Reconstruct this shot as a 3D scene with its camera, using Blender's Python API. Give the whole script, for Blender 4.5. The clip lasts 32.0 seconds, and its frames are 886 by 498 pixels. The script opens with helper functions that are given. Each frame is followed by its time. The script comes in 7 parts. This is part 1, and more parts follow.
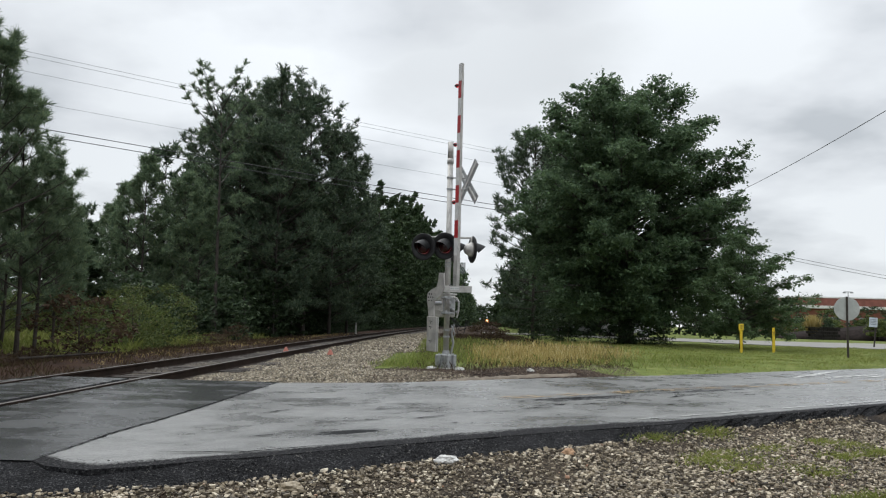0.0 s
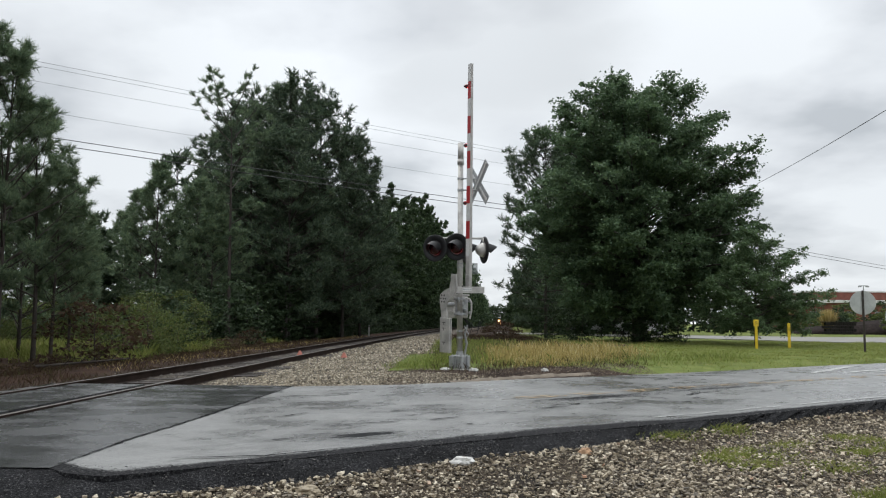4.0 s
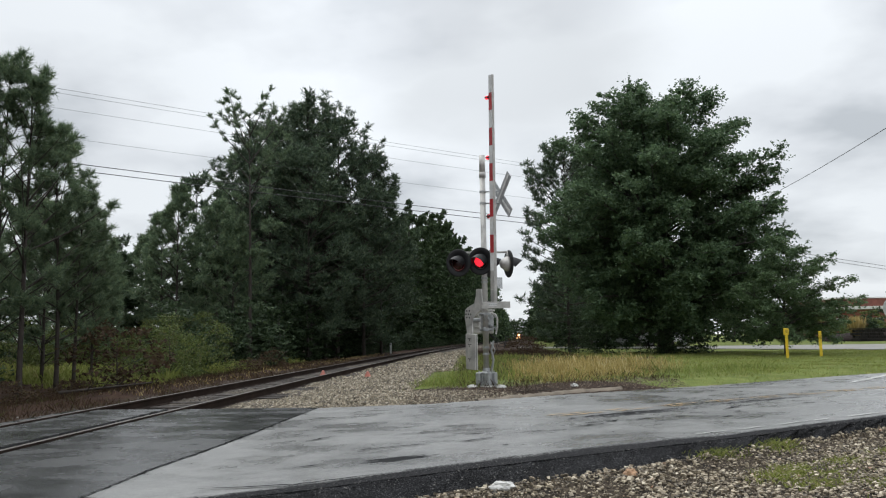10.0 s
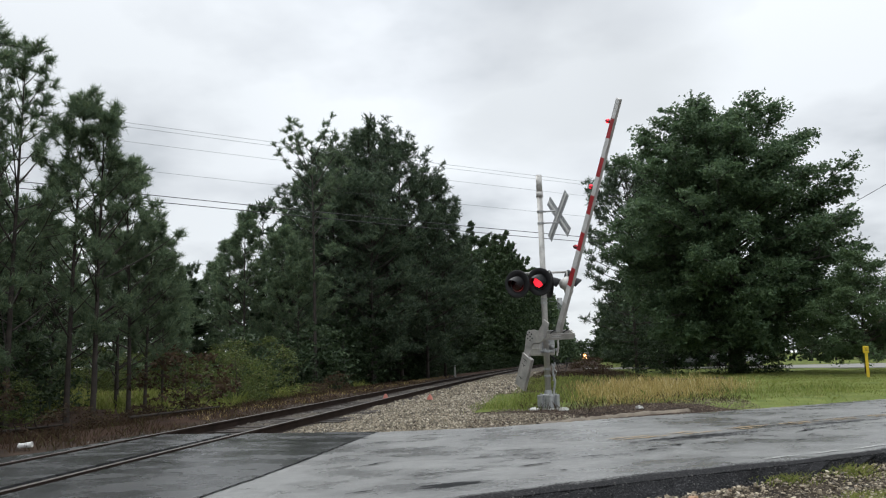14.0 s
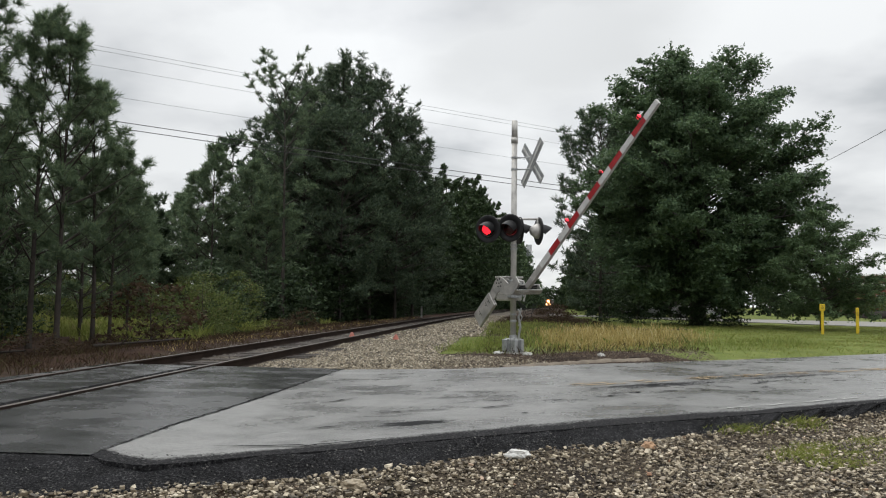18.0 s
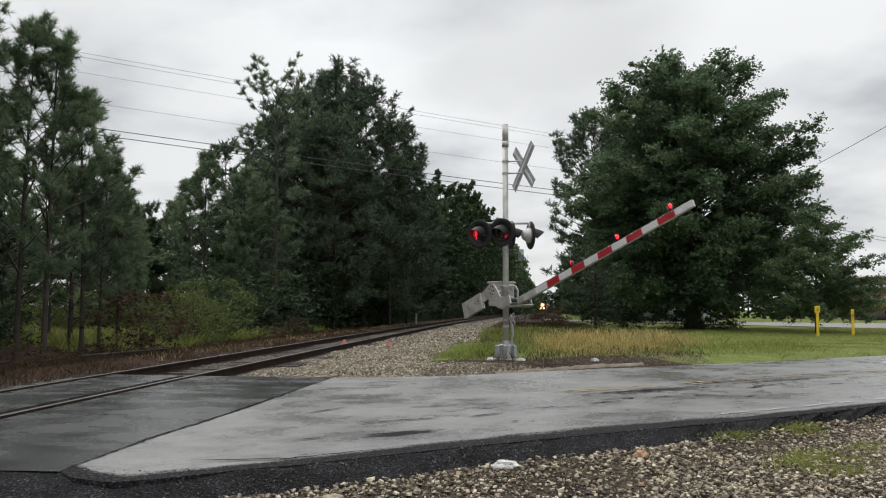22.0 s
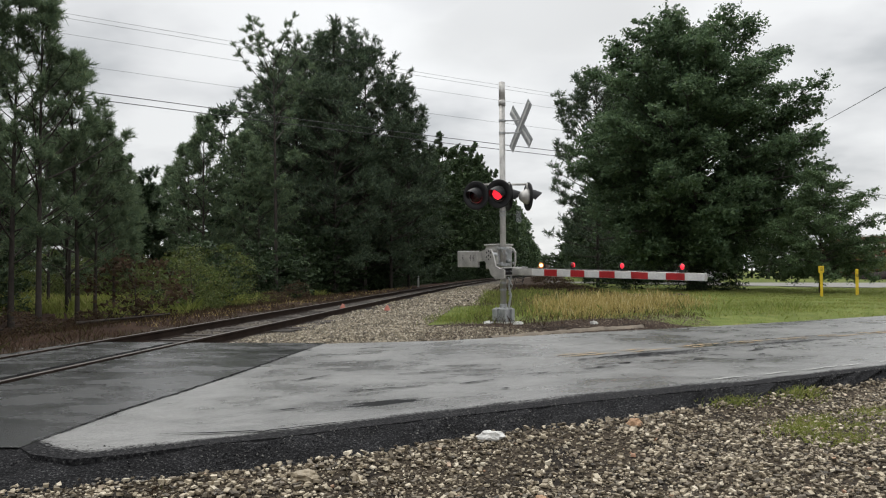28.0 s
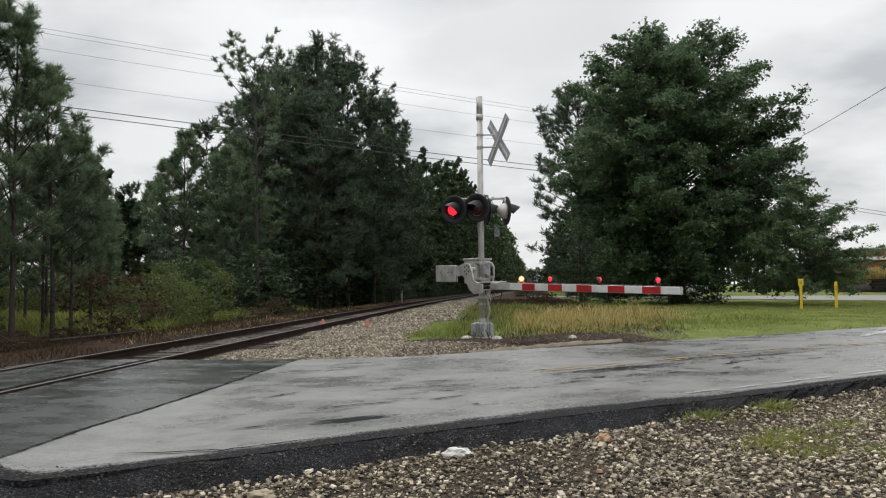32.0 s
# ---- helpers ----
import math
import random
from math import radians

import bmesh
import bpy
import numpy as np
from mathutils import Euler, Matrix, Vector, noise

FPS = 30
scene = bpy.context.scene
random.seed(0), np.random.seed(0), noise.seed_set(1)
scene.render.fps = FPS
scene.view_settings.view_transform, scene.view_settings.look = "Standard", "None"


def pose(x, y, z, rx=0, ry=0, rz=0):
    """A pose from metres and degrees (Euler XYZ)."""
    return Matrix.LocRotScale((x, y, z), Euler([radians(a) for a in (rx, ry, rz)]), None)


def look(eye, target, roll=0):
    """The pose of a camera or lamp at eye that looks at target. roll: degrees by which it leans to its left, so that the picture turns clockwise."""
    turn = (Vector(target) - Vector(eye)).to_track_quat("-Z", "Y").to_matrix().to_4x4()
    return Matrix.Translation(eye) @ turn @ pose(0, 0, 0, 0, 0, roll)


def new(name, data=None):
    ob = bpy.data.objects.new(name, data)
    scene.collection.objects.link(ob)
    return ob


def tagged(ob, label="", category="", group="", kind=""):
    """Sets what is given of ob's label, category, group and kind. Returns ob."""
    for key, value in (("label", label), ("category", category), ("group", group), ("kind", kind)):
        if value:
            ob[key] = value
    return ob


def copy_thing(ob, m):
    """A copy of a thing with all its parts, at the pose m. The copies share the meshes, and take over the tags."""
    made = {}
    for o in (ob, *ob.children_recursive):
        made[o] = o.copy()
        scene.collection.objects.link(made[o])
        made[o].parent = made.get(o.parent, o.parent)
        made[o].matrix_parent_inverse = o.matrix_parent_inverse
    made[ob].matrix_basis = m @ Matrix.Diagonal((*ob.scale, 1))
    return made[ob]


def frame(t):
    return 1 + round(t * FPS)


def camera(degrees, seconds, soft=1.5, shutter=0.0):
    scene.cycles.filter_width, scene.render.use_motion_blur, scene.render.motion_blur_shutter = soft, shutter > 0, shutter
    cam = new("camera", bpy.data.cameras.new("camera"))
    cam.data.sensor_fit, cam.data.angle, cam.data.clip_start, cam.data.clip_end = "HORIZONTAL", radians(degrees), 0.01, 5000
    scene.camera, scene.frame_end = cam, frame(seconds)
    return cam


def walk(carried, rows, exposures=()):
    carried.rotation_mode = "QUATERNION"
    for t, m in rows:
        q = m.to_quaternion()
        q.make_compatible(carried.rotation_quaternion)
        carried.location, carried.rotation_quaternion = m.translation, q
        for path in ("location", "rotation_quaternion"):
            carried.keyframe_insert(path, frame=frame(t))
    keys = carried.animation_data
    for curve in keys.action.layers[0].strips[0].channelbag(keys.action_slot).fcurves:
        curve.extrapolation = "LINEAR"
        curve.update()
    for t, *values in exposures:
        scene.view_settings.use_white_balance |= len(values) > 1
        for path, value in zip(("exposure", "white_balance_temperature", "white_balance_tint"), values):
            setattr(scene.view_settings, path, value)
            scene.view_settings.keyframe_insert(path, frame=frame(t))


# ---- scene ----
cam = camera(59.0, 32.0, 1.15)
PATH = [
    (0, (-0.028, -1.147, 1.064), (-0.025, 0.844, 1.247), 1.4),
    (0.5, (-0.028, -1.143, 1.063), (-0.031, 0.848, 1.249), 1.3),
    (1, (-0.03, -1.141, 1.068), (-0.037, 0.851, 1.25), 1.3),
    (1.5, (-0.028, -1.145, 1.066), (-0.035, 0.847, 1.246), 1.3),
    (2, (-0.032, -1.133, 1.064), (-0.038, 0.86, 1.242), 1.1),
    (2.5, (-0.031, -1.148, 1.066), (-0.043, 0.844, 1.24), 1.1),
    (3, (-0.037, -1.158, 1.07), (-0.058, 0.834, 1.248), 1.0),
    (3.5, (-0.038, -1.132, 1.063), (-0.063, 0.86, 1.245), 0.6),
    (5.5, (-0.022, -1.172, 1.073), (-0.049, 0.817, 1.273), 0.3),
    (6, (-0.024, -1.18, 1.075), (-0.053, 0.809, 1.282), 0.3),
    (6.5, (-0.023, -1.199, 1.079), (-0.057, 0.79, 1.292), 0.1),
    (7, (-0.024, -1.184, 1.078), (-0.067, 0.803, 1.295), -0.0),
    (7.5, (-0.029, -1.169, 1.073), (-0.078, 0.818, 1.294), 0.0),
    (8, (-0.021, -1.186, 1.077), (-0.075, 0.801, 1.305), 0.0),
    (8.5, (0.041, -1.145, 1.074), (-0.042, 0.839, 1.317), -0.1),
    (9, (0.046, -1.063, 1.059), (-0.068, 0.919, 1.3), -0.4),
    (9.5, (-0.076, -0.89, 1.072), (-0.175, 1.093, 1.31), -0.9),
    (10, (-0.149, -0.825, 1.076), (-0.222, 1.161, 1.302), -0.9),
    (10.5, (-0.075, -0.846, 1.08), (-0.24, 1.134, 1.31), -1.1),
    (11, (-0.086, -0.644, 1.089), (-0.458, 1.3, 1.376), -2.0),
    (11.5, (-0.065, -0.676, 1.096), (-0.478, 1.256, 1.405), -2.5),
    (12, (-0.035, -0.72, 1.089), (-0.407, 1.219, 1.406), -2.7),
    (12.5, (-0.032, -0.726, 1.087), (-0.342, 1.225, 1.397), -2.9),
    (13, (-0.031, -0.735, 1.092), (-0.298, 1.224, 1.394), -2.2),
    (13.5, (-0.032, -0.733, 1.085), (-0.276, 1.23, 1.381), -1.5),
    (14, (-0.031, -0.745, 1.085), (-0.264, 1.221, 1.369), -1.5),
    (14.5, (-0.031, -0.742, 1.082), (-0.255, 1.227, 1.356), -1.4),
    (16.5, (-0.053, -0.767, 1.1), (-0.242, 1.214, 1.295), 0.7),
    (17, (-0.048, -0.753, 1.091), (-0.241, 1.233, 1.241), 0.6),
    (17.5, (-0.049, -0.751, 1.091), (-0.227, 1.237, 1.22), 0.6),
    (18, (-0.051, -0.75, 1.089), (-0.211, 1.239, 1.226), 0.8),
    (18.5, (-0.051, -0.757, 1.092), (-0.208, 1.231, 1.247), 0.7),
    (19, (-0.053, -0.758, 1.093), (-0.211, 1.229, 1.259), 0.5),
    (19.5, (-0.049, -0.748, 1.095), (-0.204, 1.238, 1.268), 0.4),
    (20, (-0.044, -0.754, 1.091), (-0.195, 1.233, 1.267), 0.2),
    (20.5, (-0.026, -0.75, 1.095), (-0.171, 1.237, 1.267), 0.2),
    (21, (0.068, -0.654, 1.081), (-0.077, 1.334, 1.245), 0.4),
    (21.5, (0.096, -0.616, 1.087), (-0.065, 1.372, 1.235), 0.5),
    (22, (0.024, -0.55, 1.093), (-0.124, 1.438, 1.245), 0.2),
    (22.5, (0.053, -0.439, 1.095), (-0.063, 1.551, 1.248), -0.1),
    (23, (0.217, -0.268, 1.092), (0.084, 1.721, 1.258), 0.2),
    (23.5, (0.231, -0.221, 1.106), (0.088, 1.765, 1.287), -0.1),
    (24, (0.203, -0.208, 1.108), (0.067, 1.777, 1.304), -0.9),
    (24.5, (0.196, -0.196, 1.108), (0.073, 1.789, 1.311), -1.0),
    (26.5, (0.176, -0.202, 1.106), (0.044, 1.787, 1.264), -0.1),
    (27, (0.174, -0.2, 1.108), (0.029, 1.791, 1.22), -0.4),
    (27.5, (0.172, -0.199, 1.105), (0.017, 1.794, 1.171), -0.4),
    (28, (0.162, -0.205, 1.102), (0.004, 1.788, 1.16), -0.3),
    (28.5, (0.16, -0.2, 1.105), (0.015, 1.793, 1.186), -0.3),
    (29, (0.145, -0.208, 1.109), (0.007, 1.785, 1.196), -0.2),
    (29.5, (0.112, -0.22, 1.116), (-0.024, 1.774, 1.205), 0.1),
    (30, (0.052, -0.264, 1.111), (-0.057, 1.73, 1.227), -0.8),
    (30.5, (0.069, -0.26, 1.109), (-0.003, 1.736, 1.226), -1.3),
    (31, (0.155, -0.214, 1.106), (0.076, 1.781, 1.215), -0.9),
    (31.5, (0.261, -0.135, 1.1), (0.155, 1.859, 1.199), -0.7),
    (32, (0.305, -0.124, 1.094), (0.185, 1.87, 1.19), -0.6),
]
# the film's own white balance drifts from cool to warm
walk(cam, [(t, look(eye, target, roll)) for t, eye, target, roll in PATH],
     [(0, 0.13, 6260, 10), (10.5, 0.13, 6250, 10), (11.5, 0.16, 6245, 10), (14.5, 0.15, 6240, 10), (17, 0.12, 6420, 10), (19, 0.12, 6510, 11), (24.5, 0.06, 6515, 11), (27, 0.14, 6520, 11), (30, 0.11, 6530, 11), (32, 0.11, 6530, 11)])

# ---- sky and light ----
SUN_UP, SUN_WAY = radians(58), radians(-35)
world = bpy.data.worlds.new("overcast_sky")
scene.world = world
world.use_nodes = True
wn, wl = world.node_tree.nodes, world.node_tree.links
wn.clear()
w_out = wn.new("ShaderNodeOutputWorld")
w_bg = wn.new("ShaderNodeBackground")
w_bg.inputs["Strength"].default_value = 1.0
w_sky = wn.new("ShaderNodeTexSky")
w_sky.sky_type, w_sky.sun_disc = "NISHITA", False
w_sky.sun_elevation, w_sky.sun_rotation = SUN_UP, SUN_WAY
w_tc = wn.new("ShaderNodeTexCoord")
w_sep = wn.new("ShaderNodeSeparateXYZ")
wl.new(w_tc.outputs["Generated"], w_sep.inputs[0])


def w_math(op, a, b=None):
    n = wn.new("ShaderNodeMath")
    n.operation = op
    for i, v in enumerate((a, b)):
        if v is None:
            continue
        if isinstance(v, (int, float)):
            n.inputs[i].default_value = v
        else:
            wl.new(v, n.inputs[i])
    return n.outputs[0]


w_den = w_math("ADD", w_math("ABSOLUTE", w_sep.outputs[2]), 0.22)
w_comb = wn.new("ShaderNodeCombineXYZ")
wl.new(w_math("DIVIDE", w_sep.outputs[0], w_den), w_comb.inputs[0])
wl.new(w_math("DIVIDE", w_sep.outputs[1], w_den), w_comb.inputs[1])
w_noise = wn.new("ShaderNodeTexNoise")
w_noise.inputs["Scale"].default_value = 1.55
w_noise.inputs["Detail"].default_value = 5.0
w_noise.inputs["Roughness"].default_value = 0.5
w_map = wn.new("ShaderNodeMapping")
w_map.inputs["Location"].default_value = (3.1, 1.7, 0.0)
wl.new(w_comb.outputs[0], w_map.inputs[0])
wl.new(w_map.outputs[0], w_noise.inputs["Vector"])
w_ramp = wn.new("ShaderNodeValToRGB")
wr = w_ramp.color_ramp
wr.elements[0].position, wr.elements[0].color = 0.33, (0.51, 0.53, 0.54, 1)
wr.elements[1].position, wr.elements[1].color = 0.56, (0.815, 0.832, 0.83, 1)
wr.elements.new(0.44).color = (0.69, 0.705, 0.71, 1)
wl.new(w_noise.outputs["Fac"], w_ramp.inputs[0])
w_dim = wn.new("ShaderNodeMix")
w_dim.data_type, w_dim.blend_type = "RGBA", "MULTIPLY"
w_dim.inputs[0].default_value = 1.0
wl.new(w_sky.outputs[0], w_dim.inputs[6])
w_dim.inputs[7].default_value = (0.1, 0.1, 0.1, 1)
w_mix = wn.new("ShaderNodeMix")
w_mix.data_type = "RGBA"
w_mix.inputs[0].default_value = 0.94
wl.new(w_dim.outputs[2], w_mix.inputs[6])
wl.new(w_ramp.outputs[0], w_mix.inputs[7])
# an overcast sky brightens towards the zenith
w_el = w_math("MAXIMUM", w_sep.outputs[2], 0.0)
w_up = w_math("ADD", w_math("ADD", w_math("MULTIPLY", w_math("POWER", w_el, 3.0), 1.8), w_math("MULTIPLY", w_el, 0.08)), 0.985)


def cloud(way, start, end, depth):
    """A soft cloud bank round one direction of the sky, frayed by the cloud pattern: the factor by which it dims or lifts the sky."""
    dot = wn.new("ShaderNodeVectorMath")
    dot.operation = "DOT_PRODUCT"
    wl.new(w_tc.outputs["Generated"], dot.inputs[0])
    dot.inputs[1].default_value = Vector(way).normalized()
    fray = w_math("ADD", dot.outputs["Value"], w_math("MULTIPLY", w_math("SUBTRACT", w_noise.outputs["Fac"], 0.5), 0.05))
    rng_ = wn.new("ShaderNodeMapRange")
    rng_.interpolation_type = "SMOOTHSTEP"
    wl.new(fray, rng_.inputs["Value"])
    for key, v in (("From Min", math.cos(start)), ("From Max", math.cos(end)), ("To Min", 1.0), ("To Max", depth)):
        rng_.inputs[key].default_value = v
    return rng_.outputs["Result"]


w_up = w_math("MULTIPLY", w_up, cloud((0.04, 0.92, 0.40), 0.2, 0.02, 0.82))
w_up = w_math("MULTIPLY", w_up, cloud((-0.13, 0.94, 0.31), 0.26, 0.04, 1.05))
w_up = w_math("MULTIPLY", w_up, cloud((-0.75, 0.6, 0.50), 0.7, 0.15, 0.9))
w_zen = wn.new("ShaderNodeMix")
w_zen.data_type, w_zen.blend_type = "RGBA", "MULTIPLY"
w_zen.inputs[0].default_value = 1.0
wl.new(w_mix.outputs[2], w_zen.inputs[6])
wl.new(w_up, w_zen.inputs[7])
wl.new(w_zen.outputs[2], w_bg.inputs["Color"])
wl.new(w_bg.outputs[0], w_out.inputs[0])

sun = new("sun", bpy.data.lights.new("sun", "SUN"))
sun.data.energy, sun.data.angle, sun.data.color = 1.2, radians(35), (1.0, 0.97, 0.93)
sun.matrix_world = look((0, 0, 0), (math.sin(SUN_WAY) * -math.cos(SUN_UP), -math.cos(SUN_WAY) * math.cos(SUN_UP), -math.sin(SUN_UP)))
scene.view_settings.exposure = 0.0


# ---- materials ----
class Mat:
    """Small builder of node materials in object space."""

    def __init__(self, name, rough=0.6, metal=0.0, coord="Object"):
        self.m = bpy.data.materials.new(name)
        self.m.use_nodes = True
        self.n, self.l = self.m.node_tree.nodes, self.m.node_tree.links
        self.b = self.n["Principled BSDF"]
        self.b.inputs["Roughness"].default_value = rough
        self.b.inputs["Metallic"].default_value = metal
        self.tc = self.n.new("ShaderNodeTexCoord").outputs[coord]

    def link(self, a, to):
        self.l.new(a, to)

    def noise(self, scale, detail=4.0, rough=0.55, stretch=(1, 1, 1), turn=0.0):
        rot = self.n.new("ShaderNodeMapping")
        rot.inputs["Rotation"].default_value = (0, 0, turn)
        self.link(self.tc, rot.inputs[0])
        mp = self.n.new("ShaderNodeMapping")
        mp.inputs["Scale"].default_value = stretch
        self.link(rot.outputs[0], mp.inputs[0])
        t = self.n.new("ShaderNodeTexNoise")
        t.inputs["Scale"].default_value, t.inputs["Detail"].default_value, t.inputs["Roughness"].default_value = scale, detail, rough
        self.link(mp.outputs[0], t.inputs["Vector"])
        return t.outputs["Fac"]

    def voronoi(self, scale, out="Distance"):
        t = self.n.new("ShaderNodeTexVoronoi")
        t.inputs["Scale"].default_value = scale
        self.link(self.tc, t.inputs["Vector"])
        return t.outputs[out]

    def ramp(self, fac, *stops):
        r = self.n.new("ShaderNodeValToRGB")
        e = r.color_ramp.elements
        while len(e) > 1:
            e.remove(e[0])
        for i, (p, c) in enumerate(stops):
            el = e[0] if i == 0 else e.new(p)
            el.position = p
            el.color = (*c, 1) if isinstance(c, tuple) else (c, c, c, 1)
        self.link(fac, r.inputs[0])
        return r.outputs[0]

    def mix(self, fac, a, b, mode="MIX"):
        x = self.n.new("ShaderNodeMix")
        x.data_type, x.blend_type = "RGBA", mode
        for s, v in ((0, fac), (6, a), (7, b)):
            if isinstance(v, tuple):
                x.inputs[s].default_value = (*v, 1)
            elif isinstance(v, (int, float)):
                x.inputs[s].default_value = v
            else:
                self.link(v, x.inputs[s])
        return x.outputs[2]

    def math(self, op, a, b=0.0, clamp=False):
        x = self.n.new("ShaderNodeMath")
        x.operation, x.use_clamp = op, clamp
        for s, v in ((0, a), (1, b)):
            if isinstance(v, (int, float)):
                x.inputs[s].default_value = v
            else:
                self.link(v, x.inputs[s])
        return x.outputs[0]

    def attr(self, name):
        a = self.n.new("ShaderNodeAttribute")
        a.attribute_name = name
        return a.outputs["Fac"]

    def island(self):
        return self.n.new("ShaderNodeNewGeometry").outputs["Random Per Island"]

    def obrand(self):
        return self.n.new("ShaderNodeObjectInfo").outputs["Random"]

    def color(self, c):
        if isinstance(c, tuple):
            self.b.inputs["Base Color"].default_value = (*c, 1)
        else:
            self.link(c, self.b.inputs["Base Color"])
        return self

    def rough(self, v):
        self.link(v, self.b.inputs["Roughness"])
        return self

    def bump(self, h, strength=0.3, dist=0.02):
        bp = self.n.new("ShaderNodeBump")
        bp.inputs["Strength"].default_value, bp.inputs["Distance"].default_value = strength, dist
        self.link(h, bp.inputs["Height"])
        self.link(bp.outputs[0], self.b.inputs["Normal"])
        return self


def plain(name, c, rough=0.5, metal=0.0, var=0.25, scale=6.0):
    """A surface of one colour with dirt at two scales."""
    k = Mat(name, rough, metal)
    lo, hi = tuple(v * (1 - var) for v in c), tuple(min(1.0, v * (1 + var * 0.6)) for v in c)
    big = k.ramp(k.noise(scale, 5), (0.3, lo), (0.7, hi))
    fine = k.ramp(k.noise(scale * 14, 3), (0.3, 0.78), (0.7, 1.0))
    k.color(k.mix(1.0, big, fine, "MULTIPLY"))
    k.bump(k.noise(scale * 10, 3), 0.12, 0.01)
    return k.m


def foliage(name, dark, light, rough=0.55, warm=None, thin=0.35):
    k = Mat(name, rough)
    stops = [(0.0, dark), (0.8, light)]
    if warm:
        stops.append((0.985, warm))
    c = k.ramp(k.island(), *stops)
    big = k.ramp(k.noise(0.35, 3), (0.3, 0.7), (0.7, 1.15))
    k.color(k.mix(1.0, c, big, "MULTIPLY"))
    k.b.inputs["Specular IOR Level"].default_value = 0.2
    tr = k.n.new("ShaderNodeBsdfTranslucent")
    ms = k.n.new("ShaderNodeMixShader")
    ms.inputs[0].default_value = thin
    k.link(c, tr.inputs[0])
    k.link(k.b.outputs[0], ms.inputs[1])
    k.link(tr.outputs[0], ms.inputs[2])
    k.link(ms.outputs[0], k.n["Material Output"].inputs[0])
    return k.m


def glow(name, c, power):
    k = Mat(name, 0.3)
    k.color(c)
    k.b.inputs["Emission Color"].default_value = (*c, 1)
    k.b.inputs["Emission Strength"].default_value = power
    return k.m


ROAD_TURN = radians(34.7)


def asphalt(name, lo, hi, wet, turn, worn=False):
    """Wet asphalt; worn: with a crumbled dark border and pitted patches where the sheet's attributes say so."""
    k = Mat(name)
    streak = k.noise(1.5, 7, 0.66, (0.7, 2.0, 1), -turn)
    patch = k.noise(0.5, 5, 0.55)
    grain = k.noise(42, 4, 0.75)
    stone = k.voronoi(95)
    c = k.ramp(streak, (0.34, lo), (0.58, hi))
    c = k.mix(0.55, c, k.ramp(patch, (0.4, lo), (0.6, hi)))
    speck = k.ramp(k.noise(13, 5, 0.75, (0.55, 2.0, 1), -turn), (0.56, 1.0), (0.66, 0.45))
    spots = k.ramp(k.noise(0.9, 4, 0.6, (1, 1, 1), 0.4), (0.46, 0.0), (0.6, 0.85))
    c = k.mix(spots, c, k.mix(1.0, c, speck, "MULTIPLY"))
    c = k.mix(1.0, c, k.ramp(grain, (0.32, 0.55), (0.5, 1.0), (0.68, 1.3)), "MULTIPLY")
    c = k.mix(1.0, c, k.ramp(k.noise(5.5, 5, 0.7), (0.3, 0.72), (0.5, 1.0), (0.7, 1.1)), "MULTIPLY")
    c = k.mix(0.35, c, k.ramp(stone, (0.0, (0.19, 0.18, 0.17)), (0.35, (0.07, 0.07, 0.07))), "MIX")
    damp = k.math("ADD", k.math("MULTIPLY", k.noise(1.7, 6, 0.62, (0.8, 1.2, 1), -turn), 0.55), k.math("MULTIPLY", patch, 0.45))
    gloss = k.ramp(damp, (0.40, wet * 0.8), (0.56, wet + (0.3 if worn else 0.2)))
    if worn:
        fray = k.math("ADD", k.math("MULTIPLY", k.math("SUBTRACT", k.noise(2.6, 5, 0.65, (0.5, 1.6, 1), -turn), 0.5), 1.3), k.math("MULTIPLY", k.math("SUBTRACT", k.noise(34, 3, 0.7), 0.5), 1.1))
        rim = k.ramp(k.math("ADD", k.attr("w_edge"), fray), (0.42, 0.0), (0.78, 1.0))
        black = k.ramp(grain, (0.38, (0.006, 0.006, 0.007)), (0.58, (0.03, 0.03, 0.031)), (0.7, (0.15, 0.15, 0.145)))
        c = k.mix(rim, c, black)
        pits = k.math("ADD", k.attr("w_pits"), k.math("MULTIPLY", k.math("SUBTRACT", k.noise(9, 5, 0.8, (0.5, 1.8, 1), -turn), 0.5), 3.0))
        pits = k.ramp(pits, (0.5, 0.0), (0.8, 0.95))
        c = k.mix(pits, c, (0.012, 0.013, 0.014))
        broken = k.math("MAXIMUM", rim, pits)
        gloss = k.mix(broken, gloss, (0.85, 0.85, 0.85))
        k.link(k.math("SUBTRACT", 0.5, k.math("MULTIPLY", broken, 0.46)), k.b.inputs["Specular IOR Level"])
    else:
        k.b.inputs["Specular IOR Level"].default_value = 0.5
    k.color(c)
    k.rough(gloss)
    k.bump(k.mix(0.5, grain, stone), 0.6 if worn else 0.25, 0.008)
    return k.m


M_ROAD = asphalt("worn_asphalt", (0.14, 0.141, 0.137), (0.25, 0.249, 0.238), 0.17, ROAD_TURN, True)
M_CROSS = asphalt("new_asphalt", (0.02, 0.021, 0.023), (0.05, 0.051, 0.053), 0.13, 0.0)


def crumbled():
    k = Mat("crumbled_asphalt", 0.95)
    grain = k.noise(60, 4, 0.8)
    c = k.ramp(grain, (0.38, (0.004, 0.004, 0.005)), (0.56, (0.022, 0.022, 0.023)), (0.68, (0.14, 0.14, 0.14)))
    c = k.mix(1.0, c, k.ramp(k.noise(3.5, 4), (0.3, 0.55), (0.7, 1.3)), "MULTIPLY")
    k.color(c)
    k.b.inputs["Specular IOR Level"].default_value = 0.06
    k.bump(k.mix(0.5, grain, k.noise(14, 3)), 1.0, 0.02)
    return k.m


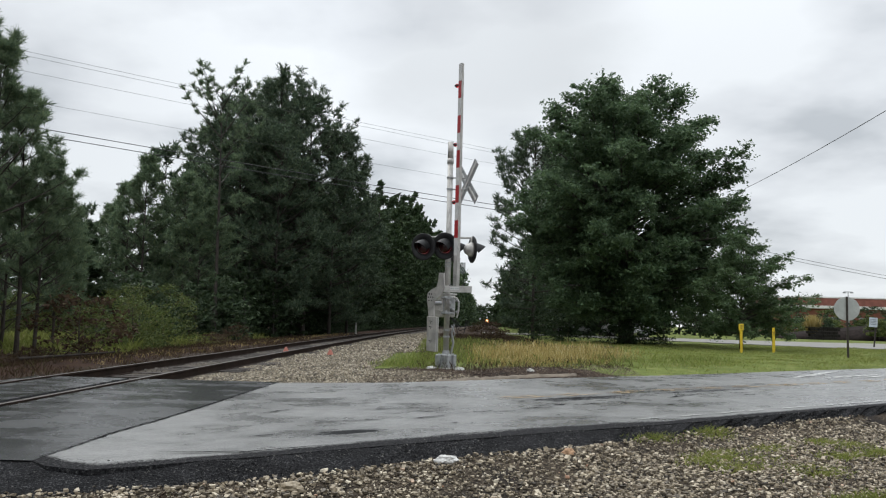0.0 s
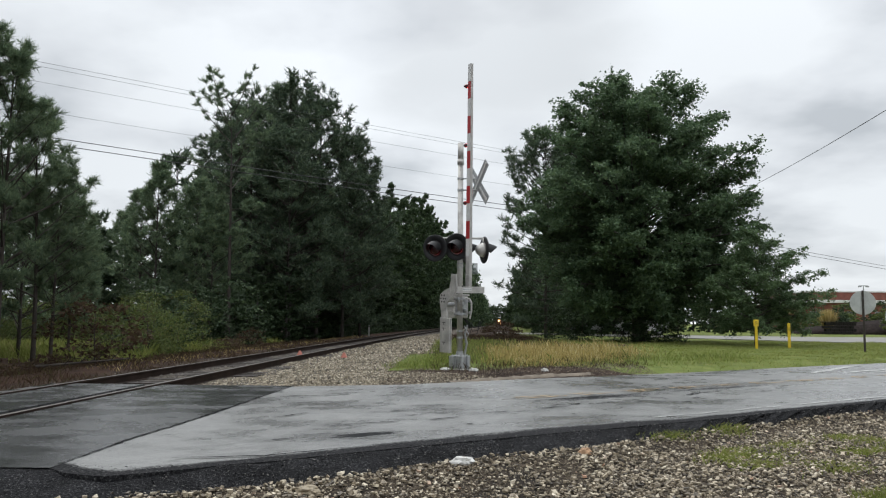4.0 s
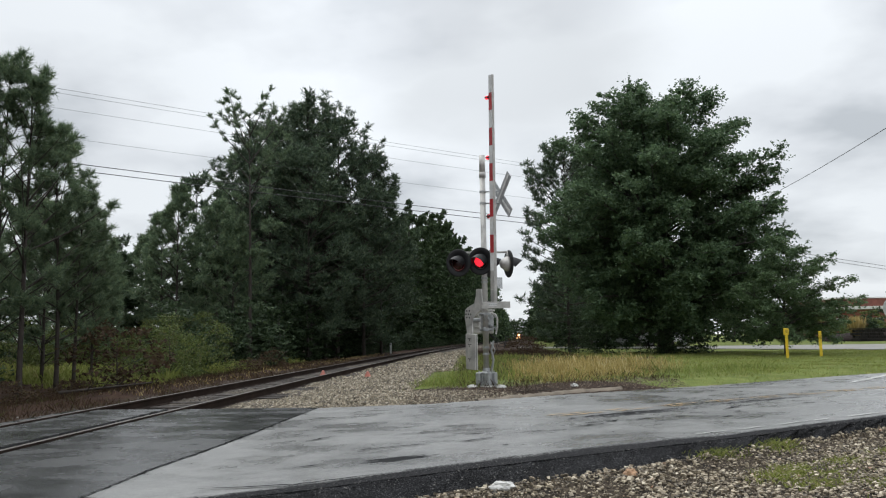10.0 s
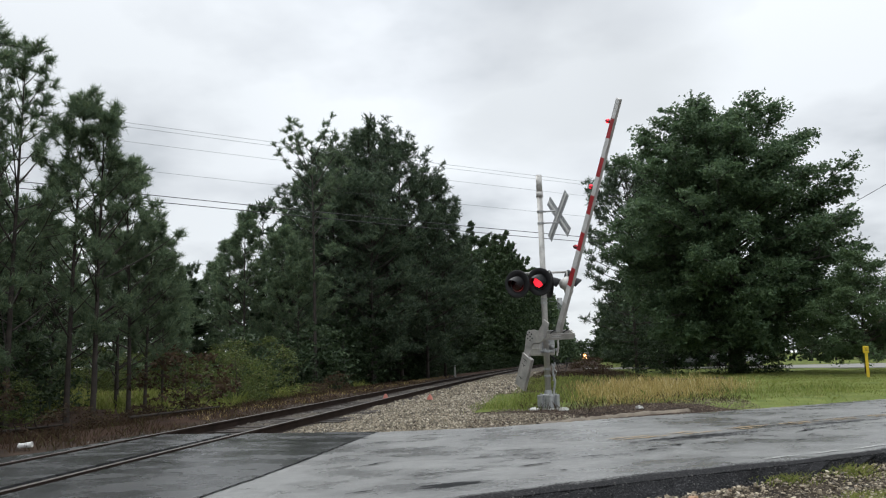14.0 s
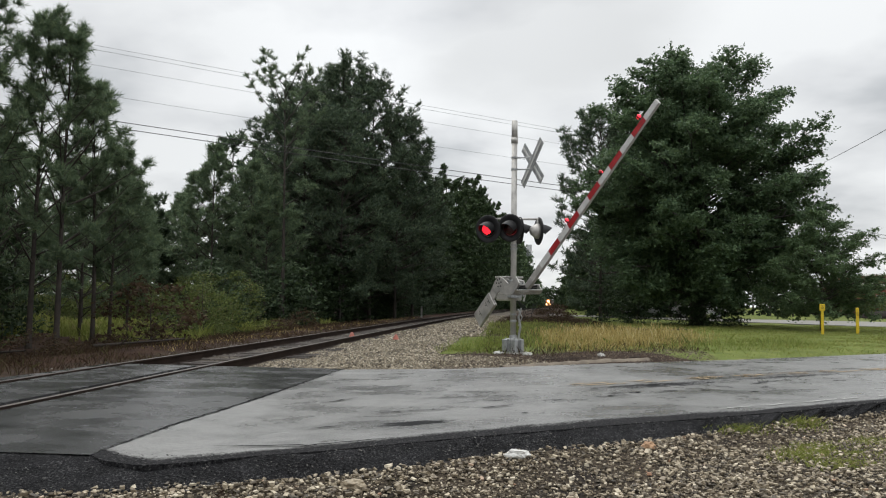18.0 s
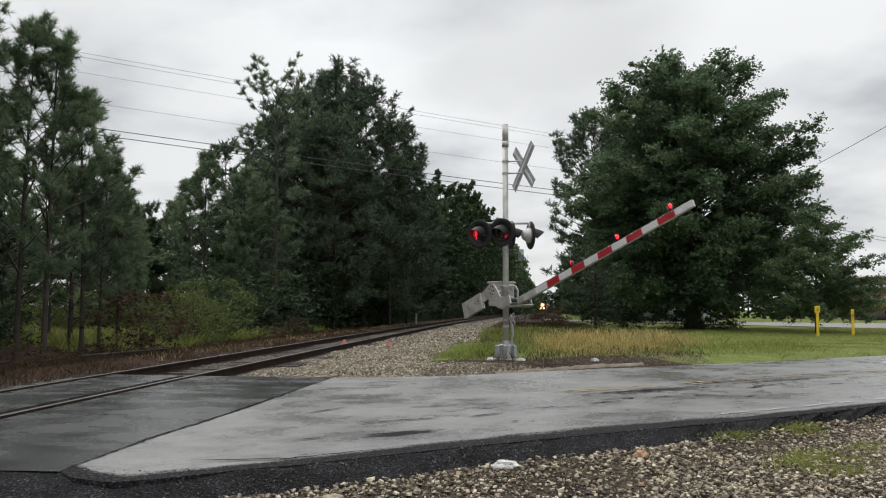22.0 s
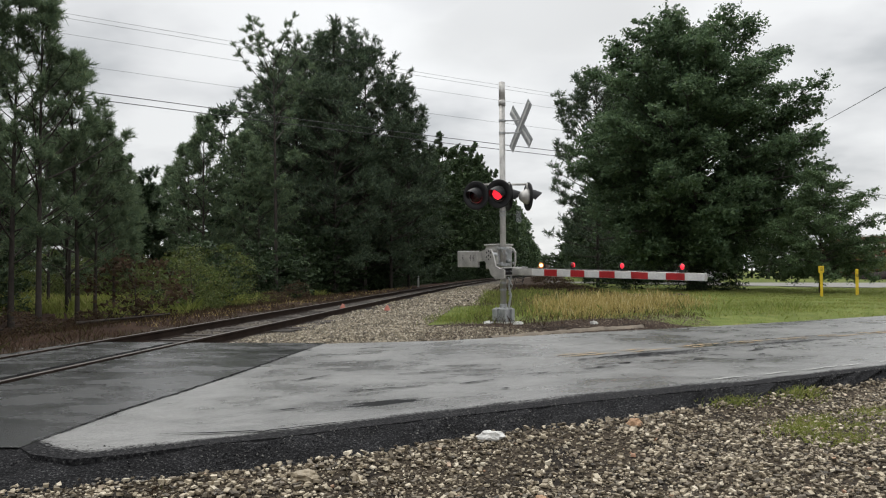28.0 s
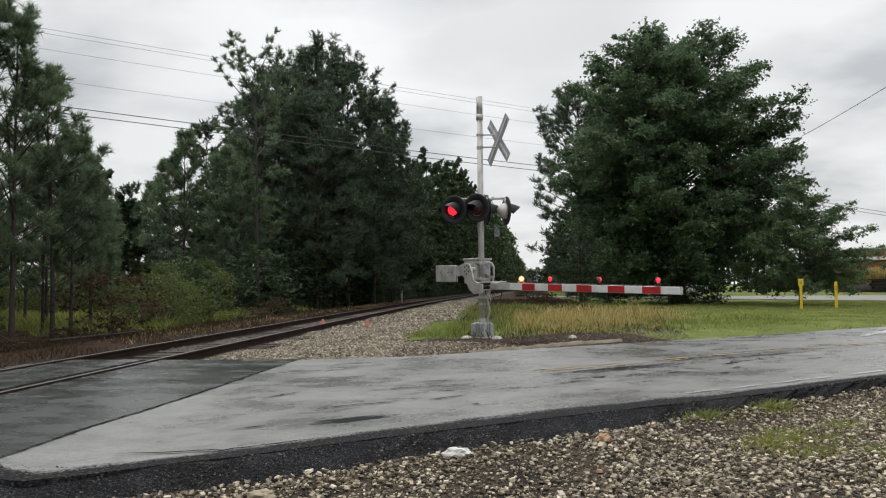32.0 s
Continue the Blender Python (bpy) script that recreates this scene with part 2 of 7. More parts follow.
M_EDGE = crumbled()


def ground_material():
    k = Mat("ground", 0.95)
    k.b.inputs["Specular IOR Level"].default_value = 0.1
    big, mid, fine = k.noise(0.25, 5), k.noise(2.2, 5), k.noise(24, 4, 0.7)
    grass = k.ramp(mid, (0.3, (0.09, 0.12, 0.03)), (0.55, (0.14, 0.17, 0.046)), (0.75, (0.21, 0.20, 0.075)))
    grass = k.mix(1.0, grass, k.ramp(big, (0.3, 0.75), (0.7, 1.2)), "MULTIPLY")
    litter = k.ramp(mid, (0.25, (0.020, 0.012, 0.009)), (0.6, (0.048, 0.027, 0.018)), (0.8, (0.04, 0.032, 0.016)))
    gravel = k.ramp(k.voronoi(48, "Color"), (0.1, (0.016, 0.012, 0.009)), (0.5, (0.045, 0.035, 0.025)), (0.9, (0.10, 0.08, 0.058)))
    gravel = k.mix(k.ramp(mid, (0.5, 0.0), (0.62, 0.8)), gravel, (0.016, 0.014, 0.013))
    ballast = k.ramp(k.voronoi(20, "Color"), (0.1, (0.04, 0.034, 0.027)), (0.5, (0.09, 0.078, 0.062)), (0.9, (0.16, 0.14, 0.115)))
    dirt = k.ramp(mid, (0.3, (0.024, 0.016, 0.012)), (0.7, (0.06, 0.041, 0.029)))
    c = dirt
    for name, col in (("w_grass", grass), ("w_litter", litter), ("w_gravel", gravel), ("w_ballast", ballast)):
        edge = k.math("ADD", k.attr(name), k.math("MULTIPLY", k.math("SUBTRACT", mid, 0.5), 0.9))
        c = k.mix(k.ramp(edge, (0.42, 0.0), (0.58, 1.0)), c, col)
    c = k.mix(1.0, c, k.ramp(fine, (0.3, 0.7), (0.7, 1.12)), "MULTIPLY")
    k.color(c)
    k.bump(k.mix(0.5, fine, k.voronoi(30)), 0.6, 0.03)
    return k.m


M_GROUND = ground_material()


def stone_material(name, *stops, gloss=0.4):
    k = Mat(name, 0.55)
    k.b.inputs["Specular IOR Level"].default_value = gloss
    c = k.ramp(k.island(), *stops)
    c = k.mix(1.0, c, k.ramp(k.noise(60, 4, 0.7), (0.3, 0.7), (0.7, 1.1)), "MULTIPLY")
    k.color(c)
    k.bump(k.noise(120, 3), 0.3, 0.004)
    return k.m


M_STONE = stone_material("wet_gravel", (0.0, (0.04, 0.032, 0.022)), (0.35, (0.155, 0.124, 0.084)), (0.65, (0.31, 0.255, 0.175)), (0.9, (0.5, 0.43, 0.315)), (0.985, (0.6, 0.53, 0.41)), (0.998, (0.36, 0.2, 0.12)))
M_BALLAST = stone_material("track_ballast", (0.0, (0.05, 0.04, 0.027)), (0.4, (0.155, 0.128, 0.086)), (0.8, (0.30, 0.253, 0.178)), (0.98, (0.5, 0.445, 0.345)), gloss=0.25)
M_WHITESTONE = plain("chalky_stone", (0.66, 0.65, 0.62), 0.85, 0, 0.35, 9)
M_TANSTONE = plain("sandstone", (0.42, 0.26, 0.15), 0.8, 0, 0.3, 14)
M_BARK = plain("pine_bark", (0.05, 0.04, 0.033), 0.9, 0, 0.5, 5)
M_OAKBARK = plain("oak_bark", (0.065, 0.058, 0.05), 0.9, 0, 0.4, 5)
M_PINE = foliage("pine_needles", (0.075, 0.118, 0.075), (0.185, 0.25, 0.14), 0.5, (0.22, 0.27, 0.135), 0.4)
M_PINE_FAR = foliage("far_pine_needles", (0.04, 0.068, 0.046), (0.12, 0.168, 0.10), 0.5, (0.18, 0.22, 0.12), 0.2)
M_OAK = foliage("oak_leaves", (0.058, 0.102, 0.056), (0.135, 0.2, 0.1), 0.5, (0.12, 0.175, 0.08))
M_YOUNGOAK = foliage("young_oak_leaves", (0.072, 0.12, 0.06), (0.155, 0.225, 0.11), 0.5, (0.14, 0.19, 0.08), 0.35)
# Woodland leaf colour darkened to stand for the shade under the trees.
M_SHADED_LEAF = foliage("shade_toned_leaves", (0.02, 0.036, 0.018), (0.052, 0.082, 0.036), 0.65, (0.08, 0.115, 0.05), 0.2)
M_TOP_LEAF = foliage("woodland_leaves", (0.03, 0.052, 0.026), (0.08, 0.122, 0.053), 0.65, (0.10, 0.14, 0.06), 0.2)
M_SHRUB = foliage("shrub_leaves", (0.042, 0.068, 0.02), (0.135, 0.17, 0.046), 0.6, (0.15, 0.14, 0.05))
M_BROWNBRUSH = foliage("dry_brush", (0.03, 0.018, 0.012), (0.085, 0.055, 0.033), 0.85, (0.08, 0.085, 0.03))
M_GRASS = foliage("green_grass", (0.12, 0.165, 0.035), (0.25, 0.29, 0.075), 0.6, (0.22, 0.20, 0.09))
M_LAWN = foliage("lawn_grass", (0.15, 0.185, 0.04), (0.28, 0.31, 0.085), 0.6, (0.34, 0.30, 0.13))
M_HAY = foliage("seed_grass", (0.26, 0.20, 0.065), (0.50, 0.39, 0.16), 0.7, (0.62, 0.53, 0.30))
M_SILVER = plain("aluminium_paint", (0.51, 0.495, 0.465), 0.45, 0.35, 0.3, 5)
M_GALV = plain("galvanised_steel", (0.42, 0.43, 0.43), 0.5, 0.5, 0.3, 8)
M_WHITE = plain("white_sheeting", (0.66, 0.66, 0.64), 0.45, 0, 0.18, 4)
M_RED = plain("red_sheeting", (0.40, 0.022, 0.026), 0.4, 0, 0.22, 6)
M_BLACK = plain("black_paint", (0.010, 0.010, 0.011), 0.6, 0, 0.3, 6)
M_RAIL = plain("rail_web_rust", (0.032, 0.021, 0.016), 0.85, 0.0, 0.4, 3)
M_RAIL.node_tree.nodes["Principled BSDF"].inputs["Specular IOR Level"].default_value = 0.12
M_RAILTOP = plain("dull_rail_head", (0.115, 0.10, 0.09), 0.5, 0.5, 0.3, 2)
M_TIE = plain("creosoted_wood", (0.045, 0.036, 0.03), 0.85, 0, 0.45, 6)
M_GRIT = stone_material("asphalt_crumbs", (0.0, (0.006, 0.006, 0.007)), (0.8, (0.024, 0.024, 0.025)), (0.965, (0.16, 0.155, 0.145)), gloss=0.12)
M_CHIPS = stone_material("bark_chips", (0.0, (0.022, 0.014, 0.010)), (0.6, (0.075, 0.047, 0.032)), (0.93, (0.24, 0.20, 0.155)), gloss=0.1)
M_DARKBALLAST = stone_material("dirty_ballast", (0.0, (0.04, 0.032, 0.026)), (0.5, (0.085, 0.07, 0.058)), (0.95, (0.17, 0.15, 0.125)))
M_FLAG = plain("orange_marking", (0.42, 0.14, 0.10), 0.6, 0, 0.2, 5)
M_YELLOW = plain("yellow_plastic", (0.72, 0.50, 0.02), 0.45, 0, 0.15, 5)
M_WIRE = plain("cable_sheath", (0.03, 0.03, 0.032), 0.6, 0, 0.1, 5)
M_BRICK = plain("red_brick", (0.23, 0.085, 0.06), 0.85, 0, 0.3, 1.2)
M_TRIM = plain("white_trim", (0.75, 0.74, 0.72), 0.5, 0, 0.12, 2)
M_DARKGLASS = plain("dark_window", (0.02, 0.022, 0.026), 0.12, 0, 0.2, 2)
M_MULCH = plain("dark_mulch", (0.028, 0.022, 0.02), 0.9, 0, 0.5, 3)
M_PAVE = plain("pale_pavement", (0.21, 0.20, 0.18), 0.6, 0, 0.25, 0.6)
M_CRACK = plain("open_crack", (0.010, 0.010, 0.011), 0.95, 0, 0.4, 8)
M_CRACK.node_tree.nodes["Principled BSDF"].inputs["Specular IOR Level"].default_value = 0.03
M_PAINTY = plain("worn_yellow_line", (0.38, 0.27, 0.14), 0.6, 0, 0.45, 12)
M_PAINTW = plain("worn_white_line", (0.50, 0.50, 0.48), 0.5, 0, 0.35, 12)
M_LOCO = plain("locomotive_paint", (0.02, 0.02, 0.022), 0.5, 0.1, 0.4, 1.5)
M_LIT = glow("lit_red_lens", (1.0, 0.025, 0.045), 1.1)
M_LENS = plain("dark_red_lens", (0.035, 0.003, 0.004), 0.25, 0, 0.15, 12)
M_ARMLENS = plain("red_plastic_lens", (0.36, 0.02, 0.025), 0.25, 0, 0.15, 12)
M_HEADLIGHT = glow("headlamp", (1.0, 0.72, 0.36), 4.0)
# Emission that imitates the orange glare of the train's lamps.
M_GLARE = glow("headlamp_glare", (1.0, 0.36, 0.09), 0.75)


# ---- mesh helpers ----
def link_mesh(name, me, material, parent=None, label=""):
    ob = new(name, me)
    for mt in (material if isinstance(material, (list, tuple)) else (material,)):
        me.materials.append(mt)
    if parent is not None:
        ob.parent = parent
    if label:
        ob["label"] = label
    return ob


def part(name, bm, material, parent=None, label="", smooth=False):
    """One mesh object from a bmesh, under its thing."""
    me = bpy.data.meshes.new(name)
    bmesh.ops.recalc_face_normals(bm, faces=bm.faces)
    bm.to_mesh(me)
    bm.free()
    if smooth:
        me.polygons.foreach_set("use_smooth", [True] * len(me.polygons))
    return link_mesh(name, me, material, parent, label)


def array_mesh(name, verts, faces, smooth=False):
    """A mesh from arrays whose faces all have the same number of corners."""
    verts, faces = np.asarray(verts, np.float32), np.asarray(faces, np.int32)
    me = bpy.data.meshes.new(name)
    k = faces.shape[1]
    me.vertices.add(len(verts))
    me.vertices.foreach_set("co", verts.ravel())
    me.loops.add(faces.size)
    me.loops.foreach_set("vertex_index", faces.ravel())
    me.polygons.add(len(faces))
    me.polygons.foreach_set("loop_start", np.arange(0, faces.size, k, dtype=np.int32))
    me.polygons.foreach_set("use_smooth", np.full(len(faces), smooth, bool))
    me.update(calc_edges=True)
    return me


def thing(name, m, label, category, group=""):
    ob = new(name)
    ob.matrix_world = m
    ob.empty_display_size = 0.3
    return tagged(ob, label, category, group)


def box(bm, c, s, m=None, bevel=0.0):
    """A box of size s round c, turned by m, with bevelled edges."""
    made = bmesh.ops.create_cube(bm, size=1.0)["verts"]
    bmesh.ops.scale(bm, vec=s, verts=made)
    if bevel:
        geom = list({e for v in made for e in v.link_edges})
        made = bmesh.ops.bevel(bm, geom=geom, offset=bevel, segments=2, affect="EDGES", profile=0.5)["verts"]
    mm = Matrix.Translation(c) @ (m or Matrix())
    bmesh.ops.transform(bm, matrix=mm, verts=list({v for v in made}))
    return bm


def tube(bm, p0, p1, r0, r1=None, seg=12, caps=True):
    """A tapered round bar from p0 to p1."""
    p0, p1 = Vector(p0), Vector(p1)
    r1 = r0 if r1 is None else r1
    turn = (p1 - p0).to_track_quat("Z", "Y").to_matrix().to_4x4()
    made = bmesh.ops.create_cone(bm, cap_ends=caps, segments=seg, radius1=r0, radius2=r1, depth=(p1 - p0).length)["verts"]
    bmesh.ops.transform(bm, matrix=Matrix.Translation((p0 + p1) / 2) @ turn, verts=made)
    return bm


def rod(bm, pts, r, seg=8):
    """A bent round bar through pts, in one piece."""
    pts = [Vector(p) for p in pts]
    rings = []
    for i, p in enumerate(pts):
        t = (pts[min(i + 1, len(pts) - 1)] - pts[max(i - 1, 0)]).normalized()
        u = t.cross(Vector((0.31, 0.42, 0.85))).normalized()
        w = t.cross(u)
        rings.append([bm.verts.new(p + r * (math.cos(2 * math.pi * k / seg) * u + math.sin(2 * math.pi * k / seg) * w)) for k in range(seg)])
    for a, b in zip(rings, rings[1:]):
        for k in range(seg):
            bm.faces.new((a[k], a[(k + 1) % seg], b[(k + 1) % seg], b[k]))
    bm.faces.new(rings[0][::-1])
    bm.faces.new(rings[-1])
    return bm


def disc_profile(bm, profile, seg=28, m=None):
    """A turned shape: (radius, height) pairs round local z."""
    rings = []
    for r, hgt in profile:
        rings.append([bm.verts.new((max(r, 1e-4) * math.cos(2 * math.pi * i / seg), max(r, 1e-4) * math.sin(2 * math.pi * i / seg), hgt)) for i in range(seg)])
    for a, b in zip(rings, rings[1:]):
        for i in range(seg):
            bm.faces.new((a[i], a[(i + 1) % seg], b[(i + 1) % seg], b[i]))
    if m is not None:
        bmesh.ops.transform(bm, matrix=m, verts=[v for ring in rings for v in ring])
    return bm


def prism(bm, outline, lo, hi, m=None):
    """A flat shape, outline in x and y, from lo to hi in z."""
    a = [bm.verts.new((x, y, lo)) for x, y in outline]
    b = [bm.verts.new((x, y, hi)) for x, y in outline]
    bm.faces.new(a[::-1])
    bm.faces.new(b)
    n = len(a)
    for i in range(n):
        bm.faces.new((a[i], a[(i + 1) % n], b[(i + 1) % n], b[i]))
    if m is not None:
        bmesh.ops.transform(bm, matrix=m, verts=a + b)
    return bm


# ---- the lie of the land ----
def smooth_step(a, b, x):
    f = np.clip((np.asarray(x, float) - a) / (b - a), 0, 1)
    return f * f * (3 - 2 * f)


def track_x(y):
    """The track's centre line: straight over the road, then a wide bend to the right."""
    y = np.asarray(y, float)
    bend = np.where(y < 8, 0.0, 2.92e-4 * (np.clip(y, 8, 125) + 8.9) ** 2 - 2.92e-4 * 16.9 ** 2)
    return -5.76 + 0.006 * np.minimum(y, 8) - 0.03 + bend + 0.0782 * np.maximum(y - 125, 0)


def track_z(y):
    y = np.asarray(y, float)
    return -0.35 * smooth_step(130, 290, y) - 1.25 * smooth_step(300, 560, y)


FAR_EDGE = [(-2.95, 11.7), (-0.84, 12.35), (1.22, 13.8), (4.69, 16.0), (9.45, 19.5), (30, 33.8), (72, 62.8)]
NEAR_EDGE = [(-4.95, 2.3), (-3.4, 3.0), (-2.4, 3.62), (-1.95, 3.9), (-1.4, 4.1), (-0.55, 4.85), (0.18, 5.35), (1.04, 5.92), (2.2, 7.02), (3.77, 8.32), (24, 22.5), (66, 51.6)]
BAND = [(-4.95, 4.6), (-3.6, 4.6), (-2.85, 4.63), (-2.2, 4.64), (-1.6, 4.78), (-0.64, 5.5), (0.18, 6.15), (1.7, 7.02), (2.98, 7.9), (4.4, 8.95), (24, 22.65), (66, 51.75)]


def polyline(pts, n):
    p = np.array(pts, float)
    s = np.r_[0, np.cumsum(np.hypot(*np.diff(p, axis=0).T))]
    q = np.concatenate([np.linspace(0, min(s[-1], 24), n * 3 // 4, endpoint=False), np.linspace(min(s[-1], 24), s[-1], n - n * 3 // 4)])
    return np.stack([np.interp(q, s, p[:, 0]), np.interp(q, s, p[:, 1])], 1)


def road_side(x, y):
    """Signed distance from the right-hand road's middle line."""
    return -(x - 1.0) * math.sin(ROAD_TURN) + (y - 10.0) * math.cos(ROAD_TURN)


def edge_part(x, y):
    """0 at the gravel's side of the crumbled edge, 1 at the road's side."""
    a = np.interp(x, [p[0] for p in NEAR_EDGE], [p[1] for p in NEAR_EDGE])
    b = np.interp(x, [p[0] for p in BAND], [p[1] for p in BAND])
    return (y - a) / np.maximum(b - a, 0.05)


def land(x, y):
    x, y = np.asarray(x, float), np.asarray(y, float)
    off = x - track_x(y)
    z = np.zeros_like(x)
    rs = road_side(x, y)
    z = z - 0.07 - 0.11 * (1 - 0.8 * smooth_step(-1.4, 0.6, edge_part(x, y))) * smooth_step(2.5, 1.0, edge_part(x, y)) * smooth_step(-6.4, -5.0, x) + 0.10 * smooth_step(3.2, 4.6, rs) * smooth_step(0.9, 2.6, off)
    bed = smooth_step(3.4, 1.6, np.abs(off)) * smooth_step(11.4, 12.6, y)
    z = z * (1 - bed) + bed * (-0.17 + track_z(y))
    z = z + track_z(y) * smooth_step(40, 8, np.abs(off)) * (1 - bed)
    left = smooth_step(-2.6, -5.5, off)
    z = z - 0.22 * left * smooth_step(-30, -9, off) + 0.12 * smooth_step(-9, -30, off)
    rough = 0.03 * np.sin(x * 1.7 + 0.6 * y) * np.sin(y * 1.3 - 0.4 * x) * smooth_step(0, 3, np.abs(rs) - 3.2)
    return z + rough


def ground_sheet():
    xs = np.unique(np.r_[-2500, -1200, -600, -300, -150, -90, -60, -45, np.arange(-36, -12, 1.0), np.arange(-12, 8, 0.25), np.arange(8, 30, 0.5), np.arange(30, 64, 2), 80, 110, 160, 300, 600, 1200, 2500])
    ys = np.unique(np.r_[-2500, -900, -300, -100, -40, -20, np.arange(-10, 2, 1.0), np.arange(2, 26, 0.25), np.arange(26, 60, 0.5), np.arange(60, 140, 2), np.arange(140, 620, 15), 800, 1200, 2500])
    X, Y = np.meshgrid(xs, ys)
    Z = land(X, Y)
    n, m = X.shape
    idx = np.arange(n * m).reshape(n, m)
    quads = np.stack([idx[:-1, :-1], idx[:-1, 1:], idx[1:, 1:], idx[1:, :-1]], -1).reshape(-1, 4)
    me = array_mesh("ground", np.stack([X, Y, Z], -1).reshape(-1, 3), quads, True)
    ob = tagged(link_mesh("ground", me, M_GROUND), "level ground of grass, leaf litter, gravel and track ballast", "ground", kind="structure")
    off = X - track_x(Y)
    rs = road_side(X, Y)
    far_side = smooth_step(3.0, 3.4, rs) * smooth_step(-0.5, 1.0, off)
    near_side = smooth_step(-2.4, -2.8, rs) * smooth_step(-6.5, -5.0, X)
    cover = {
        "w_ballast": smooth_step(-1.7, -1.2, off) * smooth_step(4.5, 3.9, off) * smooth_step(11.2, 11.8, Y),
        "w_litter": smooth_step(-2.0, -2.6, off) * smooth_step(140, 90, Y),
        "w_gravel": near_side,
        "w_grass": np.maximum(far_side * smooth_step(3.0, 5.0, off) * smooth_step(5.0 - 2.0 * smooth_step(2.4, 4.4, X), 6.0 - 2.5 * smooth_step(2.4, 4.4, X), rs) * (1 - 0.8 * smooth_step(11.5, 9.0, off) * smooth_step(22, 26, Y)), smooth_step(-11.5, -14, X) * smooth_step(22, 26, Y) * smooth_step(48, 42, Y) * smooth_step(-0.66, -0.58, X / np.maximum(Y, 1))),
    }
    for key, w in cover.items():
        a = me.attributes.new(key, "FLOAT", "POINT")
        a.data.foreach_set("value", w.ravel().astype(np.float32))
    return ob


def strip(name, left, right, across, z_left, z_right, material, label, category, wob=0.0, parent=None, crown=0.0, smooth=False):
    """A ribbon of ground between two lines of the same number of points, with a skirt below its edges."""
    n = len(left)
    f = (np.linspace(0, 1, across) if isinstance(across, int) else across)[None, :, None]
    P = left[:, None, :] * (1 - f) + right[:, None, :] * f
    Z = z_left * (1 - f[..., 0]) + z_right * f[..., 0] + crown * 4 * f[..., 0] * (1 - f[..., 0]) + 0 * P[..., 0]
    rng = np.random.default_rng(5)
    if wob:
        Z = Z + rng.normal(0, wob, Z.shape)
        P = P + rng.normal(0, wob * 0.8, P.shape)
    V = np.concatenate([P, Z[..., None]], -1)
    low = V[:, [0, -1]].copy()
    low[..., 2] -= 0.16
    V = np.concatenate([low[:, :1], V, low[:, 1:]], 1)
    k = V.shape[1]
    idx = np.arange(n * k).reshape(n, k)
    quads = np.stack([idx[:-1, :-1], idx[:-1, 1:], idx[1:, 1:], idx[1:, :-1]], -1).reshape(-1, 4)
    me = array_mesh(name, V.reshape(-1, 3), quads, smooth)
    ob = link_mesh(name, me, material, parent)
    return tagged(ob, label, category, kind="structure") if label else ob


ground = ground_sheet()
far_pts = polyline(FAR_EDGE, 360)
ROAD_NEAR = [(-3.0, 4.66), (-2.75, 4.42), (-2.43, 4.30), (-2.16, 4.45), (-1.76, 4.74), (-1.35, 5.0), (-0.92, 5.32), (-0.31, 5.76), (0.82, 6.52), (2.16, 7.38), (2.98, 7.9)]
road_pts = polyline(ROAD_NEAR + BAND[9:], 360)
rng0 = np.random.default_rng(11)
far_pts = far_pts + rng0.normal(0, 0.025, far_pts.shape)
road = strip("road", road_pts, far_pts, np.r_[np.linspace(0, 0.12, 14, endpoint=False), np.linspace(0.12, 1, 46)], -0.004, -0.004, M_ROAD, "worn grey two-lane asphalt road, wet and cracked", "road")


def wear(ob):
    """Where the road is crumbled along its border, and where its skin is pitted."""
    V = np.array([v.co[:] for v in ob.data.vertices])
    x, y = V[:, 0], V[:, 1]
    near = np.array(ROAD_NEAR + BAND[9:])
    a, b = near[:-1], near[1:]
    d = np.full(len(V), 9.0)
    for p, q in zip(a, b):
        w = q - p
        t = np.clip(((x - p[0]) * w[0] + (y - p[1]) * w[1]) / (w @ w), 0, 1)
        d = np.minimum(d, np.hypot(x - p[0] - t * w[0], y - p[1] - t * w[1]))
    reach = np.interp(x, [-2.9, -1.6, 0.2, 1.2, 3.0, 8], [0.34, 0.42, 0.62, 0.62, 0.45, 0.3])
    edge = 1.25 * (1 - smooth_step(0.0, 1.0, d / reach))
    c, s = math.cos(ROAD_TURN), math.sin(ROAD_TURN)
    along, over = (x - 1.0) * c + (y - 10.0) * s, road_side(x, y)
    pits = 1.55 * np.exp(-((x + 0.86) * c + (y - 6.4) * s) ** 2 / 0.16 - (-(x + 0.86) * s + (y - 6.4) * c) ** 2 / 0.014)
    pits = pits + 1.0 * np.exp(-(along - 1.1) ** 2 / 1.6 - (over + 0.30) ** 2 / 0.07)
    pits = pits + 0.95 * np.exp(-(along - 4.2) ** 2 / 3.0 - (over + 0.15) ** 2 / 0.03)
    pits = pits + 0.7 * np.exp(-(along + 1.3) ** 2 / 0.5 - (over + 1.1) ** 2 / 0.02) + 0.65 * np.exp(-(along + 2.2) ** 2 / 0.6 - (over + 0.8) ** 2 / 0.015)
    for key, w in (("w_edge", edge), ("w_pits", pits)):
        ob.data.attributes.new(key, "FLOAT", "POINT").data.foreach_set("value", w.astype(np.float32))


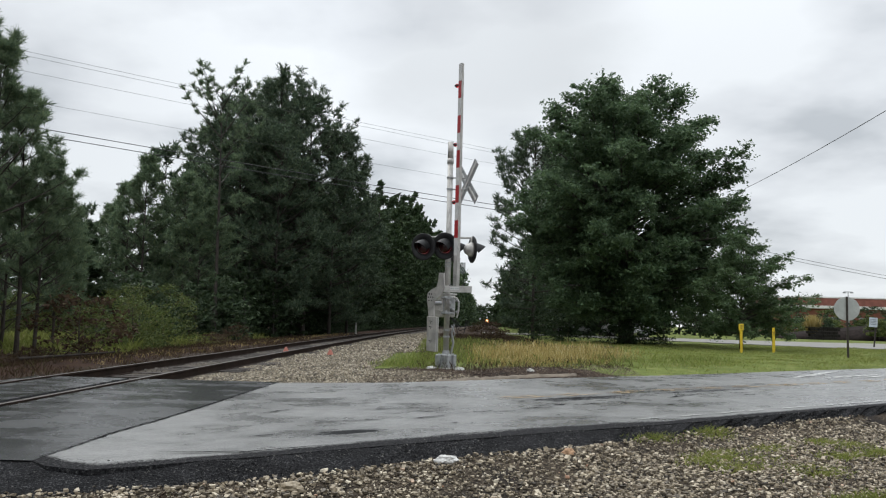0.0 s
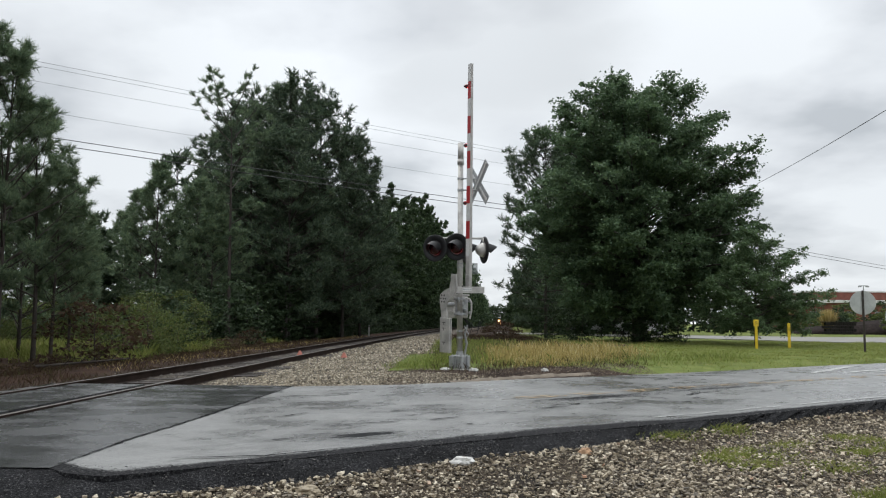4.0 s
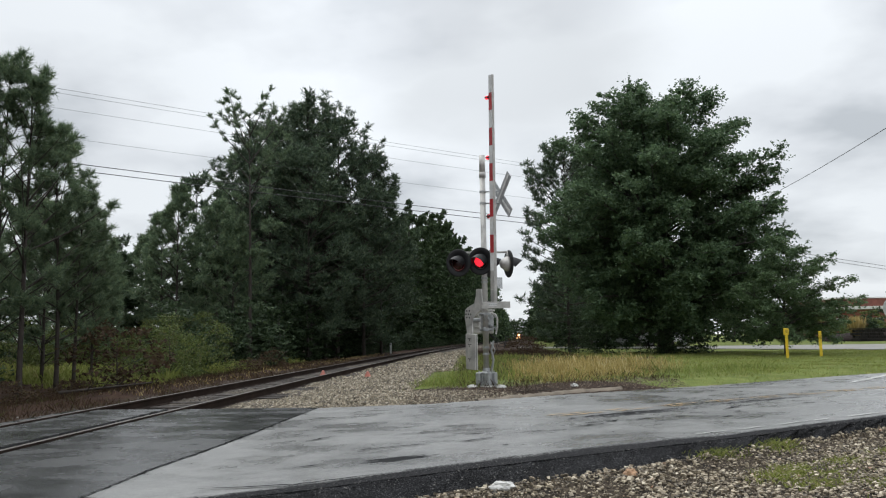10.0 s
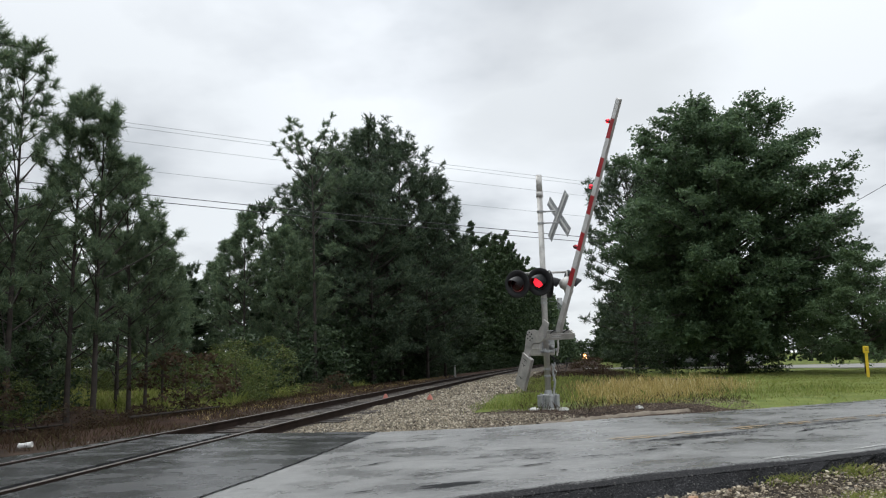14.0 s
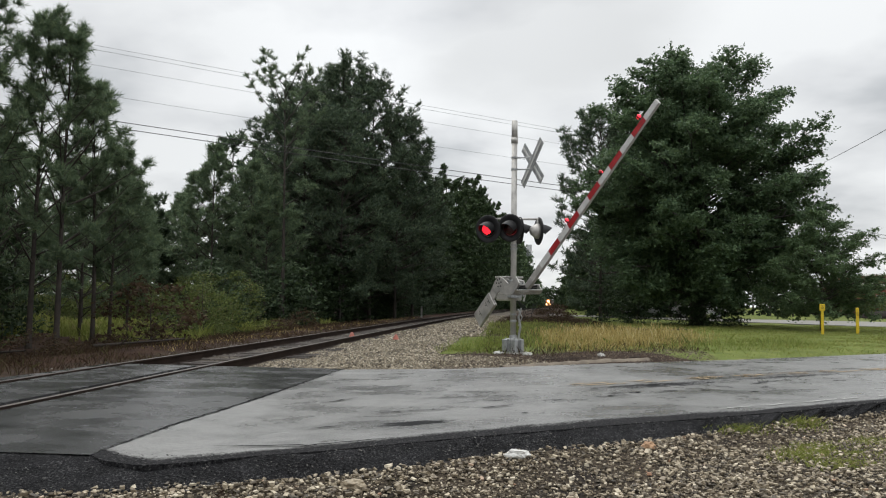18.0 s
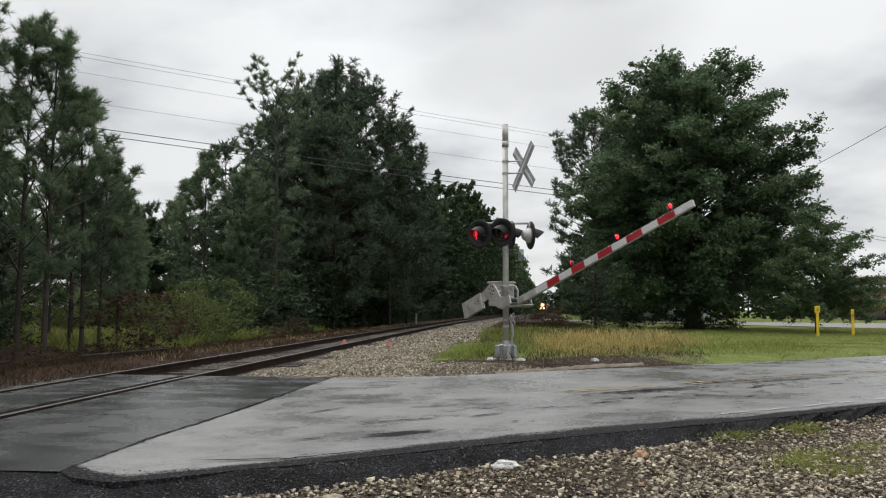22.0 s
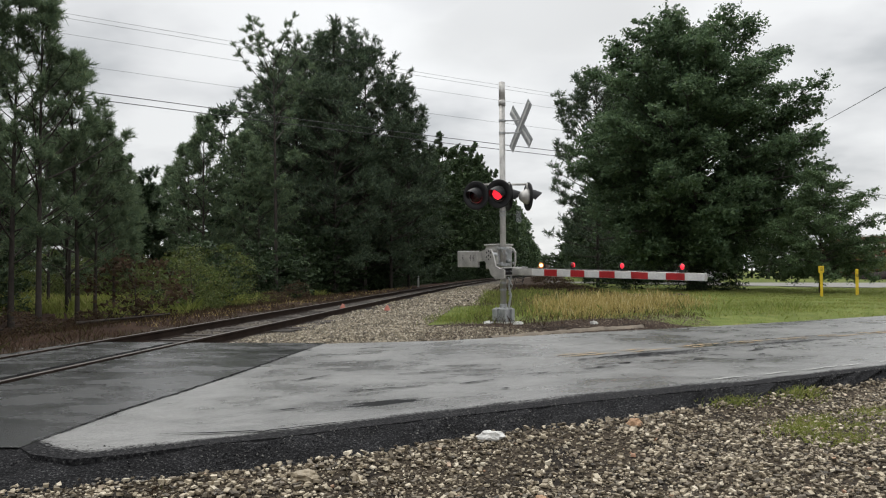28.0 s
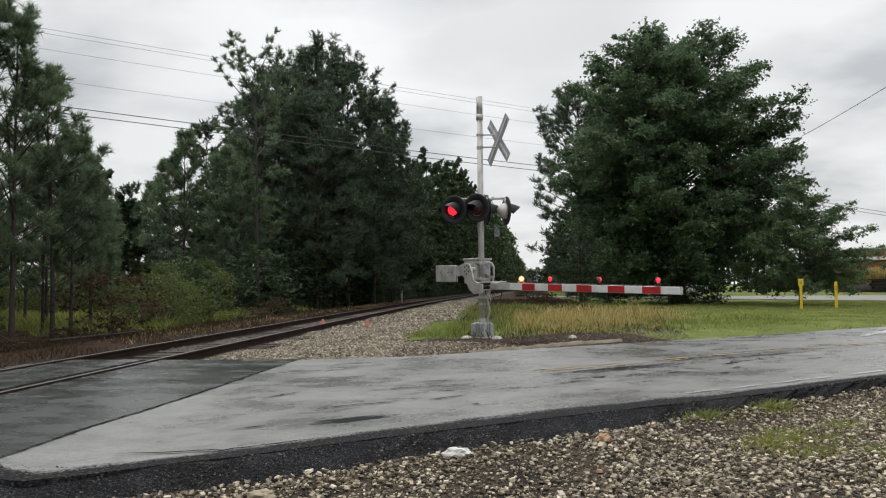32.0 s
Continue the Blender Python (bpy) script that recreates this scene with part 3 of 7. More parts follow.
wear(road)
near_fine, band_fine = polyline(NEAR_EDGE, 900), polyline(BAND, 900)
near_fine = near_fine + (0.05 * np.sin(np.arange(900) * 0.11) + 0.03 * np.sin(np.arange(900) * 0.29))[:, None] * np.array([0.4, -0.9])
band_fine = band_fine + (0.02 * np.sin(np.arange(900) * 0.23) + 0.02 * np.sin(np.arange(900) * 0.61))[:, None] * np.array([-0.5, 0.8])
road_edge = strip("road_edge", near_fine, band_fine, 36, -0.155, -0.006, M_EDGE, "crumbled black asphalt edge sloping to the gravel", "road edge", wob=0.0, smooth=True)


def crossing_panel(name, x_of_left, x_of_right, y0, y1, label):
    ys = np.linspace(y0, y1, 40)
    left = np.stack([x_of_left(ys), ys], 1)
    right = np.stack([x_of_right(ys), ys], 1)
    return strip(name, left, right, 8, 0.001, 0.001, M_CROSS, label, "road")


LEFT_SIDE = [(-20, -2), (-14, 1.0), (-10.5, 4.0), (-8.6, 6.0), (-7.6, 7.6), (-7.15, 8.6), (-6.85, 9.3), (-6.7, 10.2), (-6.66, 11.9)]
ls = np.array(LEFT_SIDE)
SEAM = [(-3.3, -3.0), (-2.93, 4.0), (-2.92, 5.1), (-2.91, 6.09), (-2.83, 6.88), (-2.78, 8.0), (-2.64, 11.9)]
sm = np.array(SEAM)
GAUGE = 0.7175
crossing_panel("crossing_panel_right", lambda y: track_x(y) + GAUGE + 0.17, lambda y: np.interp(y, sm[:, 1], sm[:, 0]), 4.57, 11.85, "dark new asphalt between the rail and the old road")
crossing_panel("crossing_panel_middle", lambda y: track_x(y) - GAUGE + 0.12, lambda y: track_x(y) + GAUGE - 0.16, -3.0, 11.95, "dark new asphalt between the two rails")
crossing_panel("crossing_panel_left", lambda y: np.minimum(np.interp(y, ls[:, 1], ls[:, 0]), track_x(y) - GAUGE - 0.1), lambda y: track_x(y) - GAUGE - 0.075, -2.0, 11.9, "dark asphalt outside the far rail, littered at its edge")


# Darkness of the rail grooves, put in as sunken matte black strips.
M_GROOVE = plain("flangeway_black", (0.010, 0.010, 0.010), 0.9, 0, 0.4, 6)
for low, high in ((-GAUGE + 0.005, -GAUGE + 0.12), (GAUGE - 0.16, GAUGE - 0.005), (GAUGE + 0.075, GAUGE + 0.17)):
    ys = np.linspace(-3, 11.85, 40)
    strip("flangeway", np.stack([track_x(ys) + low, ys], 1), np.stack([track_x(ys) + high, ys], 1), 2, -0.035, -0.035, M_GROOVE, "sunken black strip standing for the dark groove beside the rail", "flangeway")


# ---- railway track ----
def rail(side):
    prof = [(-0.036, 0.0), (-0.036, -0.03), (-0.01, -0.045), (-0.01, -0.145), (-0.07, -0.16), (-0.07, -0.172),
            (0.07, -0.172), (0.07, -0.16), (0.01, -0.145), (0.01, -0.045), (0.036, -0.03), (0.036, 0.0)]
    ys = np.r_[np.arange(-8, 60, 1.0), np.arange(60, 140, 4.0), np.arange(140, 640, 20.0)]
    cx, cz = track_x(ys) + side * GAUGE + side * 0.036, track_z(ys) + 0.008
    V = np.array([[(x + a, y, z + b) for a, b in prof] for x, y, z in zip(cx, ys, cz)])
    n, k = V.shape[:2]
    idx = np.arange(n * k).reshape(n, k)
    nxt = np.roll(idx, -1, 1)
    quads = np.stack([idx[:-1], nxt[:-1], nxt[1:], idx[1:]], -1).reshape(-1, 4)
    me = array_mesh("rail", V.reshape(-1, 3), quads)
    ob = link_mesh("rail", me, [M_RAIL, M_RAILTOP], track, "rusty steel rail with a worn bright head")
    top = np.zeros(len(quads), np.int32)
    top.reshape(n - 1, k)[:, 11] = 1
    me.polygons.foreach_set("material_index", top)
    return ob


track = thing("railway_track", pose(0, 0, 0), "single railway track of rusty rails on wooden sleepers in pale ballast", "railway track")
rail(-1), rail(1)

# ---- crossing signal with its gate ----
ARM_PHI = 35.7
SIG = pose(0.12, 16.3, 0, 0, 0, ARM_PHI - 90)
signal = thing("crossing_signal", SIG, "silver railway crossing signal with gate, crossbuck and four hooded lamps", "crossing signal", "crossing signal by the road")


def build_mast():
    bm = bmesh.new()
    tube(bm, (0, 0, 0.3), (0, 0, 4.66), 0.064, 0.060, 20)
    part("mast", bm, M_SILVER, signal, "silver painted steel mast", True)
    bm = bmesh.new()
    tube(bm, (0, 0, 4.6), (0, 0, 4.72), 0.074, 0.074, 20)
    tube(bm, (0, 0, 4.72), (0, 0, 5.1), 0.066, 0.064, 20)
    part("mast_top", bm, M_SILVER, signal, "capped mast extension in a sleeve", True)
    for z in (2.28, 2.36, 0.72, 0.86):
        bm = bmesh.new()
        tube(bm, (0, 0, z - 0.018), (0, 0, z + 0.018), 0.075, 0.075, 18)
        part("clamp", bm, M_GALV, signal)
    # cast foot of four ribbed blocks on the foundation
    bm = bmesh.new()
    box(bm, (0, 0, 0.19), (0.26, 0.26, 0.30), pose(0, 0, 0, 0, 0, 20), 0.02)
    foot = part("foot", bm, M_GALV, signal, "cast metal mast foot bolted to its base")
    for a in range(4):
        m = pose(0, 0, 0, 0, 0, 20 + 90 * a)
        bm = bmesh.new()
        box(bm, m @ Vector((0.112, 0.112, 0.19)), (0.125, 0.125, 0.27), m, 0.018)
        part("foot_block", bm, M_GALV, foot)
        bm = bmesh.new()
        tube(bm, m @ Vector((0.115, 0.115, 0.30)), m @ Vector((0.115, 0.115, 0.36)), 0.018, 0.018, 6)
        part("bolt", bm, M_GALV, foot)
        bm = bmesh.new()
        box(bm, m @ Vector((0.0, 0.145, 0.2)), (0.026, 0.03, 0.26), m, 0.006)
        part("rib", bm, M_GALV, foot)
    bm = bmesh.new()
    tube(bm, (0, 0, 0.3), (0, 0, 0.42), 0.09, 0.075, 18)
    part("collar", bm, M_GALV, foot)
    bm = bmesh.new()
    box(bm, (0, 0, 0.0), (0.46, 0.44, 0.10), pose(0, 0, 0, 0, 0, 20), 0.03)
    part("foundation", bm, plain("foundation_concrete", (0.36, 0.35, 0.32), 0.9, 0, 0.35, 5), signal, "pale concrete foundation")
    bm = bmesh.new()
    rod(bm, [(0.10, 0.06, 0.32), (0.14, 0.09, 0.6), (0.11, 0.06, 0.8), (0.16, 0.09, 1.0)], 0.024, 8)
    rod(bm, [(0.14, 0.02, 0.98), (0.24, 0.06, 0.8), (0.16, 0.02, 0.62)], 0.012, 6)
    part("conduit", bm, M_GALV, signal, "bent cable conduit")
    for k, (dx, dz) in enumerate(((0.20, 0.86), (0.26, 0.94), (0.15, 0.78))):
        bm = bmesh.new()
        rod(bm, [(0.06, 0.05, 1.16), (0.08 + dx * 0.4, 0.16, (1.16 + dz) / 2), (dx, 0.20, dz), (dx + 0.10, 0.30, dz + 0.04), (dx + 0.12, 0.34, 1.10)], 0.009, 6)
        part("loose_cable", bm, M_BLACK, signal, "slack black cable")


def build_crossbuck():
    holder = Vector((0.24, 0.30, 4.16))
    for k, ang in enumerate((45, -45)):
        bm = bmesh.new()
        box(bm, (0, 0, 0), (0.012, 0.229, 1.22), None, 0.003)
        m = Matrix.Translation(holder + Vector((0, 0.014 * k, 0))) @ pose(0, 0, 0, 0, 0, 81) @ Euler((radians(ang), 0, 0)).to_matrix().to_4x4()
        bmesh.ops.transform(bm, matrix=m, verts=bm.verts)
        blade = part("crossbuck_blade", bm, M_GALV, signal, "bare aluminium back of a crossbuck blade")
        bm = bmesh.new()
        box(bm, (-0.012, 0, 0), (0.008, 0.05, 1.18), None, 0.002)
        bmesh.ops.transform(bm, matrix=m, verts=bm.verts)
        part("stiffener", bm, M_WHITE, blade)
    for z in (4.28, 4.02):
        bm = bmesh.new()
        tube(bm, (0, 0, z - 0.02), (0, 0, z + 0.02), 0.073, 0.073, 16)
        rod(bm, [(0.05, 0.04, z), (0.22, 0.27, z)], 0.016, 8)
        part("crossbuck_bracket", bm, M_GALV, signal)


def lamp_head(name, place, bearing, tilt, flash):
    """A lamp whose lens looks along its own +x: black background disc, hood, housing and turning lens."""
    m = Matrix.Translation(place) @ pose(0, 0, 0, 0, tilt, bearing)
    turn = m @ pose(0, 0, 0, 0, 90, 0)
    bm = bmesh.new()
    disc_profile(bm, [(0.165, -0.004), (0.285, -0.010), (0.302, 0.0), (0.302, 0.012), (0.285, 0.014), (0.165, 0.014), (0.165, -0.004)], 36, turn)
    ob = part("lamp_background", bm, M_BLACK, signal, "round black lamp background plate", True)
    bm = bmesh.new()
    disc_profile(bm, [(0.0, -0.19), (0.05, -0.19), (0.09, -0.165), (0.165, -0.05), (0.17, -0.006), (0.16, -0.006)], 28, turn)
    part("lamp_housing", bm, M_SILVER, ob, "silver cone-shaped lamp housing", True)
    # hood: a half-round visor that droops at the tip
    bm = bmesh.new()
    n, k = 18, 5
    grid = []
    for j in range(k):
        u = j / (k - 1)
        ring = []
        for i in range(n):
            a = radians(-100 + 200 * i / (n - 1))
            long = 0.27 * (0.5 + 0.5 * math.cos(a * 1.2)) + 0.03
            r = 0.168 - 0.03 * u
            ring.append((0.012 + long * u, r * math.sin(a), r * math.cos(a) - 0.05 * u * u))
        grid.append(ring)
    for off in (0.0, 0.006):
        vs = [[bm.verts.new((x, y * (1 - off * 6), z - off)) for x, y, z in ring] for ring in grid]
        for j in range(k - 1):
            for i in range(n - 1):
                bm.faces.new((vs[j][i], vs[j][i + 1], vs[j + 1][i + 1], vs[j + 1][i]))
    bmesh.ops.transform(bm, matrix=m, verts=bm.verts)
    part("hood", bm, M_BLACK, ob, "black visor over the lens", True)
    lens = None
    if flash:
        # a turning lens: one face lit, the other dark
        bm = bmesh.new()
        bmesh.ops.create_uvsphere(bm, u_segments=32, v_segments=16, radius=0.15)
        bmesh.ops.scale(bm, vec=(0.6, 1, 1), verts=bm.verts)
        for f in bm.faces:
            f.material_index = 0 if f.calc_center_median().x > -0.055 else 1
        lens = part("lens", bm, [M_LENS, M_LIT], ob, "round red lens that flashes", True)
        lens["home"] = [v for row in m for v in row]
    else:
        bm = bmesh.new()
        disc_profile(bm, [(0.158, 0.0), (0.12, 0.03), (0.06, 0.045), (0.0, 0.05)], 28, turn)
        part("lens", bm, M_LENS, ob, "round red lens", True)
    return lens, m


def build_lamps():
    bm = bmesh.new()
    # crossarm of pipe: short ends lead to each pair
    rod(bm, [(-0.30, -0.44, 2.93), (0.30, 0.42, 2.93)], 0.024, 10)
    tube(bm, (0, 0, 2.86), (0, 0, 3.0), 0.085, 0.085, 18)
    for p in ((-0.30, -0.44), (0.02, -0.06), (0.30, 0.42)):
        rod(bm, [(p[0], p[1], 2.95), (p[0], p[1], 2.72)], 0.03, 10)
    box(bm, (-0.1, -0.2, 2.93), (0.1, 0.1, 0.09), pose(0, 0, 0, 0, 0, 55), 0.01)
    part("crossarm", bm, M_SILVER, signal, "silver pipe crossarm and junction boxes", True)
    a = lamp_head("left", (-0.26, -0.50, 2.70), -63, 4, True)
    b = lamp_head("right", (0.10, -0.17, 2.72), -63, 4, True)
    lamp_head("road", (0.31, 0.43, 2.67), 72, 0, False)
    lamp_head("road", (-0.02, 0.16, 2.69), 72, 0, False)
    return a, b


def clear_plate():
    k = Mat("scratched_acrylic", 0.25)
    k.color((0.22, 0.24, 0.24))
    k.b.inputs["Alpha"].default_value = 0.45
    return k.m


def build_mechanism():
    bm = bmesh.new()
    box(bm, (-0.27, 0.08, 1.40), (0.40, 0.42, 0.50), pose(0, 0, 0, 0, 0, 4), 0.03)
    box(bm, (-0.27, 0.08, 1.665), (0.44, 0.46, 0.04), pose(0, 0, 0, 0, 0, 4), 0.012)
    part("gate_mechanism", bm, M_SILVER, signal, "silver box of the gate mechanism")
    for z in (1.30, 1.42, 1.54):
        bm = bmesh.new()
        box(bm, (-0.27, -0.137, z), (0.36, 0.02, 0.016), pose(0, 0, 0, 0, 0, 4), 0.004)
        part("rib", bm, M_SILVER, signal)
    bm = bmesh.new()
    box(bm, (-0.055, 0.09, 1.41), (0.03, 0.34, 0.40), pose(0, 0, 0, 0, 0, 4), 0.01)
    door = part("cover", bm, M_GALV, signal, "bolted cover of the gate mechanism")
    bm = bmesh.new()
    tube(bm, (-0.05, 0.02, 1.46), (0.06, 0.02, 1.46), 0.06, 0.055, 16)
    tube(bm, (-0.05, 0.14, 1.32), (0.05, 0.14, 1.32), 0.05, 0.045, 16)
    part("hub", bm, M_GALV, door, "round shaft hubs", True)
    for y in (-0.04, 0.26):
        for z in (1.27, 1.53):
            bm = bmesh.new()
            tube(bm, (0.0, y, z), (0.05, y, z), 0.035, 0.03, 10)
            part("bolt", bm, M_GALV, signal)
    for z in (1.24, 1.58):
        bm = bmesh.new()
        box(bm, (-0.02, 0.0, z), (0.18, 0.22, 0.05), None, 0.01)
        tube(bm, (0, 0, z - 0.03), (0, 0, z + 0.03), 0.08, 0.08, 16)
        part("mast_clamp", bm, M_GALV, signal)
    bm = bmesh.new()
    rod(bm, [(0.10, 0.20, 1.14), (0.12, 0.23, 1.3), (0.12, 0.23, 1.5), (0.09, 0.20, 1.58), (0.0, 0.12, 1.6)], 0.02, 8)
    part("handle", bm, M_SILVER, signal)
    bm = bmesh.new()
    box(bm, (0.10, 0.34, 2.26), (0.012, 0.13, 0.25), pose(0, 0, 0, 0, 0, -12), 0.004)
    rod(bm, [(0.0, 0.05, 2.32), (0.09, 0.28, 2.30)], 0.008, 6)
    part("back_plate", bm, clear_plate(), signal, "small clear grey plastic plate on the mast")


PIVOT = (0.233, -0.195, 1.449)
ARM_LONG, ARM_DROP, ARM_PITCH = 5.224, -0.342, 0.3803


def gate_pose(deg):
    return pose(*PIVOT, 1.63, 0, 0) @ pose(0, 0, 0, 0, -deg, 0)


def build_arm():
    """The arm lies along its own +x at 0 degrees, a little under its pivot, with its weights behind."""
    arm = new("gate_arm")
    arm.parent = signal
    arm["label"] = "red and white gate arm with three red lamps and counterweights"
    wide0, wide1, deep = 0.145, 0.115, 0.075

    def piece(name, x0, x1, mt, label, grow=0.0):
        bm = bmesh.new()
        made = bmesh.ops.create_cube(bm, size=1.0)["verts"]
        for v in made:
            x = x0 if v.co.x < 0 else x1
            f = x / ARM_LONG
            v.co = Vector((x, v.co.y * (deep - 0.02 * f + grow), ARM_DROP + v.co.z * (wide0 + (wide1 - wide0) * f + grow)))
        bmesh.ops.bevel(bm, geom=bm.edges[:], offset=0.004, segments=1, affect="EDGES")
        return part(name, bm, mt, arm, label)

    piece("arm_tube", 0.42, ARM_LONG, M_SILVER, "aluminium arm tube")
    for k in range(0, 11):
        x1 = ARM_LONG - ARM_PITCH * k
        x0 = x1 - ARM_PITCH
        for side in (-1, 1):
            f = (x0 + x1) / 2 / ARM_LONG
            bm = bmesh.new()
            box(bm, ((x0 + x1) / 2, side * ((deep - 0.02 * f) / 2 + 0.002), ARM_DROP), (ARM_PITCH - 0.004, 0.003, wide0 + (wide1 - wide0) * f - 0.012))
            part("red_stripe" if k % 2 else "white_stripe", bm, M_RED if k % 2 else M_WHITE, arm)
    # shaft, yoke and side brackets
    bm = bmesh.new()
    tube(bm, (0, -0.40, 0), (0, -0.14, 0), 0.045, 0.045, 16)
    part("shaft", bm, M_GALV, arm)
    bm = bmesh.new()
    box(bm, (0.32, -0.03, ARM_DROP - 0.075), (0.14, 0.80, 0.016), None, 0.004)
    box(bm, (0.32, -0.03, ARM_DROP + 0.075), (0.14, 0.80, 0.016), None, 0.004)
    box(bm, (0.52, 0.0, ARM_DROP), (0.26, 0.088, 0.12), None, 0.01)
    for y in (-0.40, 0.34):
        box(bm, (0.32, y, ARM_DROP), (0.13, 0.016, 0.15), None, 0.004)
    yoke = part("yoke", bm, M_SILVER, arm, "silver channel that holds the arm")
    # Web coloured dark to stand for the shade inside the open channel.
    bm = bmesh.new()
    box(bm, (0.275, -0.03, ARM_DROP), (0.02, 0.76, 0.132), None, 0.004)
    part("yoke_web", bm, M_TIE, yoke, "web coloured dark for the shade between the channel's flanges")
    for y in (-0.22, 0.10):
        bm = bmesh.new()
        rod(bm, [(0.31, y, ARM_DROP - 0.03), (0.38, y + 0.05, ARM_DROP + 0.02), (0.44, y + 0.12, ARM_DROP - 0.01)], 0.014, 6)
        part("shear_spring", bm, M_BLACK, yoke)
    for y in (-0.34, -0.2, 0.14, 0.28):
        bm = bmesh.new()
        tube(bm, (0.33, y, ARM_DROP + 0.083), (0.33, y, ARM_DROP + 0.10), 0.016, 0.016, 6)
        part("bolt", bm, M_GALV, yoke)
    bm = bmesh.new()
    box(bm, (0.33, -0.10, ARM_DROP - 0.086), (0.06, 0.24, 0.003))
    part("sign_plate", bm, M_WHITE, yoke, "small white plate with unreadable writing")
    for k in range(4):
        bm = bmesh.new()
        box(bm, (0.33, -0.19 + 0.058 * k, ARM_DROP - 0.089), (0.022, 0.042, 0.002))
        part("lettering", bm, M_GALV, yoke)
    for k in range(3):
        bm = bmesh.new()
        rod(bm, [(0.30, -0.38, ARM_DROP - 0.04 + 0.04 * k), (0.30, 0.30, ARM_DROP - 0.04 + 0.04 * k)], 0.012, 6)
        part("spring_rod", bm, M_BLACK if k != 1 else M_GALV, yoke)
    bm = bmesh.new()
    out = [(-0.30, 0.05), (-0.05, 0.10), (0.05, 0.13), (0.22, 0.11), (0.30, -0.03), (0.36, -0.22), (0.50, -0.27), (0.66, -0.29), (0.66, -0.46), (0.36, -0.49), (0.20, -0.40), (0.05, -0.15), (-0.05, -0.12), (-0.30, -0.14)]
    prism(bm, out, -0.014, 0.014, pose(0, -0.41, 0, 90, 0, 0))
    bracket = part("weight_bracket", bm, M_SILVER, arm, "bent silver bracket with bolt holes")
    for x, z in ((0.06, 0.05), (0.06, -0.04), (0.13, 0.08), (0.13, -0.01), (0.20, 0.05), (0.20, -0.04), (0.13, -0.09)):
        bm = bmesh.new()
        tube(bm, (x, -0.424, z), (x, -0.428, z), 0.02, 0.02, 10)
        part("bolt_hole", bm, M_BLACK, bracket)
    for y in (-0.43, -0.385):
        bm = bmesh.new()
        box(bm, (-0.65, y, -0.086), (0.74, 0.03, 0.34), None, 0.010)
        weight = part("counterweight", bm, M_SILVER, arm, "silver counterweight plate")
    for x in (-0.5, -0.38, -0.8):
        bm = bmesh.new()
        box(bm, (x, -0.447, -0.06), (0.012, 0.003, 0.12))
        box(bm, (x - 0.03, -0.447, -0.06), (0.05, 0.003, 0.012))
        part("slot", bm, M_BLACK, arm)
    # lamps on the top edge
    lamps = []
    for k, x in enumerate((ARM_LONG - 0.46, ARM_LONG - 0.46 - 1.30, ARM_LONG - 0.46 - 2.56)):
        top = ARM_DROP + 0.06
        bm = bmesh.new()
        tube(bm, (x, 0, top), (x, 0, top + 0.03), 0.03, 0.03, 12)
        rod(bm, [(x - 0.02, 0, top), (x - 0.5, 0, top + 0.012)], 0.007, 6)
        box(bm, (x, 0, top + 0.035), (0.05, 0.06, 0.02), None, 0.005)
        body = part("arm_lamp", bm, M_BLACK, arm, "small arm lamp with red lenses and a cable")
        bm = bmesh.new()
        bmesh.ops.create_uvsphere(bm, u_segments=20, v_segments=12, radius=0.046)
        for f in bm.faces:
            f.material_index = 0 if f.calc_center_median().y < 0 else 1
        m = pose(x, 0, top + 0.092)
        lens = part("lens", bm, [M_ARMLENS, M_LIT], body, "red lens", True)
        lens.matrix_basis = m
        lamps.append((lens, m))
        bm = bmesh.new()
        disc_profile(bm, [(0.052, -0.012), (0.052, 0.012), (0.047, 0.012), (0.047, -0.012), (0.052, -0.012)], 20, pose(x, 0, top + 0.092, 0, 90, 0))
        part("bezel", bm, M_BLACK, body)
    bm = bmesh.new()
    rod(bm, [(0.7, -0.02, ARM_DROP + 0.078), (ARM_LONG - 0.5, -0.01, ARM_DROP + 0.066)], 0.008, 6)
    part("cable", bm, M_BLACK, arm)
    return arm, lamps


build_mast()
build_crossbuck()
(lens_a, lens_a_home), (lens_b, lens_b_home) = build_lamps()
build_mechanism()
gate_arm, arm_lamps = build_arm()


# ---- plants ----
def frames_of(d, rng):
    """Two unit vectors across each direction."""
    t = rng.normal(size=d.shape)
    a = np.cross(d, t)
    a /= np.linalg.norm(a, axis=1, keepdims=True) + 1e-9
    return a, np.cross(d, a)


def leaf_cards(name, P, size, rng, flat=0.35, narrow=0.55, tri=False):
    """Many small pointed leaves: each a kite of its own."""
    n = len(P)
    d = rng.normal(size=(n, 3))
    d[:, 2] = d[:, 2] * 0.6 - 0.25
    d /= np.linalg.norm(d, axis=1, keepdims=True)
    nrm = rng.normal(size=(n, 3)) * (1 - flat) + np.array([0, 0, 1.0]) * flat * 2
    a = np.cross(d, nrm)
    a /= np.linalg.norm(a, axis=1, keepdims=True) + 1e-9
    s = (size * rng.uniform(0.6, 1.35, n))[:, None]
    if tri:
        V = np.stack([P - d * s * 0.4 + a * s * narrow * 0.55, P + d * s * 0.6, P - d * s * 0.4 - a * s * narrow * 0.55], 1)
        return array_mesh(name, V.reshape(-1, 3), np.arange(3 * n).reshape(n, 3))
    V = np.stack([P - d * s * 0.5, P + a * s * narrow * 0.5, P + d * s * 0.5, P - a * s * narrow * 0.5], 1)
    return array_mesh(name, V.reshape(-1, 3), np.arange(4 * n).reshape(n, 4))


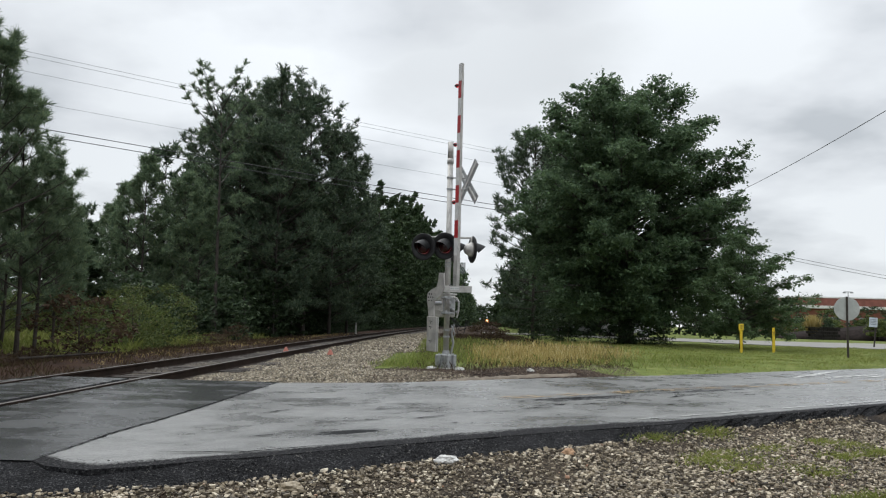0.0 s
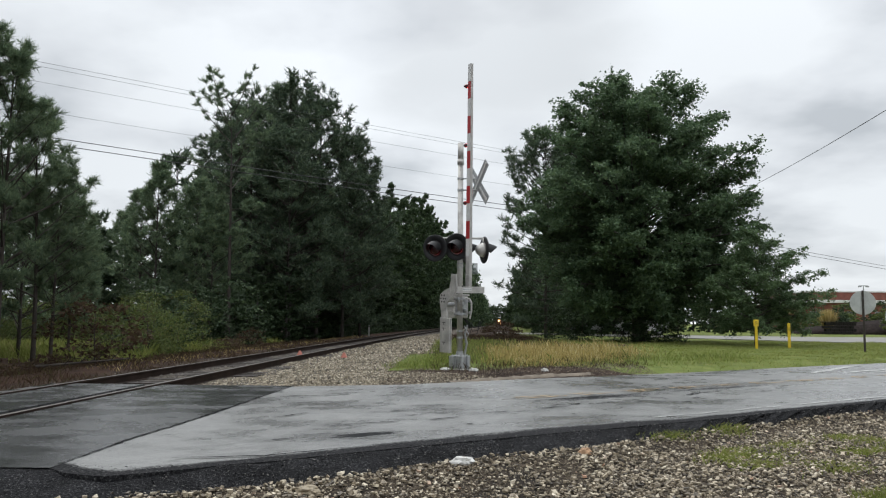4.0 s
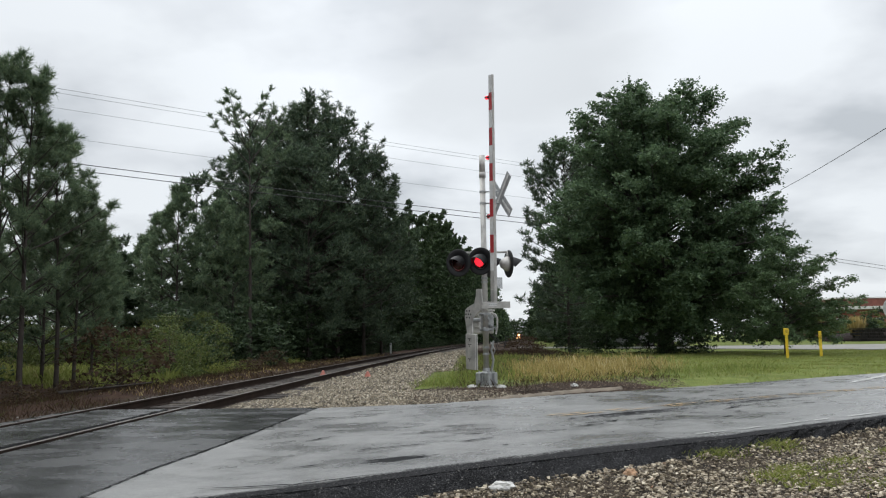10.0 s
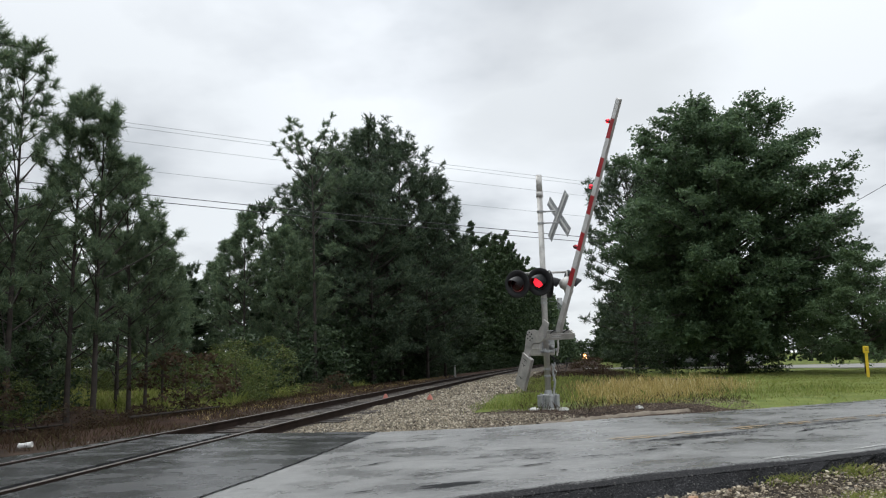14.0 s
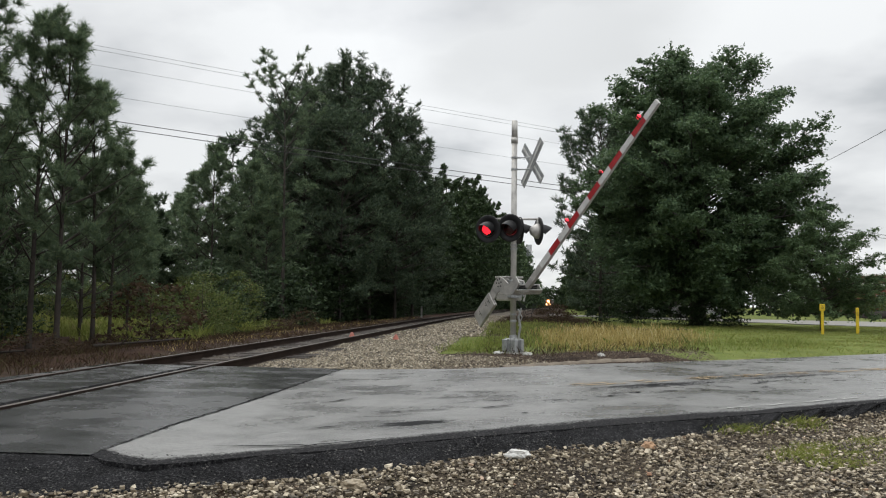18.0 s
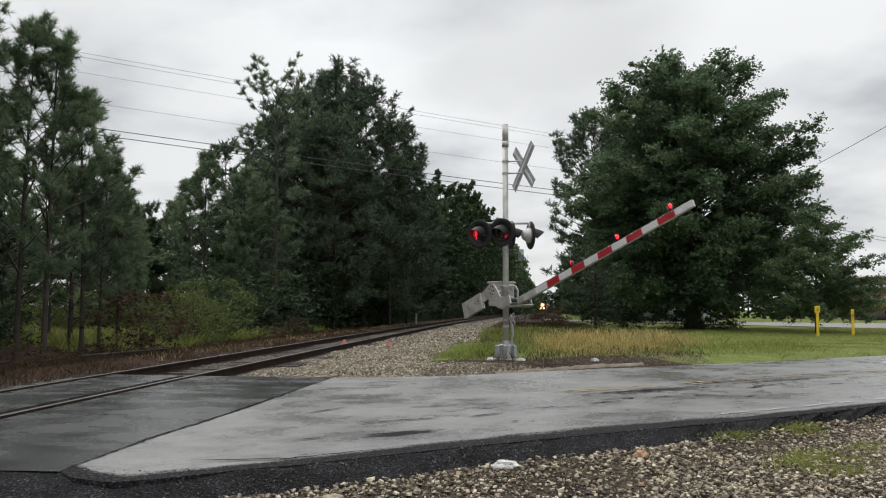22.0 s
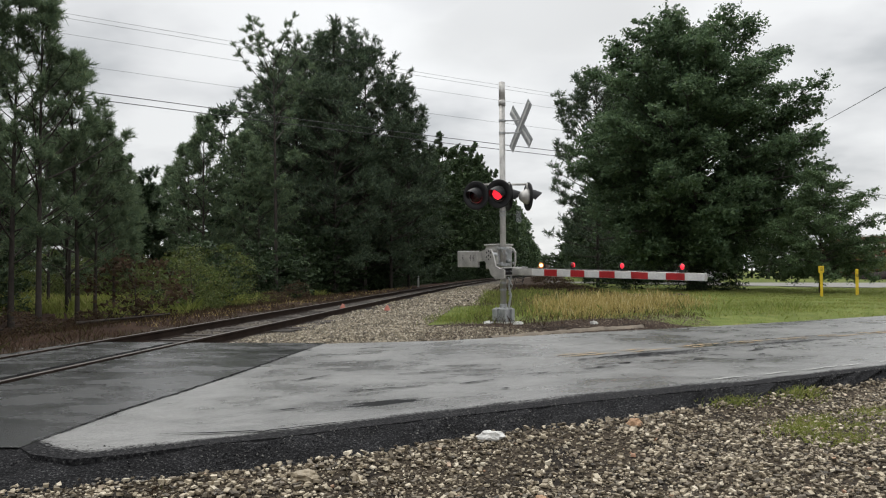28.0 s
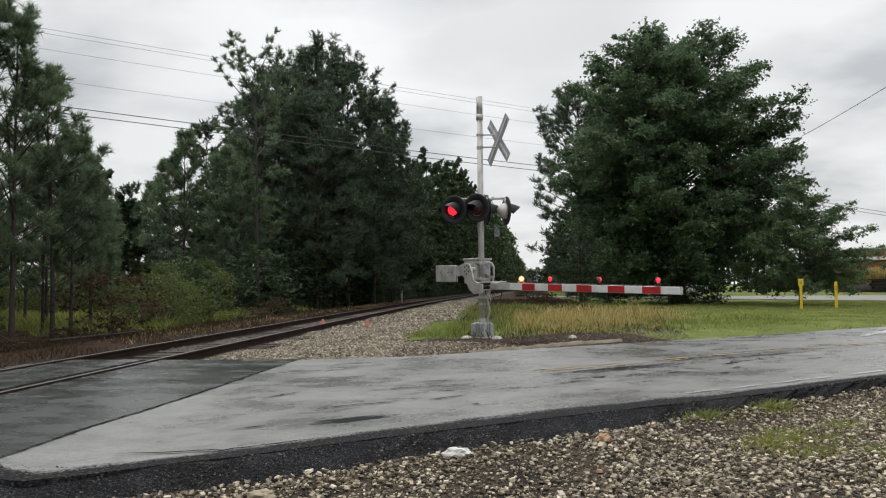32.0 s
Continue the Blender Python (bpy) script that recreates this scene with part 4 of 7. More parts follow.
def needle_tufts(name, P, D, length, width, count, rng, brush=0.9):
    """Foxtails: needles that stand out along the last stretch of each twig and bend towards its tip."""
    n = len(P)
    axis = np.repeat(D, count, 0)
    d = axis * 0.62 + rng.normal(size=(n * count, 3)) * 0.46
    d[:, 2] += 0.15
    d /= np.linalg.norm(d, axis=1, keepdims=True)
    a, _ = frames_of(d, rng)
    p = np.repeat(P, count, 0) - axis * (rng.uniform(-0.1, brush, (n * count, 1)) * length)
    s = (length * rng.uniform(0.55, 1.05, n * count))[:, None]
    V = np.stack([p - a * width * 0.5, p + a * width * 0.5, p + d * s], 1)
    return array_mesh(name, V.reshape(-1, 3), np.arange(3 * n * count).reshape(-1, 3))


def limb_mesh(name, limbs, seg=6):
    """Tapered bent limbs; each a list of (point, radius)."""
    V, F = [], []
    ang = np.arange(seg) * 2 * np.pi / seg
    for limb in limbs:
        pts = np.array([p for p, _ in limb], float)
        tang = np.gradient(pts, axis=0)
        tang /= np.linalg.norm(tang, axis=1, keepdims=True) + 1e-9
        base = len(V)
        for p, t, (_, r) in zip(pts, tang, limb):
            u = np.cross(t, (0.3, 0.9, 0.31))
            u /= np.linalg.norm(u) + 1e-9
            w = np.cross(t, u)
            V.extend(p + r * (np.cos(q) * u + np.sin(q) * w) for q in ang)
        for j in range(len(limb) - 1):
            for i in range(seg):
                F.append((base + j * seg + i, base + j * seg + (i + 1) % seg, base + (j + 1) * seg + (i + 1) % seg, base + (j + 1) * seg + i))
    return array_mesh(name, V, F, True)


YOUNG = ([0, 0.08, 0.25, 0.5, 0.75, 0.92, 1.0], [0.55, 0.85, 1.0, 0.82, 0.52, 0.26, 0.10])
ROUNDED = ([0, 0.1, 0.3, 0.55, 0.75, 0.9, 1.0], [0.62, 0.85, 1.0, 0.97, 0.80, 0.55, 0.22])
OPEN = ([0, 0.2, 0.5, 0.7, 0.88, 1.0], [0.35, 0.55, 0.8, 1.0, 0.8, 0.3])


def pine(name, seed, tall, base, spread, branches, puffs, tufts, needles, length, width, m, label, group="", outline=YOUNG, material=None, rise=(0.15, 1.0), puff_r=0.3, lean=0.0, inner=0.45):
    """A pine: straight trunk, limbs that turn up at their ends, and domed puffs of needle tufts on the twigs."""
    rng = np.random.default_rng(seed)
    tree = thing(name, m, label, "tree", group)
    bend = rng.normal(0, 0.012, 2) * tall

    def stem(f):
        return np.array([bend[0] * f * f + lean * f, bend[1] * f * f, tall * f])

    r0 = 0.007 * tall + 0.02
    trunk = [(stem(f) - np.array([0, 0, 0.3 if f == 0 else 0]), r0 * (1 - 0.93 * f) * (1.25 if f == 0 else 1)) for f in np.linspace(0, 0.985, 12)]
    limbs, tips, dirs = [], [], []

    def puff(c, out, size):
        d = rng.normal(size=(tufts, 3)) * 0.8 + out * 0.5 + np.array([0, 0, 0.95])
        d /= np.linalg.norm(d, axis=1, keepdims=True)
        tips.append(c + d * (size * rng.uniform(0.25, 1.0, (tufts, 1))) * np.array([1.0, 1.0, 0.72]))
        dirs.append(d)

    for i in range(branches):
        f = base + (0.97 - base) * ((i + rng.random()) / branches) ** 0.85
        g = (f - base) / (1 - base)
        az = i * 2.39996 + rng.normal(0, 0.5)
        long = spread * float(np.interp(g, *outline)) * rng.uniform(0.55, 1.15) + 0.12
        up = rise[0] + (rise[1] - rise[0]) * g + rng.normal(0, 0.15)
        out = np.array([math.cos(az), math.sin(az), 0.0])
        side = np.array([-out[1], out[0], 0.0])
        p0 = stem(f)
        us = np.linspace(0, 1, 5)
        arr = np.array([p0 + out * long * u * math.cos(up) + np.array([0, 0, long * (math.sin(up) * u + 0.2 * u * u)]) for u in us])
        rb = 0.010 + 0.010 * long
        limbs.append([(p, rb * (1 - 0.8 * u)) for p, u in zip(arr, us)])
        for k in range(puffs):
            u = inner + (1 - inner) * ((k + 0.4 + 0.6 * rng.random()) / puffs)
            q = np.array([np.interp(u, us, arr[:, c]) for c in range(3)])
            reach = (0.10 + 0.30 * long * (1.2 - u)) * rng.uniform(0.3, 1.1)
            c = q + side * reach * rng.choice((-1, 1)) + out * reach * 0.6 + np.array([0, 0, reach * rng.uniform(0.1, 0.7)])
            if k == puffs - 1:
                c = arr[-1]
            else:
                limbs.append([(q, rb * 0.4), (c, 0.006)])
            puff(c, out, puff_r * rng.uniform(0.65, 1.2))
    puff(stem(0.985), np.zeros(3), puff_r)
    puff(stem(0.95), np.zeros(3), puff_r)
    link_mesh("trunk", limb_mesh("trunk", [trunk], 10), M_BARK, tree)
    link_mesh("branchwork", limb_mesh("branchwork", limbs, 4), M_BARK, tree)
    me = needle_tufts("crown", np.concatenate(tips), np.concatenate(dirs), length, width, needles, rng)
    link_mesh("crown", me, material or M_PINE, tree, "dark green needle crown")
    return tree


def crown_points(rng, n, wide, tall, low, lumps, profile):
    """Centres of leaf clusters: a lumpy shell with some inner fill."""
    h = rng.random(n * 2)
    r = np.interp(h, *profile)
    keep = rng.random(n * 2) < (r / max(profile[1])) * 0.9 + 0.1
    h, r = h[keep][:n], r[keep][:n]
    az = rng.uniform(0, 2 * np.pi, len(h))
    lump = 0.94 + 0.15 * np.sin(az * 3 + h * 9 + lumps) + 0.11 * np.sin(az * 6 - h * 15 + lumps * 2) + 0.11 * np.sin(h * 26 + az * 2 + lumps)
    rr = wide * r * lump * rng.uniform(0.35, 1.0, len(h)) ** 0.42
    return np.stack([rr * np.cos(az), rr * np.sin(az), low + (tall - low) * h], 1)


def broadleaf(name, seed, tall, wide, low, clusters, leaves, leaf, m, label, profile, material, bark=None, group="", spread=0.42, limbs_n=26, trunk_r=None, oval=1.0, fork=0.22, tri=False):
    rng = np.random.default_rng(seed)
    tree = thing(name, m, label, "tree", group)
    C = crown_points(rng, clusters, wide, tall, low, seed * 1.3, profile)
    C[:, 1] *= oval
    r0 = trunk_r or 0.02 * tall
    trunk = [(np.array([0.02 * tall * math.sin(3 * f + seed), 0.02 * tall * math.cos(2 * f), tall * 0.8 * f - (0.3 if f == 0 else 0)]), r0 * (1 - 0.9 * f) * (1.3 if f == 0 else 1)) for f in np.linspace(0, 1, 9)]
    limbs = [trunk]
    pick = C[rng.choice(len(C), min(limbs_n, len(C)), replace=False)]
    for p in pick:
        f0 = np.clip((p[2] - 0.35 * np.hypot(p[0], p[1])) / (tall * 0.8), fork * 0.6, 0.92)
        s = np.array([0.02 * tall * math.sin(3 * f0 + seed), 0.02 * tall * math.cos(2 * f0), tall * 0.8 * f0])
        mid = s * 0.5 + p * 0.5 + np.array([0, 0, 0.06 * np.linalg.norm(p - s)])
        rb = r0 * 0.32 * (1 - 0.7 * f0)
        limbs.append([(s, rb), (mid, rb * 0.6), (p, rb * 0.18)])
    link_mesh("trunk", limb_mesh("trunk", limbs, 7), bark or M_OAKBARK, tree)
    P = np.repeat(C, leaves, 0) + np.clip(rng.normal(size=(len(C) * leaves, 3)), -1.5, 1.5) * np.array([spread, spread, spread * 0.34]) * np.repeat(rng.uniform(0.6, 1.25, (len(C), 1)), leaves, 0)
    P[:, 2] = np.maximum(P[:, 2], 0.05)
    me = leaf_cards("crown", P, leaf, rng, tri=tri)
    link_mesh("crown", me, material, tree, "leafy crown with gaps")
    return tree


def spreading_tree(name, seed, tall, wide, low, boughs, branches, twigs, leaves, leaf, m, label, profile, material, group="", fork=0.2, trunk_r=None, inner=0.3, ragged=(0.6, 1.0), fine=True, reach=0.30, spray=0.11):
    """A broadleaf tree grown limb by limb: limbs fork into branches, and those carry flat sprays of leaves."""
    rng = np.random.default_rng(seed)
    tree = thing(name, m, label, "tree", group)
    r0 = trunk_r or 0.022 * tall

    def stem(z):
        f = z / tall
        return np.array([0.02 * tall * math.sin(3 * f + seed), 0.02 * tall * math.cos(2 * f), z])

    wood = [[(stem(tall * 0.93 * f) - np.array([0, 0, 0.3 if f == 0 else 0]), r0 * (1 - 0.93 * f) * (1.35 if f == 0 else 1)) for f in np.linspace(0, 1, 12)]]
    area = np.interp(np.linspace(0, 1, 60), *profile) + 0.12
    cum = np.cumsum(area) / area.sum()
    B, D, L = [], [], []
    us = np.linspace(0, 1, 6)
    for i in range(boughs):
        h = float(np.interp((i + rng.random()) / boughs, cum, np.linspace(0, 1, 60)))
        az = i * 2.39996 + rng.normal(0, 0.5)
        lump = 1.0 + 0.04 * math.sin(az * 3 + h * 8 + seed) + 0.04 * math.sin(az * 5 - h * 17 + seed)
        R = wide * float(np.interp(h, *profile)) * lump * rng.uniform(*ragged)
        tip = np.array([R * math.cos(az), R * math.sin(az), low + (tall - low) * min(0.97, h) + rng.normal(0, 0.012 * tall)])
        zs = float(np.clip(tip[2] - R * (0.15 + 1.2 * h * h), fork * tall * rng.uniform(0.8, 1.4), 0.9 * tall))
        s0 = stem(zs)
        mid = s0 * 0.5 + tip * 0.5 + np.array([0, 0, 0.12 * R + 0.12 * (tip[2] - zs)]) + rng.normal(0, 0.06 * R, 3)
        arr = np.array([s0 * (1 - u) ** 2 + 2 * mid * u * (1 - u) + tip * u * u for u in us])
        rb = r0 * 0.30 * (0.35 + 0.65 * R / wide) * (1 - 0.5 * h)
        wood.append([(p, rb * (1 - 0.85 * u) + 0.006) for p, u in zip(arr, us)])
        out = tip - s0
        out /= np.linalg.norm(out) + 1e-9
        side = np.cross(out, (0, 0, 1.0))
        side /= np.linalg.norm(side) + 1e-9
        for k in range(branches):
            u = inner + (1 - inner) * ((k + rng.random()) / branches)
            q = np.array([np.interp(u, us, arr[:, c]) for c in range(3)])
            d = out * rng.uniform(0.1, 0.9) + side * rng.normal(0, 0.8) + np.array([0, 0, rng.normal(0.15, 0.38)])
            d /= np.linalg.norm(d)
            l = reach * wide * rng.uniform(0.4, 1.0) * (1.2 - 0.6 * u) * (0.5 + 0.5 * R / wide)
            B.append(q), D.append(d), L.append(l)
            if fine:
                wood.append([(q, rb * 0.3 + 0.006), (q + d * l * 0.5 + np.array([0, 0, 0.05 * l]), rb * 0.15 + 0.005), (q + d * l, 0.004)])
        B.append(tip), D.append(out), L.append(reach * wide * 0.35)
    link_mesh("trunk", limb_mesh("trunk", wood, 6 if fine else 4), M_OAKBARK, tree)
    # twigs on the branches
    B, D, L = (np.repeat(np.array(v), twigs, 0) for v in (B, D, L))
    n = len(B)
    v = rng.uniform(0.15, 1.0, n)
    T = B + D * (L * v)[:, None] + rng.normal(0, 0.05, (n, 3)) * L[:, None]
    td = D * 0.6 + rng.normal(size=(n, 3)) * np.array([0.75, 0.75, 0.38])
    td /= np.linalg.norm(td, axis=1, keepdims=True)
    tl = spray * wide * rng.uniform(0.5, 1.2, n)
    # leaves along each twig, in a flat fan that droops at its end
    T, td, tl = (np.repeat(w, leaves, 0) for w in (T, td, tl))
    n = len(T)
    lat = np.cross(td, np.array([0, 0, 1.0]))
    lat /= np.linalg.norm(lat, axis=1, keepdims=True) + 1e-9
    u = rng.random(n)
    w = rng.normal(0, 0.30, n) * tl * (0.4 + 0.8 * np.sin(np.pi * np.clip(u, 0.05, 0.95)))
    P = T + td * (tl * u)[:, None] + lat * w[:, None]
    P[:, 2] += rng.normal(0, 0.10, n) * tl - 0.2 * u * u * tl
    P[:, 2] = np.maximum(P[:, 2], 0.05)
    me = leaf_cards("crown", P, leaf, rng, flat=0.4, narrow=0.75, tri=True)
    link_mesh("crown", me, material, tree, "dark leafy crown of layered sprays with gaps")
    return tree


def at_ground(x, y, turn=0.0, sink=0.05):
    return pose(x, y, float(land(x, y)) - sink, 0, 0, turn)


def build_near_pines():
    rows = [(-15.2, 15.0, 12.4, 0.12, 2.9, 21), (-13.6, 16.2, 10.2, 0.12, 2.5, 22), (-13.7, 18.2, 10.2, 0.12, 2.3, 23), (-12.9, 19.6, 9.2, 0.16, 2.1, 24),
            (-11.95, 19.3, 8.6, 0.22, 2.0, 25), (-12.2, 21.6, 7.6, 0.2, 1.9, 26), (-12.1, 22.4, 5.8, 0.22, 1.4, 27), (-12.6, 24.5, 4.8, 0.2, 1.3, 28),
            (-16.5, 20.5, 7.6, 0.1, 2.2, 29), (-18.5, 17.0, 8.4, 0.1, 2.5, 30), (-15.4, 11.8, 11.5, 0.2, 2.4, 32),
            (-15.5, 19.2, 7.0, 0.08, 2.2, 33), (-17.0, 17.4, 7.6, 0.08, 2.4, 34), (-16.2, 22.6, 6.6, 0.08, 2.2, 35), (-19.2, 23.5, 7.4, 0.06, 2.5, 36), (-20.0, 20.5, 7.8, 0.06, 2.6, 37), (-18.0, 26.6, 6.6, 0.08, 2.2, 38), (-15.2, 26.2, 6.2, 0.1, 2.1, 39), (-17.0, 29.5, 6.6, 0.1, 2.3, 40), (-20.0, 33.0, 7.2, 0.1, 2.5, 53)]
    for k, (x, y, tall, base, spread, seed) in enumerate(rows):
        behind = k > 7
        pine("pine_tree", seed, tall, base, spread, 38 if behind else 36, 4, 6, 14 if behind else 32, 0.23, 0.034 if behind else 0.018, at_ground(x, y),
             "young dark green pine with bare lower trunk beside the track", "young pines beside the track", YOUNG, rise=(0.45, 1.1), puff_r=0.34, inner=0.5)
    pine("pine_tree", 31, 14.8, 0.45, 4.4, 60, 11, 4, 30, 0.26, 0.02, at_ground(-13.9, 12.9), "tall pine with long upper limbs beside the track", "young pines beside the track", ROUNDED, rise=(0.0, 0.9), puff_r=0.24, inner=0.3)


def build_mid_pines():
    pine("pine_tree", 41, 14.6, 0.30, 3.0, 30, 5, 6, 20, 0.26, 0.034, at_ground(-12.7, 43), "open-crowned tall pine with sparse needles", "tall pines beyond the crossing", OPEN, rise=(0.1, 0.9), puff_r=0.36)
    for x, y, tall, base, spread, seed in ((-11.8, 54, 17.8, 0.12, 4.8, 42), (-9.9, 55.5, 17.0, 0.10, 4.4, 43), (-8.3, 57.5, 14.6, 0.05, 3.9, 44), (-7.4, 61, 12.8, 0.04, 3.4, 52), (-13.9, 52, 15.6, 0.10, 3.9, 45), (-11.0, 50.5, 13.0, 0.08, 4.0, 49), (-13.0, 57, 17.2, 0.10, 4.2, 50), (-16.0, 55, 14.4, 0.10, 3.9, 51)):
        pine("pine_tree", seed, tall, base, spread, 84, 5, 13, 8, 0.32, 0.055, at_ground(x, y), "large dense dark pine with a rounded crown", "tall pines beyond the crossing", ROUNDED, M_PINE_FAR, rise=(0.0, 0.85), puff_r=0.62)
    for x, y, tall, base, spread, seed in ((-17.3, 44, 10.4, 0.06, 2.5, 46), (-19.0, 46, 9.2, 0.06, 2.3, 47), (-20.8, 48, 8.0, 0.06, 2.2, 48), (-15.4, 45.5, 9.6, 0.06, 2.6, 54), (-14.0, 44.0, 8.0, 0.05, 2.5, 55)):
        pine("pine_tree", seed, tall, base, spread, 56, 5, 7, 9, 0.30, 0.045, at_ground(x, y), "middle-sized pine at the edge of the wood", "tall pines beyond the crossing", YOUNG, M_PINE, rise=(0.1, 0.9), puff_r=0.38)


OAK_PROFILE = ([0, 0.06, 0.18, 0.34, 0.5, 0.66, 0.8, 0.9, 0.97, 1.0], [0.5, 0.78, 0.95, 1.0, 0.98, 0.93, 0.82, 0.64, 0.42, 0.22])
ROUND_PROFILE = ([0, 0.15, 0.4, 0.65, 0.85, 1.0], [0.7, 0.95, 1.0, 0.85, 0.55, 0.1])
SPIRE_PROFILE = ([0, 0.12, 0.35, 0.6, 0.85, 1.0], [0.8, 1.0, 0.9, 0.68, 0.36, 0.05])


def build_oaks():
    spreading_tree("oak_tree", 3, 14.9, 6.6, 1.5, 170, 11, 7, 23, 0.145, at_ground(10.6, 43.5), "huge dark green oak with a broad rounded crown in grass", OAK_PROFILE, M_OAK, fork=0.14, trunk_r=0.42, ragged=(0.74, 0.97), reach=0.27)
    spreading_tree("oak_tree", 4, 5.6, 2.9, 0.7, 60, 8, 5, 24, 0.085, at_ground(14.8, 37.2), "small loose oak with feathery outer twigs in grass", ROUND_PROFILE, M_YOUNGOAK, fork=0.1, trunk_r=0.09, reach=0.32, spray=0.14, ragged=(0.5, 1.05))
    pine("pine_tree", 56, 13.6, 0.05, 3.0, 70, 5, 10, 8, 0.34, 0.06, at_ground(9.0, 60.5), "tall dark pine behind the oak at the edge of the track", "", ROUNDED, M_PINE_FAR, rise=(0.0, 0.9), puff_r=0.6)
    pine("pine_tree", 57, 13.6, 0.04, 3.7, 84, 5, 10, 8, 0.32, 0.055, at_ground(6.3, 52.5), "dark pine behind the oak at the edge of the track", "", ROUNDED, M_PINE_FAR, rise=(0.0, 0.9), puff_r=0.55)


def build_forest():
    """The woods that line the track, from a few master trees."""
    rng = random.Random(4)

    def wood_tree(seed, tall, wide, x, y, profile, label, boughs, leaves, leaf, material=M_SHADED_LEAF):
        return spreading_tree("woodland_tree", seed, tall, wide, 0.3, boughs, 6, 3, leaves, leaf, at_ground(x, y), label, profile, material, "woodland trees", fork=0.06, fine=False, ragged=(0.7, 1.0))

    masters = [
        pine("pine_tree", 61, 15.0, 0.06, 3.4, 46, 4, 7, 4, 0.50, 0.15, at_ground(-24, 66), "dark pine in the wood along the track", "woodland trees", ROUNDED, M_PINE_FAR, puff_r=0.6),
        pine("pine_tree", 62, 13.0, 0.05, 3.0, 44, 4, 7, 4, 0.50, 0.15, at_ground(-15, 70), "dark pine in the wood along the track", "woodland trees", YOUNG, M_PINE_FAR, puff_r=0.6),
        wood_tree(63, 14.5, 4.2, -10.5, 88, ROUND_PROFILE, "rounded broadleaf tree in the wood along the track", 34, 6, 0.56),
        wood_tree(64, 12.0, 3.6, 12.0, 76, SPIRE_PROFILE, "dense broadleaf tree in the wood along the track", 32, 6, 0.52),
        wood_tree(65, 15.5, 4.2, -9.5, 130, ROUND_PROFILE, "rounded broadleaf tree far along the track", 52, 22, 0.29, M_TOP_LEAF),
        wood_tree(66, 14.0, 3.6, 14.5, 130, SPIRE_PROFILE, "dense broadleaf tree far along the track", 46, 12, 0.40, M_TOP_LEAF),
    ]
    for seed, prof, x in ((67, ROUND_PROFILE, -6.5), (68, SPIRE_PROFILE, 17.5)):
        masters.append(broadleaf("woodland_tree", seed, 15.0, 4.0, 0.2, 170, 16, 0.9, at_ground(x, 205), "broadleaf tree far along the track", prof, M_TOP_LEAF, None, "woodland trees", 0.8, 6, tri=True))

    def plant(k, x, y, s):
        t = copy_thing(masters[k], at_ground(x, y, rng.uniform(0, 360)))
        w = min(s, 1.05 if k > 5 else 1.25)
        t.scale = (w * rng.uniform(0.9, 1.1), w * rng.uniform(0.9, 1.1), s)

    # left of the track: the wood's edge, then a row behind it
    y = 61.0
    while y < 420:
        edge = float(track_x(y)) - float(np.interp(y, [61, 120, 200, 300], [6.6, 6.6, 5.6, 4.9]))
        plant(rng.choice((6, 7)) if y > 180 else 4 if y > 66 else rng.choice((1, 2, 2, 3)), edge - rng.uniform(0, 1.2), y, rng.uniform(0.94, 1.06) * (0.82 if y < 80 else 1.0 if y < 100 else 1.18 if y < 115 else 1.42 if y < 140 else 1.55 if y < 300 else 1.0))
        if y < 130:
            plant(rng.choice((0, 1, 2)), edge - rng.uniform(5, 8), y + 2, rng.uniform(0.95, 1.12))
        y += 4.6 + (y - 61) * 0.02
    # deep wood behind the near left pines
    for i in range(15):
        plant(rng.choice((0, 1, 2, 3)), -27 - rng.uniform(0, 16), 14 + i * 3.4 + rng.uniform(-2, 2), rng.uniform(0.55, 0.75))
    for x, yy, k, s in ((-15.0, 60, 0, 1.05), (-18.5, 58, 1, 0.85), (-23, 60, 2, 0.62), (-28, 66, 1, 0.66), (-33, 72, 2, 0.62), (-38, 70, 0, 0.6), (-11.5, 64, 2, 0.95), (-17, 64, 3, 1.0), (-21, 67, 2, 0.9), (-13.5, 61, 3, 1.05),
                         (-26, 16, 0, 0.6), (-22, 12, 2, 0.6), (-20, 7, 1, 0.7), (-30, 8, 0, 0.7), (-19, 14.5, 3, 0.55), (-22.5, 17.5, 2, 0.55), (-24, 20, 1, 0.55), (-17.5, 11.0, 2, 0.55), (-23, 6, 3, 0.7), (-34, 14, 2, 0.7), (-28, 22, 3, 0.7), (-24, 31, 2, 0.62), (-26.5, 29, 3, 0.7), (-24.5, 26, 2, 0.62), (-29, 27, 2, 0.75), (-23, 23, 3, 0.7), (-22, 27.5, 3, 0.6), (-27, 34, 2, 0.6), (-31, 31, 3, 0.8), (-35, 37, 2, 0.8), (-30, 38, 3, 0.6)):
        plant(k, x, yy, s)
    # low thicket that closes the clearing and the deep wood
    for i in range(20):
        plant(rng.choice((2, 3)), -17.5 - 1.25 * i, 50 + 4 * math.sin(i) - 0.35 * max(0, i - 8), rng.uniform(0.5, 0.64))
    for i in range(12):
        plant(rng.choice((2, 3)), -41 - rng.uniform(0, 4), 44 - 3.2 * i, rng.uniform(0.6, 0.8))
    # dense foliage at the foot of the tall pines, shade put into its leaf colour
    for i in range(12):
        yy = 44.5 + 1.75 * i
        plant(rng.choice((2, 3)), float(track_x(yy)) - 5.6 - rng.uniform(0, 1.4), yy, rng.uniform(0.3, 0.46))
